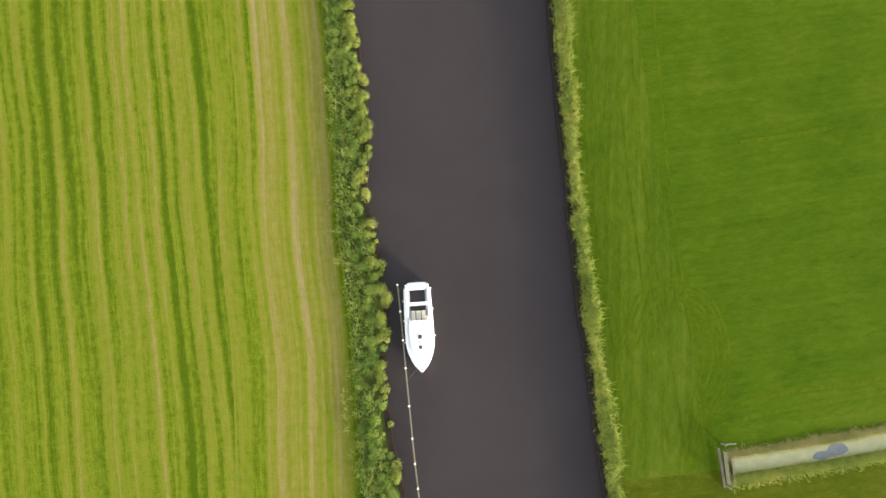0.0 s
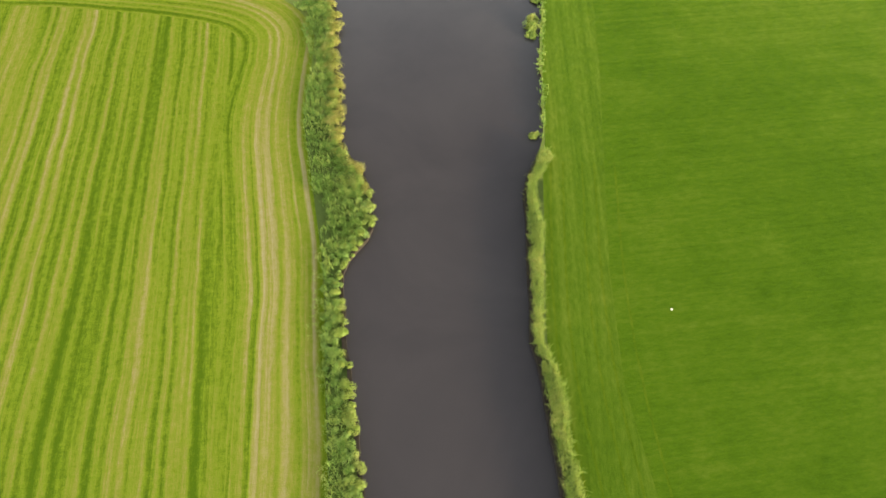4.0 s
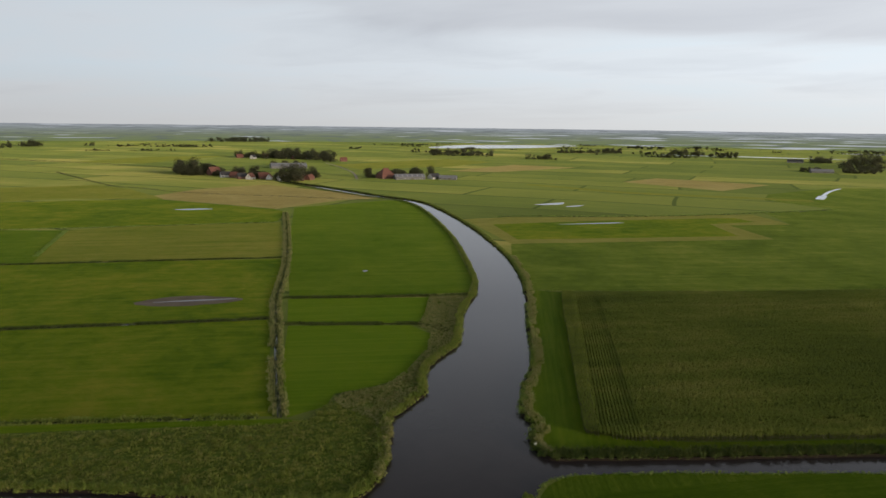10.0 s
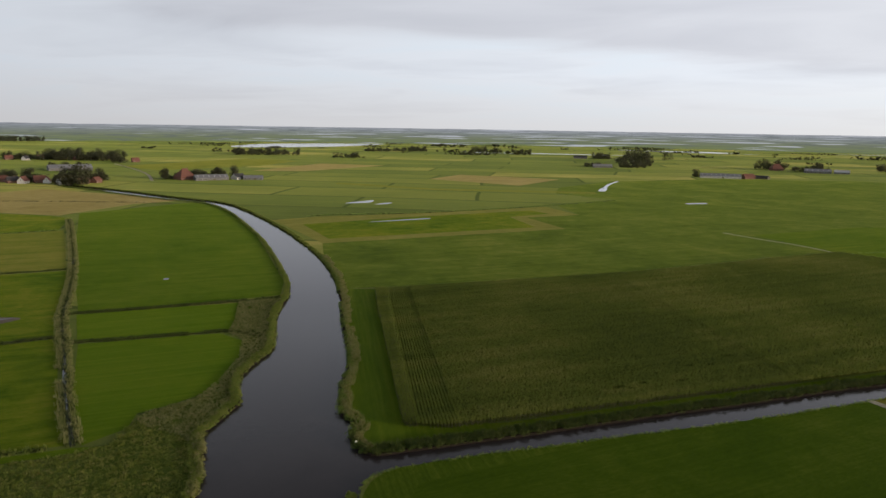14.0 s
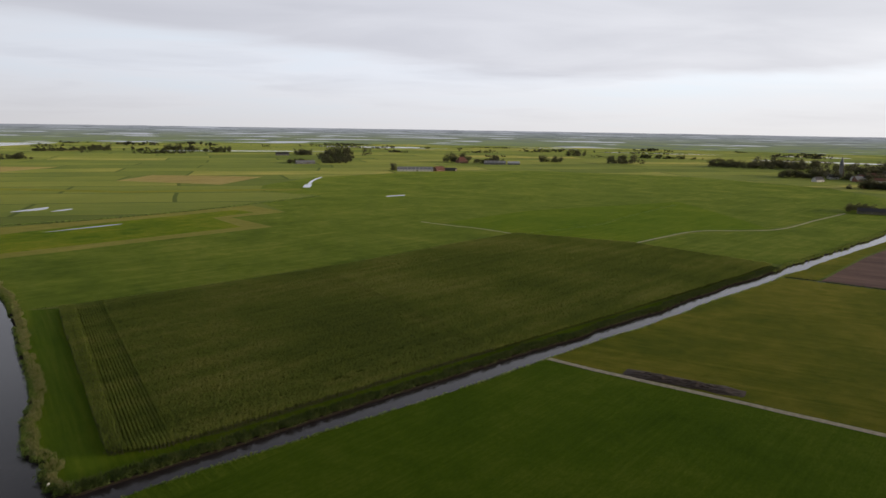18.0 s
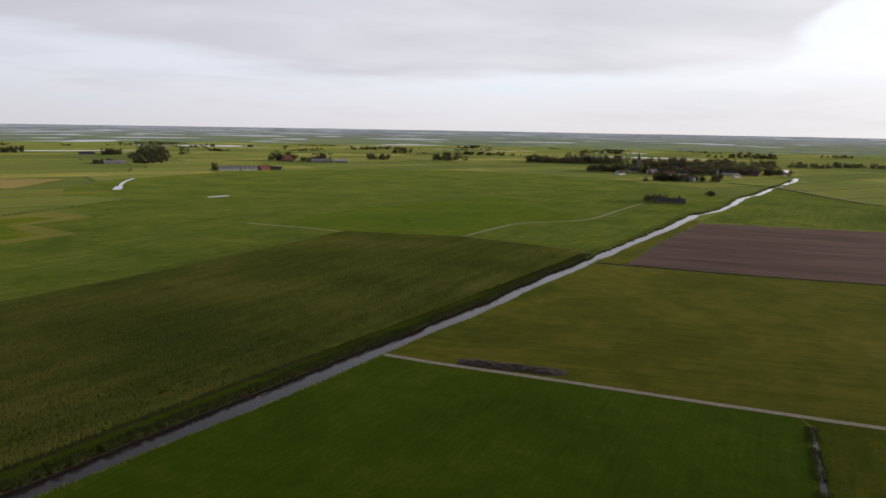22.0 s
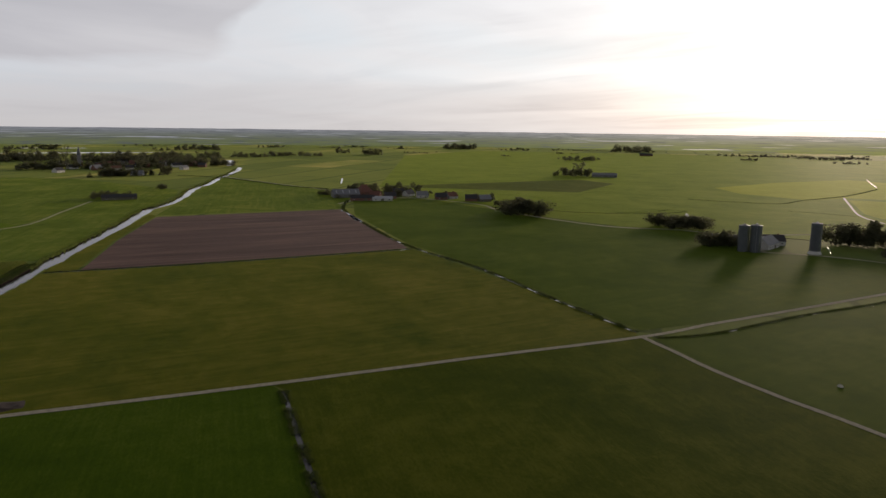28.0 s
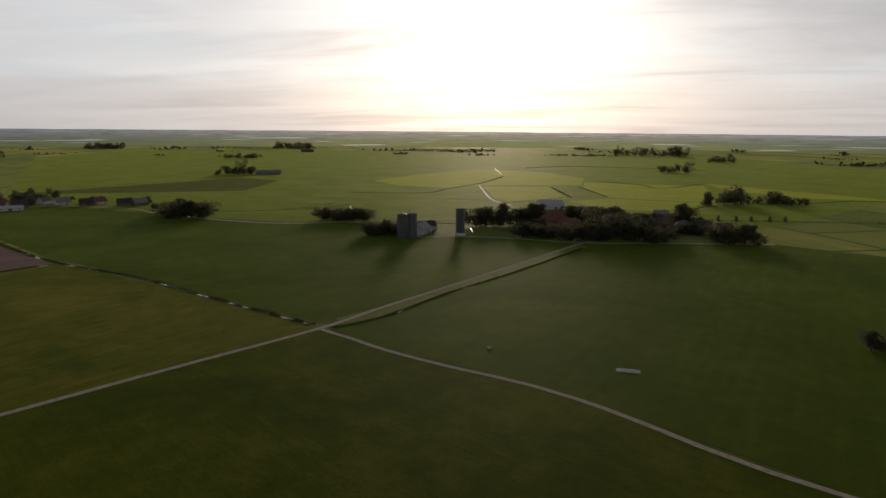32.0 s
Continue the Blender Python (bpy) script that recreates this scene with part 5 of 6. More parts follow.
def make_tree(kind, leaves, leaf, label):
    lobes = tree_lobes(kind)
    thing = root("tree", 0, 0, -1000)
    bm = bmesh.new()
    tube(bm, (0, 0, -0.3), (0.05, 0.05, 4.5), 0.32, 0.2, 8)
    tube(bm, (0.05, 0.05, 4.4), (0.0, 0.1, 8.0), 0.2, 0.06, 6)
    for x, y, z, r in lobes[:6]:
        tube(bm, (0.02, 0.02, min(z - 0.6, 1.5 + z * 0.35)), (x * 0.85, y * 0.85, z), 0.12, 0.04, 5)
    part("trunk", bm, M["bark"], thing)
    v, f = leaf_cloud(lobes, leaves, leaf)
    part("crown", mesh_of("crown", v, f, [M["leaf"]]), None, thing)
    return tagged(thing, label, "tree")


TREES = [make_tree("round", 1500, 0.34, "broad leafy tree with a dark green crown"), make_tree("round", 1500, 0.34, "leafy tree with an uneven dark green crown"),
         make_tree("bush", 1300, 0.38, "dense dark bushy tree down to the ground"), make_tree("poplar", 1100, 0.32, "tall narrow tree with a dark crown"),
         make_tree("round", 1400, 0.36, "dark green farm tree with a full crown")]
used = set()


def plant(kind, x, y, h, wide=1.0):
    s = h / 10
    m = pose(x, y, 0, 0, 0, rng.uniform(0, 360)) @ Matrix.Diagonal((s * wide, s * wide, s, 1))
    if kind not in used:
        used.add(kind)
        TREES[kind].matrix_basis = m
        return TREES[kind]
    ob = TREES[kind].copy()
    scene.collection.objects.link(ob)
    ob.matrix_basis = m
    for child in TREES[kind].children:
        c = child.copy()
        scene.collection.objects.link(c)
        c.parent = ob
    return ob


def grove(x, y, w, h, group, deep=0.45, bushy=0.75):
    """A clump of trees w metres wide as seen from the river."""
    far = math.hypot(x, y)
    n = max(1, int(round(w / (0.45 * h) * (1.5 if w > 1.4 * h else 1))))
    across, away = np.array([y, -x]) / far, np.array([x, y]) / far
    if far > 740:
        lobes = []
        for _ in range(n * 2):
            p = np.array([x, y]) + across * rng.uniform(-w / 2, w / 2) + away * rng.uniform(0, deep * w + 4)
            hh = h * rng.choice((0.45, 0.6, 0.8, 1.15)) * rng.uniform(0.85, 1.15)
            for _ in range(5):
                lobes.append((p[0] + rng.normal(0, hh * 0.16), p[1] + rng.normal(0, hh * 0.16), rng.uniform(0.15, 0.8) * hh, hh * rng.uniform(0.20, 0.33)))
        v, f = leaf_cloud(lobes, (480 if far < 1300 else 260) * n, h * (0.05 if far < 1300 else 0.06))
        v[:, 2] = np.maximum(v[:, 2], 0.1)
        tagged(new("woodland", mesh_of("woodland", v, f, [M["leaf"]])), "distant dark clump of trees", "woodland", kind="stuff")
        return
    for i in range(n):
        p = np.array([x, y]) + across * (w * ((i + 0.5) / n - 0.5) * 0.86 + rng.normal(0, 0.8)) + away * rng.uniform(0, deep * w * 0.6 + 2)
        kind = 2 if rng.random() < bushy else int(rng.choice((0, 1, 4)))
        tagged(plant(kind, p[0], p[1], h * rng.uniform(0.72, 1.05), rng.uniform(1.15, 1.7)), group=group)


for x, y, w, h in ((-340, 1060, 44, 21), (-232, 1012, 26, 12), (-186, 993, 26, 24), (-159, 1003, 22, 13), (-68, 1036, 22, 13), (-10, 1052, 66, 15), (-318, 1085, 30, 12), (-262, 1040, 50, 14), (-172, 986, 20, 19), (-335, 1046, 30, 13), (-290, 1545, 110, 18), (-212, 1512, 34, 19), (-385, 1592, 60, 12), (-245, 1275, 50, 10), (-403, 1197, 22, 14), (-350, 1094, 55, 17), (-327, 1116, 40, 13), (-274, 1026, 16, 10), (-187, 952, 24, 23), (-173, 950, 24, 21), (-157, 1014, 30, 14),
                   (-330, 1575, 50, 18), (-277, 1530, 70, 17), (-225, 1525, 60, 18), (-182, 1447, 26, 14), (-300, 1050, 18, 9), (-238, 1002, 14, 9)):
    grove(x, y, w, h, "trees of the river village")
for x, y, w, h in ((-370, 1590, 73, 14), (-271, 1640, 141, 20), (108, 1775, 165, 17), (287, 1644, 73, 12), (500, 2049, 187, 10), (760, 1965, 88, 19), (886, 1996, 61, 11),
                   (-1151, 1987, 24, 22), (-1137, 2089, 60, 20), (-711, 2786, 245, 20), (932, 1599, 46, 13), (1027, 1571, 75, 21), (846, 1298, 55, 15)):
    grove(x, y, w, h, "far woods")
for x, y, w, h in ((955, 1639, 44, 15), (900, 1397, 72, 24), (798, 1240, 58, 13), (1077, 1521, 22, 18), (768, 992, 24, 11), (1071, 1165, 64, 20), (1100, 1085, 70, 16), (1288, 1066, 53, 16),
                   (1641, 1267, 52, 20), (1393, 930, 82, 18), (1502, 708, 131, 16), (735, 1272, 50, 8), (441, 2044, 64, 10), (577, 2130, 79, 13), (740, 1300, 30, 9)):
    grove(x, y, w, h, "trees of the northern farms")
for x, y, w, h in ((1517, 742, 80, 15), (1604, 676, 98, 22), (1292, 483, 78, 17), (1513, 455, 115, 22), (1419, 300, 156, 20), (1103, 360, 6, 8), (1129, 325, 57, 13), (905, 214, 15, 6),
                   (788, 236, 43, 7), (1811, 212, 92, 11), (1893, 101, 144, 12), (2148, -25, 39, 16), (2013, -111, 64, 20), (2611, -494, 67, 22), (2294, 423, 130, 20), (1560, 560, 160, 18), (1640, 420, 150, 18), (1720, 330, 120, 17), (1275, 500, 60, 16), (1320, 420, 70, 15), (1330, 345, 80, 17), (1400, 280, 70, 15), (1425, 225, 60, 12), (1130, 338, 40, 14), (1158, 280, 44, 14), (1600, 640, 110, 16), (1480, 400, 120, 17)):
    grove(x, y, w, h, "trees of the church village")
for x, y, w, h in ((880, -35, 40, 9), (870, -85, 46, 10), (829, 10, 18, 6), (782, -125, 16, 5), (760, -166, 22, 7), (712, -168, 5, 6), (658, -176, 20, 16), (621, -175, 34, 18), (845, -55, 30, 8), (800, -70, 12, 8)):
    grove(x, y, w, h, "trees of the hamlet", 0.35)
for x, y, w, h in ((1149, -405, 62, 20), (2561, -1134, 137, 17), (2745, -508, 90, 16), (1729, -625, 75, 13), (2408, -1063, 132, 25), (1361, -1775, 224, 26), (2632, -463, 104, 23), (815, -1134, 56, 17), (1017, -1603, 66, 18)):
    grove(x, y, w, h, "far woods")
for x, y, w, h in ((529, -281, 48, 13), (444, -264, 22, 13), (437, -368, 40, 19), (372, -354, 38, 12), (343, -376, 35, 15), (335, -402, 24, 23), (311, -405, 30, 14), (430, -405, 28, 19), (381, -450, 34, 18), (271, -455, 37, 15),
                   (352, -508, 13, 19), (400, -380, 22, 10), (362, -424, 30, 15), (336, -440, 22, 13), (318, -470, 30, 9), (372, -476, 24, 12), (366, -520, 16, 9), (389, -560, 15, 13), (433, -668, 14, 19), (418, -692, 38, 18), (391, -736, 57, 13), (425, -460, 30, 14)):
    grove(x, y, w, h, "trees of the lane village", 0.6, 0.55)
for k in range(5):
    tagged(plant(4, 352 - 9 * k + rng.normal(0, 1), -560 - 11 * k, 6), group="trees of the lane village")
grove(104, -272, 10, 9, "trees of the lane village")


for k in range(26):
    x = rng.uniform(-330, -150)
    grove(x, 870 - 0.62 * x + rng.uniform(-8, 45), rng.uniform(5, 12), rng.uniform(4, 8), "trees of the river village", 0.4, 0.5)
for k in range(14):
    grove(rng.uniform(770, 850), rng.uniform(-140, 0), rng.uniform(4, 9), rng.uniform(3, 6), "trees of the hamlet", 0.4, 0.6)
for x, y in ((300, -486), (318, -512), (332, -506), (356, -492), (378, -512), (404, -498), (436, -478), (352, -447), (402, -440), (456, -470), (300, -520), (384, -395)):
    grove(x, y, rng.uniform(5, 11), rng.uniform(5, 11), "trees of the lane village", 0.4, 0.6)


# ---- buildings ----
def gable(length, width, eave, ridge, over=0.4, thick=0.22, hip=0.0):
    """A pitched roof of two thick slopes, hipped inwards at the ends by hip metres."""
    bm = bmesh.new()
    L, W = length / 2 + over, width / 2 + over
    drop = (ridge - eave) / (width / 2) * over
    pts = [(-L, -W, eave - drop), (L, -W, eave - drop), (L, W, eave - drop), (-L, W, eave - drop), (-L + hip, 0, ridge), (L - hip, 0, ridge)]
    up = [bm.verts.new((x, y, z + thick)) for x, y, z in pts]
    lo = [bm.verts.new((x, y, z)) for x, y, z in pts]
    for a in ((0, 1, 5, 4), (2, 3, 4, 5)):
        bm.faces.new([up[i] for i in a])
        bm.faces.new([lo[i] for i in reversed(a)])
    rim = (0, 1, 5, 2, 3, 4)
    if hip:
        bm.faces.new([up[i] for i in (1, 2, 5)])
        bm.faces.new([up[i] for i in (3, 0, 4)])
        rim = (0, 1, 2, 3)
    for i, a in enumerate(rim):
        b = rim[(i + 1) % len(rim)]
        bm.faces.new((up[b], up[a], lo[a], lo[b]))
    bmesh.ops.recalc_face_normals(bm, faces=bm.faces)
    return bm


def walls(length, width, eave, ridge, hip=0.0):
    bm = bmesh.new()
    L, W = length / 2, width / 2
    a = [bm.verts.new(p) for p in ((-L, -W, -0.2), (L, -W, -0.2), (L, W, -0.2), (-L, W, -0.2), (-L, -W, eave), (L, -W, eave), (L, W, eave), (-L, W, eave))]
    bm.faces.new((a[0], a[1], a[5], a[4]))
    bm.faces.new((a[2], a[3], a[7], a[6]))
    if hip:
        bm.faces.new((a[1], a[2], a[6], a[5]))
        bm.faces.new((a[3], a[0], a[4], a[7]))
    else:
        t1, t2 = bm.verts.new((L, 0, ridge)), bm.verts.new((-L, 0, ridge))
        bm.faces.new((a[1], a[2], a[6], t1, a[5]))
        bm.faces.new((a[3], a[0], a[4], t2, a[7]))
    bmesh.ops.recalc_face_normals(bm, faces=bm.faces)
    return bm


def building(x, y, turn, length, width, eave, ridge, roof, wall, label, category="house", hip=0.0, chimney=True, windows=3, group="", skylights=0):
    """A house or barn: walls, roof, chimney, doors and windows with frames."""
    name = "house" if category == "house" else "barn"
    h = root(name, x, y, 0, turn)
    part("wall", walls(length, width, eave, ridge, hip), M[wall], h)
    r = part("roof", gable(length, width, eave, ridge, hip=hip), M[roof], h)
    if chimney:
        part("chimney", box((0.7, 0.6, 1.7), (length * 0.22, 0, ridge + 0.4), 0, 0.05), M["brick"], r)
    part("ridge", box((length - 2 * hip + 0.6, 0.3, 0.18), (0, 0, ridge + 0.2), 0, 0.04), M[roof], r)
    top = min(eave - 0.3, 2.3)
    for side in (-1, 1):
        for k in range(windows):
            px = length * ((k + 0.5) / windows - 0.5)
            if side == -1 and k == windows // 2:
                big = category != "house"
                part("door", box((3.2 if big else 1.0, 0.12, top + 0.2), (px, side * width / 2, (top + 0.2) / 2), 0, 0.02), M["timber"], h)
                continue
            w = part("window", box((1.3, 0.14, 1.2), (px, side * width / 2, top - 0.7), 0, 0.02), M["paint"], h)
            part("pane", box((1.1, 0.17, 1.0), (px, side * width / 2, top - 0.7)), M["glass"], w)
    if ridge - eave > 3 and not hip:
        for end in (-1, 1):
            w = part("window", box((0.14, 1.0, 1.2), (end * length / 2, 0, eave + 1.0), 0, 0.02), M["paint"], h)
            part("pane", box((0.17, 0.8, 1.0), (end * length / 2, 0, eave + 1.0)), M["glass"], w)
    slope = math.degrees(math.atan2(ridge - eave, width / 2))
    for k in range(skylights):
        px = length * ((k + 0.5) / skylights - 0.5)
        part("skylight", box((1.0, width * 0.3, 0.08), (px, -width * 0.26, eave + (ridge - eave) * 0.48 + 0.26), 0, 0.02, slope), M["pale_roof"], r)
    return tagged(h, label, category, group)


def facing(x, y, off=0.0):
    return math.degrees(math.atan2(y, x)) - 90 + off


RED, DARK, GREY = "red-tiled brick house among trees", "dark-tiled brick house with a chimney", "long grey-roofed cattle barn with low walls"
G = "houses of the river village"
building(-50, 1033, facing(-50, 1033, 30), 22, 20, 4, 15, "red_roof", "brick", "large red pyramid-roofed farmhouse among trees", "house", 8, True, 4, G)
building(-15, 1022, facing(-15, 1022, 12), 44, 20, 3.6, 7.5, "grey_roof", "grey_wall", GREY, "barn", 0, False, 8, G, 6)
building(22, 1030, facing(22, 1030, 40), 16, 13, 3.4, 8, "dark_roof", "white_wall", "dark barn with a white gable", "barn", 0, False, 3, G)
building(42, 1020, facing(42, 1020, -10), 26, 11, 3.2, 6, "grey_roof", "grey_wall", "low grey machine shed on the farm", "barn", 0, False, 4, G)
building(-190, 966, facing(-190, 966, 20), 11, 8, 4, 8, "pale_roof", "white_wall", "white house beside the river", "house", 0, True, 3, G)
for x, y, o, l, w, e, r, roof, wall in ((-311, 1066, 30, 16, 15, 4, 12, "red_roof", "brick"), (-283, 1026, 10, 14, 10, 3.5, 8, "dark_roof", "white_wall"), (-268, 1018, -30, 12, 9, 3.5, 8, "red_roof", "brick"),
                                        (-252, 998, 15, 13, 9, 3.5, 8, "dark_roof", "brick"), (-238, 990, 60, 12, 9, 3.5, 8.5, "red_roof", "white_wall"), (-222, 1000, 10, 14, 11, 3.8, 9, "red_roof", "brick"),
                                        (-212, 992, 80, 10, 8, 3.4, 7.5, "red_roof", "white_wall"), (-168, 978, 10, 13, 9, 3.2, 7, "red_roof", "brick"), (-155, 990, 50, 11, 9, 3.4, 7.5, "red_roof", "brick")):
    building(x, y, facing(x, y, o), l, w, e, r, roof, wall, RED if roof == "red_roof" else DARK, "house", 0, True, 3, G)
building(-232, 1245, facing(-232, 1245, 8), 62, 24, 4, 9, "grey_roof", "grey_wall", GREY, "barn", 0, False, 6, G, 0)
for x, y, o in ((-400, 1572, 10), (-366, 1552, 60), (-346, 1585, 0), (-305, 1568, 20), (-276, 1549, 70), (-247, 1555, 0), (-223, 1600, 30), (-160, 1479, 15)):
    building(x, y, facing(x, y, o), 14, 9, 3.6, 8.5, "dark_roof" if o > 15 else "red_roof", "white_wall" if o in (0, 60) else "brick", "small house of the far village row", "house", 0, True, 2, "houses of the far row")

G = "northern farms"
building(742, 1262, facing(742, 1262, 12), 38, 14, 3.4, 7, "grey_roof", "grey_wall", GREY, "barn", 0, False, 6, G)
building(890, 1627, facing(890, 1627, 0), 34, 14, 3.6, 8, "dark_roof", "grey_wall", "dark-roofed barn alone in the fields", "barn", 0, False, 4, G)
building(797, 973, facing(797, 973, 6), 64, 16, 3.6, 7.5, "grey_roof", "white_wall", "long blue-grey cattle barn with a pale ridge", "barn", 0, False, 10, G, 9)
building(836, 953, facing(836, 953, 40), 20, 12, 3.4, 8, "red_roof", "brick", "red-tiled farmhouse beside the barn", "house", 0, True, 4, G)
building(858, 946, facing(858, 946, -20), 22, 10, 3, 5.5, "dark_roof", "timber", "dark timber shed beside the farm", "barn", 0, False, 3, G)
building(1077, 1150, facing(1077, 1150, 25), 22, 18, 4, 13, "red_roof", "brick", "large red-roofed farmhouse with hipped ends", "house", 6, True, 4, G)
building(1098, 1066, facing(1098, 1066, 5), 46, 16, 3.6, 8, "grey_roof", "grey_wall", GREY, "barn", 0, False, 6, G, 5)
building(1130, 1040, facing(1130, 1040, 5), 26, 12, 3.4, 7, "pale_roof", "grey_wall", "pale-roofed machine shed beside the barn", "barn", 0, False, 4, G)

G = "houses of the church village"
for k in range(34):
    a, d = radians(rng.uniform(69, 81)), rng.uniform(1290, 1640)
    x, y = d * math.sin(a), d * math.cos(a)
    o = rng.uniform(-40, 60)
    roof = rng.choice(("dark_roof", "red_roof", "grey_roof", "dark_roof"))
    building(x, y, facing(x, y, o), rng.uniform(11, 20), rng.uniform(8, 11), 3.8, rng.uniform(7.5, 9.5), str(roof), str(rng.choice(("brick", "white_wall"))),
             RED if roof == "red_roof" else DARK if roof == "dark_roof" else "grey-roofed brick house with a chimney", "house", 0, True, 2, G)
building(785, 228, facing(785, 228, 4), 34, 12, 2.8, 5.5, "dark_roof", "timber", "dark low field shed with trees", "barn", 0, False, 4, G)
building(1146, 344, facing(1146, 344, 10), 20, 12, 3.4, 8, "dark_roof", "brick", DARK, "house", 0, True, 3, G)
building(1155, 306, facing(1155, 306, -20), 18, 11, 3.4, 8, "grey_roof", "white_wall", "grey-roofed white farmhouse near the village", "house", 0, True, 3, G)


def church(x, y, turn):
    c = root("church", x, y, 0, turn)
    part("nave", walls(24, 11, 7, 13), M["brick"], c)
    part("roof", gable(24, 11, 7, 13), M["slate"], c)
    tower = part("tower", box((6.5, 6.5, 20), (-15, 0, 10), 0, 0.1), M["grey_wall"], c)
    spire = bmesh.new()
    bmesh.ops.create_cone(spire, cap_ends=True, segments=8, radius1=4.4, radius2=0.12, depth=17, matrix=Matrix.Translation((-15, 0, 28.5)))
    s = part("spire", spire, M["slate"], tower, "slate-clad needle spire")
    part("weathervane", rod((-15, 0, 36.8), (-15, 0, 39), 0.12), M["steel"], s)
    for k in range(4):
        for side in (-1, 1):
            part("window", box((1.2, 0.2, 3.2), (-7 + 5 * k, side * 5.5, 4), 0, 0.05), M["glass"], c)
    return tagged(c, "brick village church with a tall slate spire", "church")


church(1432, 484, 20)

G = "houses of the hamlet"
building(806, -12, facing(806, -12, 12), 30, 18, 4, 9, "grey_roof", "grey_wall", "grey-roofed farm barn at the hamlet", "barn", 0, False, 4, G, 4)
building(829, -34, facing(829, -34, 30), 18, 16, 4, 12, "red_roof", "brick", "red pyramid-roofed farmhouse at the hamlet", "house", 6, True, 3, G)
building(768, -30, facing(768, -30, 5), 26, 10, 3, 6, "dark_roof", "brick", "low dark-roofed stable of brick", "barn", 0, False, 4, G)
building(766, -52, facing(766, -52, 0), 22, 9, 2.6, 4.6, "pale_roof", "white_wall", "pale-roofed greenhouse shed by the road", "barn", 0, False, 3, G)
for x, y, o, roof, wall in ((816, -86, 50, "dark_roof", "white_wall"), (836, -76, 0, "dark_roof", "brick"), (776, -119, 10, "dark_roof", "brick"), (784, -132, 40, "red_roof", "white_wall"), (757, -150, 0, "dark_roof", "brick"),
                            (752, -164, 20, "grey_roof", "timber"), (800, -46, -20, "red_roof", "brick"), (788, -62, 10, "dark_roof", "brick"), (798, -100, 15, "grey_roof", "white_wall")):
    building(x, y, facing(x, y, o), 13, 9, 3.2, 7.2, roof, wall, RED if roof == "red_roof" else "dark-tiled house beside the road", "house", 0, True, 2, G)
building(1140, -458, facing(1140, -458, 0), 42, 14, 4, 7, "grey_roof", "grey_wall", GREY, "barn", 0, False, 6, "", 0)
building(2100, -980, facing(2100, -980, 0), 40, 14, 4, 8, "dark_roof", "brick", "far dark-roofed farm in the polder", "barn", 0, False, 4)

G = "houses of the lane village"
building(506, -502, facing(506, -502, 25), 26, 15, 4, 9, "pale_roof", "white_wall", "pale steel-roofed barn behind the trees", "barn", 0, False, 4, G)
building(414, -416, facing(414, -416, 35), 22, 19, 4, 13, "red_roof", "brick", "large red pyramid-roofed farmhouse among trees", "house", 7, True, 4, G)
building(392, -412, facing(392, -412, -20), 16, 11, 3.4, 8.5, "red_roof", "brick", RED, "house", 0, True, 3, G)
building(447, -492, facing(447, -492, 10), 20, 12, 4, 8, "grey_roof", "grey_wall", GREY, "barn", 0, False, 3, G)
building(468, -505, facing(468, -505, 5), 16, 8, 2.6, 4.4, "pale_roof", "grey_wall", "low pale-roofed shed among trees", "barn", 0, False, 3, G)
for x, y, o, roof, wall in ((426, -500, 10, "grey_roof", "white_wall"), (374, -500, 40, "dark_roof", "brick"), (349, -474, 15, "dark_roof", "white_wall"), (338, -484, 60, "dark_roof", "white_wall"), (326, -496, 0, "dark_roof", "brick"), (344, -460, 70, "red_roof", "brick"), (310, -500, 30, "dark_roof", "white_wall"),
                            (386, -494, -20, "red_roof", "brick"), (398, -475, 10, "red_roof", "brick"), (394, -533, 0, "grey_roof", "white_wall"), (362, -472, 20, "dark_roof", "brick")):
    building(x, y, facing(x, y, o), 13, 9, 3.4, 7.6, roof, wall, RED if roof == "red_roof" else "dark-roofed house among trees", "house", 0, True, 2, G)


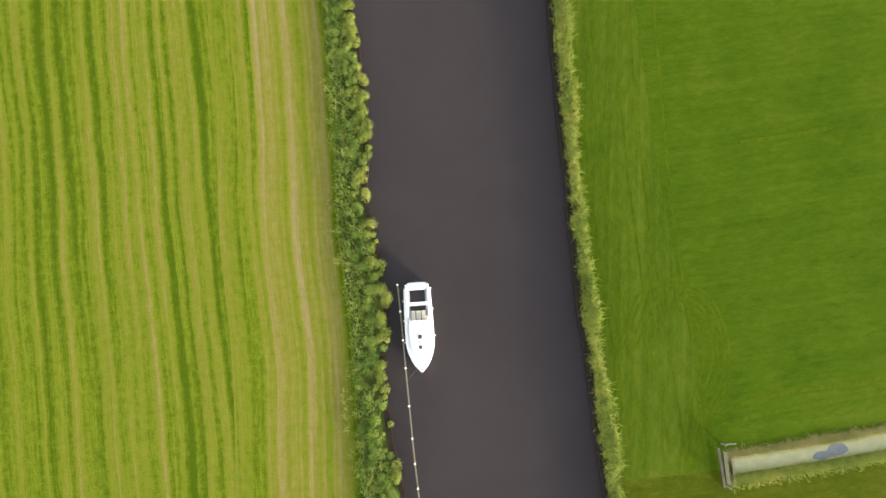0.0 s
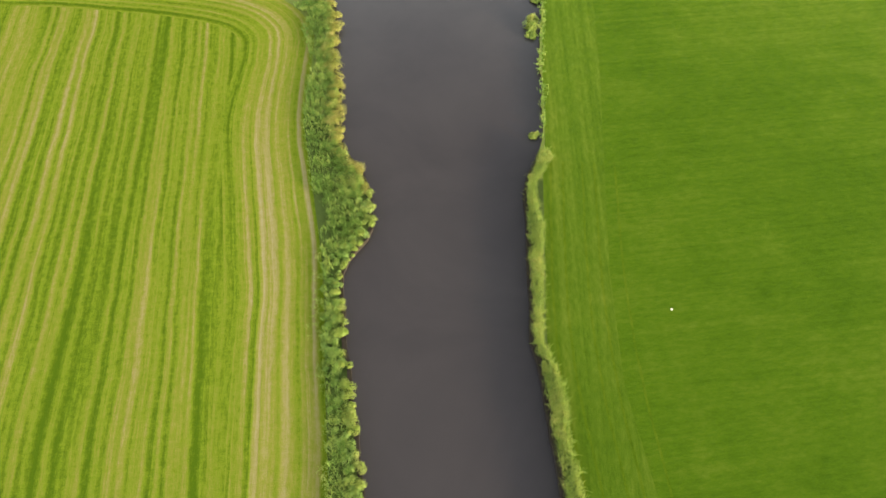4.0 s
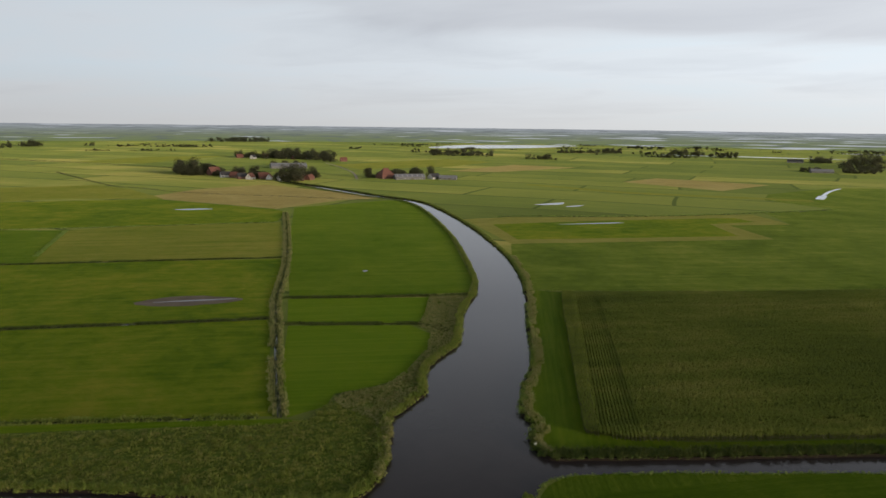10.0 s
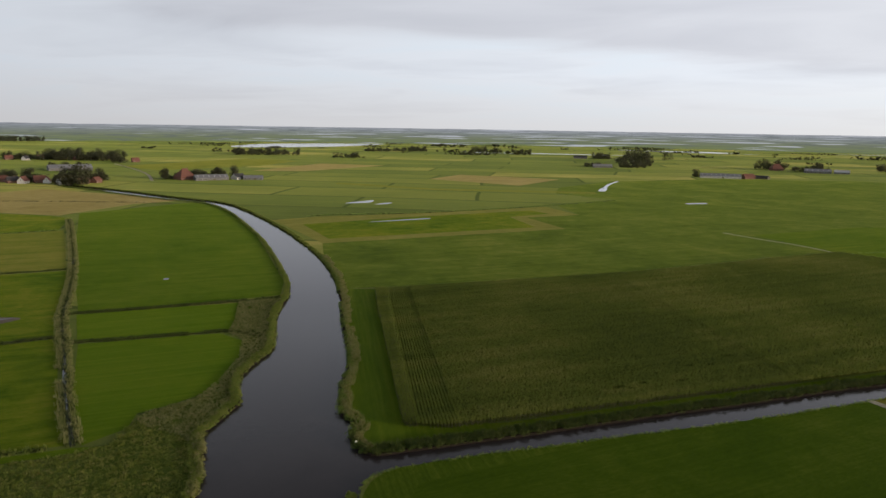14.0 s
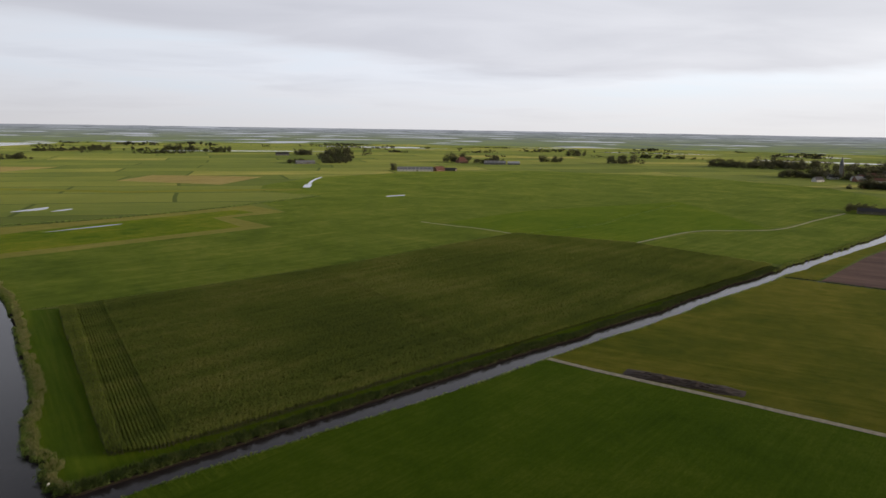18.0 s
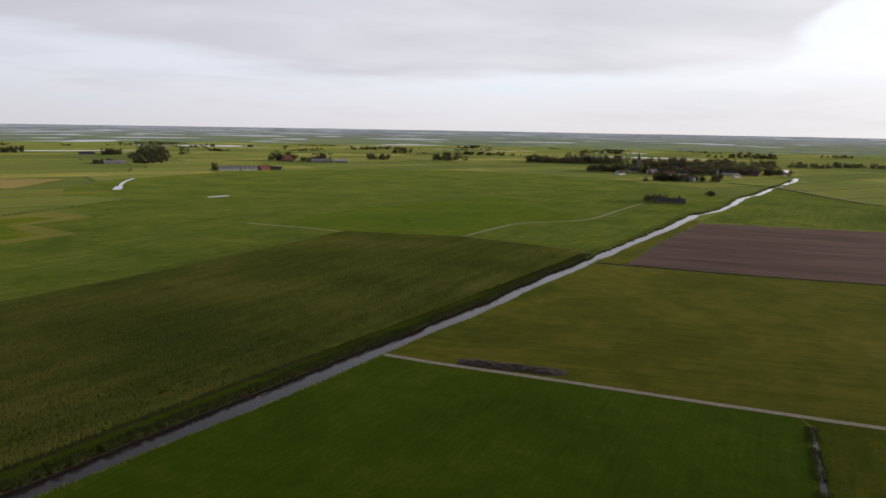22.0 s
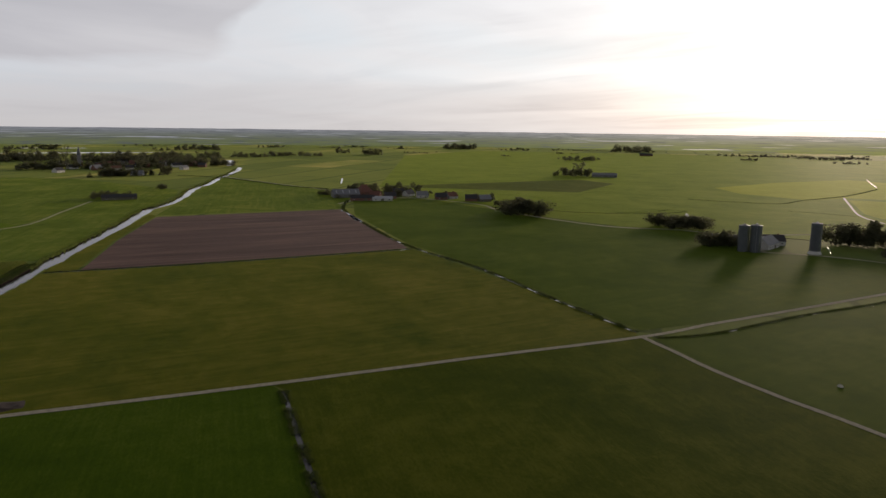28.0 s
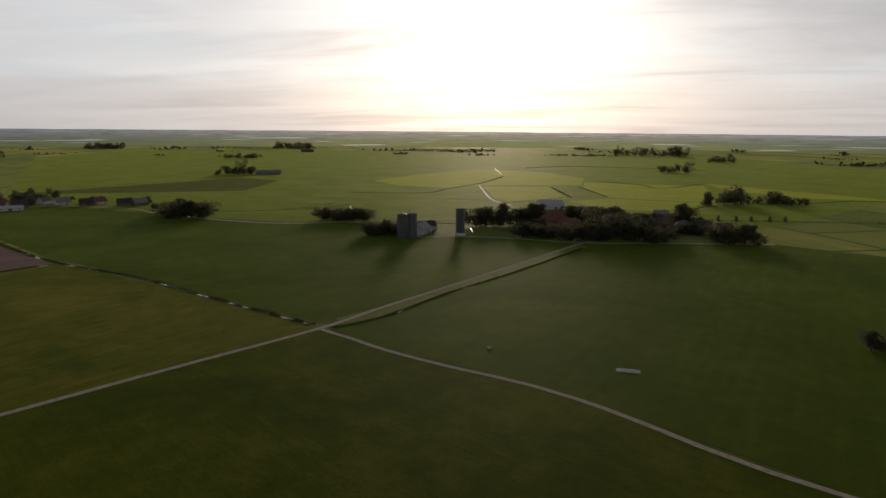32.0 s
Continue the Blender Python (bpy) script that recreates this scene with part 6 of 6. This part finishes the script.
def silo(x, y, r, h, label, base=False, pipe=False):
    """A sealed tower silo of bolted steel rings with a cone roof."""
    s = root("silo", x, y, 0, facing(x, y))
    rings, v, f = int(h / 1.4), [], []
    for k in range(2 * rings):
        z, wide = h * ((k + 1) // 2) / rings, r + 0.04 * (k % 2 == 0) - 0.01
        v += [(wide * math.cos(a), wide * math.sin(a), z + 0.02 * (k % 2 == 0)) for a in np.linspace(0, 2 * math.pi, 32, endpoint=False)]
    for k in range(2 * rings - 1):
        f += [(32 * k + i, 32 * k + (i + 1) % 32, 32 * k + 32 + (i + 1) % 32, 32 * k + 32 + i) for i in range(32)]
    part("shell", mesh_of("shell", v, f), M["silo"], s)
    bm = bmesh.new()
    bmesh.ops.create_cone(bm, cap_ends=True, segments=32, radius1=r + 0.12, radius2=0.5, depth=r * 0.22, matrix=Matrix.Translation((0, 0, h + r * 0.11)))
    lid = part("roof", bm, M["grey_roof"] if base else M["silo"], s)
    part("vent", rod((0, 0, h + r * 0.2), (0, 0, h + r * 0.2 + 0.5), 0.4), M["pale_roof"], lid)
    if base:
        bm = bmesh.new()
        bmesh.ops.create_cone(bm, cap_ends=True, segments=32, radius1=r + 1.0, radius2=r + 0.05, depth=2.0, matrix=Matrix.Translation((0, 0, 1.0)))
        part("base", bm, M["white_wall"], s, "pale concrete foot")
    if pipe:
        part("pipe", rod((0.3, -r - 0.25, 0), (0.3, -r - 0.25, h + 0.3), 0.14), M["grey_roof"], s, "pale filling pipe")
    part("ladder", rod((r * 0.7, -r * 0.75, 0), (r * 0.7, -r * 0.75, h), 0.16), M["steel"], s)
    return tagged(s, label, "silo", "farm silos")


silo(428, -273.5, 3.6, 17.6, "dark grey-green steel tower silo", pipe=False)
silo(424, -279.8, 3.6, 18.2, "dark grey-green steel tower silo with a pale pipe", pipe=True)
silo(414, -317, 3.4, 20.5, "tall dark steel silo on a pale concrete foot", base=True)
building(440, -298, facing(440, -298, 70), 20, 12, 3.5, 8, "grey_roof", "white_wall", "white-walled farm building beside the silos", "barn", 0, False, 4, "farm silos")
building(452, -312, facing(452, -312, 20), 14, 10, 3.4, 7, "dark_roof", "white_wall", "small dark-roofed farmhouse beside the silos", "house", 0, True, 3, "farm silos")
building(455, -278, facing(455, -278, 0), 24, 12, 3.4, 7, "grey_roof", "grey_wall", GREY, "barn", 0, False, 4, "farm silos")


# hedges, woods and farm clumps far across the polder
def far_woods(seed, lo, hi, count, near, far, label):
    r = np.random.default_rng(seed)
    lobes = []
    for _ in range(count):
        a, d = radians(r.uniform(lo, hi)), near + (far - near) * r.uniform(0, 1) ** 0.8
        c, u = np.array([d * math.sin(a), d * math.cos(a)]), np.array([math.cos(a), -math.sin(a)])
        long, h = r.uniform(8, 55) * (1 + (r.random() < 0.3)), r.uniform(5, 12)
        for _ in range(int(long / 1.5)):
            p = c + u * long * max(-1.6, min(1.6, r.normal(0, 0.6))) + np.array([math.sin(a), math.cos(a)]) * r.normal(0, 9)
            hh = h * r.choice((0.4, 0.55, 0.8, 1.2)) * r.uniform(0.85, 1.15)
            for _ in range(3):
                lobes.append((p[0] + r.normal(0, hh * 0.2), p[1] + r.normal(0, hh * 0.2), hh * r.uniform(0.2, 0.75), hh * r.uniform(0.18, 0.30)))
    v, f = leaf_cloud(lobes, len(lobes) * 22, 1.0)
    v[:, 2] = np.maximum(v[:, 2], 0.1)
    tagged(new("woodland", mesh_of("woodland", v, f, [M["leaf"]])), label, "woodland", kind="stuff")


far_woods(31, -36, 30, 34, 1900, 2850, "hedges and woods far across the polder")
far_woods(32, 30, 95, 38, 1900, 2850, "hedges and woods far across the lakes")
far_woods(33, 95, 168, 30, 1800, 2850, "hedges and farm clumps far towards the sunset")


# ---- boat, mooring beam and small things on the river ----
def loft(sections, closed_ends=True):
    """A skin over rings of equal length."""
    bm = bmesh.new()
    rings = [[bm.verts.new(p) for p in s] for s in sections]
    n = len(rings[0])
    for a, b in zip(rings, rings[1:]):
        for i in range(n):
            j = (i + 1) % n
            bm.faces.new((a[i], a[j], b[j], b[i]))
    if closed_ends:
        bm.faces.new(list(reversed(rings[0])))
        bm.faces.new(rings[-1])
    bmesh.ops.remove_doubles(bm, verts=bm.verts, dist=1e-4)
    bmesh.ops.recalc_face_normals(bm, faces=bm.faces)
    for f in bm.faces:
        f.smooth = True
    return bm


def half_beam(s):
    """Half the beam at s from stern (0) to bow (1)."""
    if s < 0.06:
        return 1.674 * (1 - 0.34 * (1 - s / 0.06) ** 2)
    return 1.66 + 0.16 * math.sin(min(1, s / 0.6) * math.pi / 2) if s < 0.6 else 1.82 * (1 - ((s - 0.6) / 0.4) ** 2.1) ** 0.8 + 0.02




def outline(shrink, z, lo=0.0, hi=1.0, n=15, length=10.5):
    """A closed deck-plan ring, bow towards -y."""
    right = []
    for k in range(n):
        s = lo + (hi - lo) * k / (n - 1)
        w = max(0.02, half_beam(s) - shrink)
        right.append((w, length * (0.5 - s), z))
    return right + [(-x, y, q) for x, y, q in reversed(right)]


def motor_boat(x, y, turn):
    b = root("motor_boat", x, y, WATER, turn)
    b.matrix_basis = b.matrix_basis @ Matrix.Diagonal((0.9, 0.975, 1, 1))
    part("hull", loft([outline(0.75, -0.35, 0.02, 0.90), outline(0.22, 0.1, 0.01, 0.965), outline(0.06, 0.55, 0, 0.99), outline(0.0, 1.0), outline(0.05, 1.08, 0.004, 0.995)]), M["gel"], b, "white glossy hull")
    part("rubbing_strake", loft([outline(-0.03, 0.80, 0, 1.0), outline(-0.03, 0.90, 0, 1.0)]), M["rubber"], b, "grey rubbing strake")
    part("deck", loft([outline(0.12, 1.05, 0.01, 0.985), outline(0.14, 1.14, 0.012, 0.98)]), M["gel"], b)
    part("foredeck", loft([outline(0.45, 1.12, 0.435, 0.90), outline(0.55, 1.36, 0.45, 0.87), outline(0.85, 1.46, 0.475, 0.80)]), M["gel"], b, "domed white foredeck")
    for px, py, w in ((0.02, -1.1, 0.46), (0.02, -2.3, 0.38), (0.0, -1.7, 0.2)):
        h = part("hatch", box((w + 0.1, w + 0.1 if w > 0.3 else 0.12, 0.08), (px, py, 1.48), 0, 0.02), M["paint"], b)
        part("pane", box((w, w if w > 0.3 else 0.08, 0.03), (px, py, 1.525)), M["acrylic"], h)
    for side in (-1, 1):
        part("coaming", box((0.34, 4.0, 0.42), (side * 1.36, 3.05, 1.30), 0, 0.12), M["gel"], b)
        part("side_deck", box((0.30, 3.4, 0.05), (side * 1.55, -0.6, 1.16), 0, 0.02), M["gel"], b)
    part("stern_locker", box((2.5, 0.75, 0.5), (0, 4.72, 1.22), 0, 0.2), M["gel"], b)
    part("cockpit_cover", box((1.95, 1.4, 0.10), (0.02, 3.62, 1.22), 0, 0.05), M["dark"], b, "black aft cockpit cover")
    part("radar_arch", box((2.9, 0.42, 0.16), (0, 2.72, 1.86), 0, 0.07), M["gel"], b, "white arch over the cockpit")
    for side in (-1, 1):
        part("arch_leg", box((0.14, 0.5, 0.9), (side * 1.38, 2.74, 1.45), 0, 0.05), M["gel"], b)
    # black slab on the uncut deck stands in for the cockpit's shade
    part("cockpit_floor", box((2.0, 1.9, 0.08), (0, 1.62, 1.16), 0, 0.02), M["dark"], b, "cockpit floor with its shade put in as black")
    for px, wide in ((-0.64, 0.56), (0.02, 0.6), (0.68, 0.56)):
        s = part("helm_seat", box((wide, 1.05, 0.16), (px, 1.26, 1.30), 0, 0.06), M["seat"], b, "cream cushioned seat")
        part("backrest", box((wide, 0.14, 0.3), (px, 1.86, 1.42), 0, 0.05), M["seat"], s)
    part("windscreen", loft([[(-1.35, 0.60, 1.2), (1.35, 0.60, 1.2), (1.35, 0.52, 1.2), (-1.35, 0.52, 1.2)], [(-1.2, 0.78, 1.72), (1.2, 0.78, 1.72), (1.2, 0.72, 1.72), (-1.2, 0.72, 1.72)]]), M["gel"], b, "raked white windscreen frame")
    part("console", box((2.3, 0.5, 0.4), (0, 0.40, 1.28), 0, 0.1), M["gel"], b)
    part("bathing_platform", box((1.5, 0.25, 0.09), (0, 5.22, 0.35), 0, 0.04), M["rubber"], b)
    drive = part("outboard_drive", box((0.26, 0.3, 0.5), (-0.1, 5.5, 0.55), 0, 0.08), M["dark"], b)
    part("mast", rod((-0.2, 5.2, 1.4), (-0.2, 5.2, 2.9), 0.03), M["steel"], drive)
    part("anchor", box((0.16, 0.6, 0.12), (0, -5.0, 1.2), 0, 0.03), M["steel"], b)
    for side in (-1, 1):
        last = None
        for s in (0.46, 0.58, 0.70, 0.82, 0.92, 0.975):
            p = (side * max(0.05, half_beam(s) - 0.12), 10.5 * (0.5 - s), 1.12)
            q = (p[0], p[1], 1.68)
            part("stanchion", rod(p, q, 0.018, sides=6), M["steel"], b)
            if last:
                part("rail", rod(last, q, 0.016, sides=6), M["steel"], b)
            last = q
    for s, side in ((0.2, -1), (0.42, -1), (0.66, -1), (0.07, 1), (0.3, 1), (0.6, 1)):
        py, px = 10.5 * (0.5 - s), side * (half_beam(s) + 0.10)
        f = part("fender", rod((px, py, 0.15), (px, py, 0.75), 0.10, 0.10, 10), M["gel"], b)
        part("line", rod((px, py, 0.75), (px - side * 0.15, py, 1.1), 0.012, sides=5), M["dark"], f)
    part("deck_box", box((0.34, 0.3, 0.2), (1.12, -1.05, 1.3), 0, 0.05), M["rubber"], b, "grey deck box")
    part("cleat", box((0.07, 0.22, 0.06), (1.5, 4.6, 1.5), 0, 0.02), M["steel"], b)
    part("cleat", box((0.07, 0.22, 0.06), (-1.5, 4.6, 1.5), 0, 0.02), M["steel"], b)
    return tagged(b, "white open motor boat moored beside a narrow beam", "boat")


motor_boat(-1.02, 0.38, 4.0)


def mooring_beam():
    """A narrow beam on posts along the bank, to which boats are tied."""
    m = root("mooring_beam", -1.9, -10, 0)
    line = [(-3.55, 5.2), (-3.0, 0.4), (-2.55, -4.2), (-1.9, -10.4), (-1.45, -14.7), (-0.9, -19.0), (-0.2, -26)]
    way = spline(line, 2.15)
    off = np.array((-1.9, -10))
    for a, b in zip(way, way[1:]):
        a2, b2 = a - off, b - off
        part("beam", box((0.16, float(np.linalg.norm(b2 - a2)) - 0.02, 0.14), (*((a2 + b2) / 2), 0.22), math.degrees(math.atan2(b2[1] - a2[1], b2[0] - a2[0])) - 90, 0.02), M["timber"], m)
    for p in way[::2]:
        q = p - off
        post = part("post", rod((q[0], q[1] , -1.4), (q[0], q[1], 0.62), 0.11, 0.10, 8), M["timber"], m)
        part("cap", rod((q[0], q[1], 0.62), (q[0], q[1], 0.69), 0.12, 0.09, 10), M["paint"], post, "white post cap")
    return tagged(m, "narrow timber mooring beam on white-capped posts", "mooring")


mooring_beam()


def cable(name, a, b, sag, r, mat, label):
    line = [(Vector(a).lerp(Vector(b), t) - Vector((0, 0, sag * 4 * t * (1 - t)))) for t in np.linspace(0, 1, 9)]
    bm = bmesh.new()
    for p, q in zip(line, line[1:]):
        tube(bm, p, q, r, sides=6)
    me = bpy.data.meshes.new(name)
    bm.to_mesh(me)
    bm.free()
    me.materials.append(M[mat])
    return tagged(new(name, me), label, "rope")


cable("mooring_rope", (-2.55, 5.0, 1.25), (-3.45, 4.6, 0.6), 0.15, 0.025, "dark", "dark mooring rope from the stern cleat")
cable("mooring_rope", (-1.2, -4.1, 1.2), (-2.4, -5.8, 0.6), 0.2, 0.025, "dark", "dark mooring rope from the bow")

# duckweed ditch with its dam and timbers
poly = ribbon(spline([(34.3, -15.25), (41, -14.3), (48, -13.25), (56, -12)], 0.7), 1.85)
sheet("duckweed_cover", wobble(poly, 0.14, 0.8), -0.20, "duckweed", "pale green duckweed covering the ditch", "duckweed", cut=False)
sheet("water_film", wobble(spline([(43.7, -14.35), (44.6, -14.6), (46.2, -14.15), (47.3, -13.95), (47.9, -13.3), (47.2, -12.75), (46.0, -12.8), (45.4, -13.5), (44.2, -13.7)], 0.4, True), 0.12, 0.6), -0.194, "scum", "open blue-grey patch of water in the duckweed", "water", cut=False)
line = spline([(34.2, -15.3), (41, -14.3), (48, -13.2), (56, -12)], 0.5)
for side, mat, h, wide in ((1, "reed_pale", 0.2, 0.22), (-1, "reed", 0.35, 0.4)):
    k = rng.integers(0, len(line) - 1, 2200)
    q = line[k] + sides_of(line)[k] * (side * (1.1 + np.abs(rng.normal(0, wide, 2200))))[:, None] + rng.normal(0, 0.15, (2200, 2))
    q = q[~in_any(CUTS[1:3], q)]
    blades("ditch_reeds", q, heights(len(q), h), 10, 0.045, 1.2, mat, "dry yellow grass along the ditch edge" if side > 0 else "rough grass along the ditch edge", 0.2)


def dam_gate():
    g = root("field_gate", 33.4, -15, 0, 4)
    for y in (-2.4, 2.3):
        part("post", box((0.2, 0.2, 1.5), (0, y, 0.6), 0, 0.03), M["timber"], g)
    part("brace_post", box((1.3, 0.16, 0.16), (0.6, 2.35, 1.0), 0, 0.03), M["timber"], g)
    for z in (0.35, 0.62, 0.89, 1.16):
        part("rail", box((0.07, 3.6, 0.13), (0.02, -0.25, z), 0, 0.02), M["timber"], g)
    part("plank", box((0.3, 4.4, 0.08), (-0.35, -0.3, 0.20), 3, 0.02), M["timber"], g)
    part("plank", box((0.22, 3.2, 0.08), (0.95, -0.9, 0.20), -2, 0.02), M["timber"], g)
    return tagged(g, "weathered grey timber field gate on a dam", "gate")


dam_gate()


# wheel marks in the lush meadow
mark_count = 0


def wheel_mark(path, width, closed=False):
    global mark_count
    mark_count += 1
    line = wobble(spline(path, 1.2, closed), 0.10, 4.0, 11)
    if closed:
        line = np.concatenate([line, line[:1]])
    poly = ribbon(line, width)
    n = len(line)
    v = np.column_stack([poly, np.full(len(poly), 0.0205 + 0.0004 * mark_count)])
    f = [(i, i + 1, 2 * n - 2 - i, 2 * n - 1 - i) for i in range(n - 1)]
    tagged(new("wheel_mark", mesh_of("wheel_mark", v, f, [M["marks"]])), "flattened paler grass where a tractor turned", "wheel mark", kind="structure")


for r in (0.0, 0.9, 2.2, 3.1, 4.6):
    k = 1 - r / 9.5
    wheel_mark([(28.2 - 6.4 * k + 0.2, -1.5), (29 - 4.6 * k, -1.5 + 5.6 * k), (28.4, -1.2 + 7.2 * k), (28.6 + 4.2 * k, -1.5 + 5.2 * k), (28.6 + 6.0 * k, -1.6), (28.8 + 5.2 * k, -1.5 - 5.0 * k), (31.2 - r * 0.4, -11 + r * 0.3), (30.2 - r * 0.4, -15.6)], 0.36)
wheel_mark([(33.0, -9.2), (37.4, -7.9), (42.1, -6.9), (52.7, -5.4), (70, -3)], 0.45)
wheel_mark([(33.4, -10.6), (42.0, -8.7), (52.6, -7.0), (70, -4.6)], 0.45)
wheel_mark([(37.2, 22.3), (43, 23.2), (49.8, 24.6)], 0.5)
for off in (0.0, 1.8, 4.6, 6.4, 9.4):
    wheel_mark([(22.6 + off, -13), (20.6 + off, 3), (19.2 + off, 15), (18.0 + off * 1.05, 29), (17.1 + off * 1.1, 41), (17.6 + off * 1.1, 56), (20 + off * 1.1, 80)], 0.32)


# spoil heap beside the lane
def heap(x, y, turn, length, width, height, mat, label):
    n, m = 40, 14
    v, f = [], []
    for i in range(n):
        for j in range(m):
            a, b = i / (n - 1) * 2 - 1, j / (m - 1) * 2 - 1
            e = max(0, 1 - a ** 4) * max(0, 1 - b ** 2)
            rough = 0.55 + 0.9 * (noise.noise(Vector((a * 7, b * 3, 4))) * 0.5 + noise.noise(Vector((a * 19, b * 8, 1))) * 0.3)
            v.append((a * length / 2, b * width / 2 * (1 + 0.3 * noise.noise(Vector((a * 4, 0, 6)))), e * height * max(0.1, rough) - 0.02))
    for i in range(n - 1):
        for j in range(m - 1):
            k = i * m + j
            f.append((k, k + m, k + m + 1, k + 1))
    ob = new("spoil_mound", mesh_of("spoil_mound", v, f, [M[mat]]))
    ob.matrix_basis = pose(x, y, 0.06, 0, 0, turn)
    return tagged(ob, label, "mound")


heap(199.5, 107, -72, 38, 8, 1.3, "mud", "low dark heap of dredged mud beside the lane")
heap(143.6, -181.8, 37, 8.2, 3.6, 0.9, "straw_heap", "long pale heap of straw in the pasture")


heap(466, -383, 40, 6.5, 4.5, 2.0, "paint", "low silage stack under white plastic sheet")
heap(189, -159, 10, 1.9, 1.5, 1.1, "straw_heap", "single pale bale of straw in the pasture")


def bank_board(x, y):
    s = root("bank_sign", x, y, 0, 20)
    part("post", rod((0, 0, -0.8), (0, 0, 1.2), 0.06), M["timber"], s)
    part("board", box((0.7, 0.06, 0.5), (0, -0.08, 1.1), 0, 0.02), M["paint"], s, "blank white board")
    return tagged(s, "small white board on a post at the canal mouth", "sign")


bank_board(29.6, 162.5)


def field_stone(x, y):
    bm = bmesh.new()
    bmesh.ops.create_icosphere(bm, subdivisions=3, radius=0.17)
    for v in bm.verts:
        v.co *= 1 + 0.35 * noise.noise(v.co * 5)
        v.co.z = max(-0.05, v.co.z * 0.6)
    me = bpy.data.meshes.new("field_stone")
    bm.to_mesh(me)
    bm.free()
    me.materials.append(M["track"])
    ob = new("field_stone", me)
    ob.matrix_basis = pose(x, y, 0.06)
    return tagged(ob, "small pale stone lying in the meadow", "stone")


field_stone(33.5, 51.5)
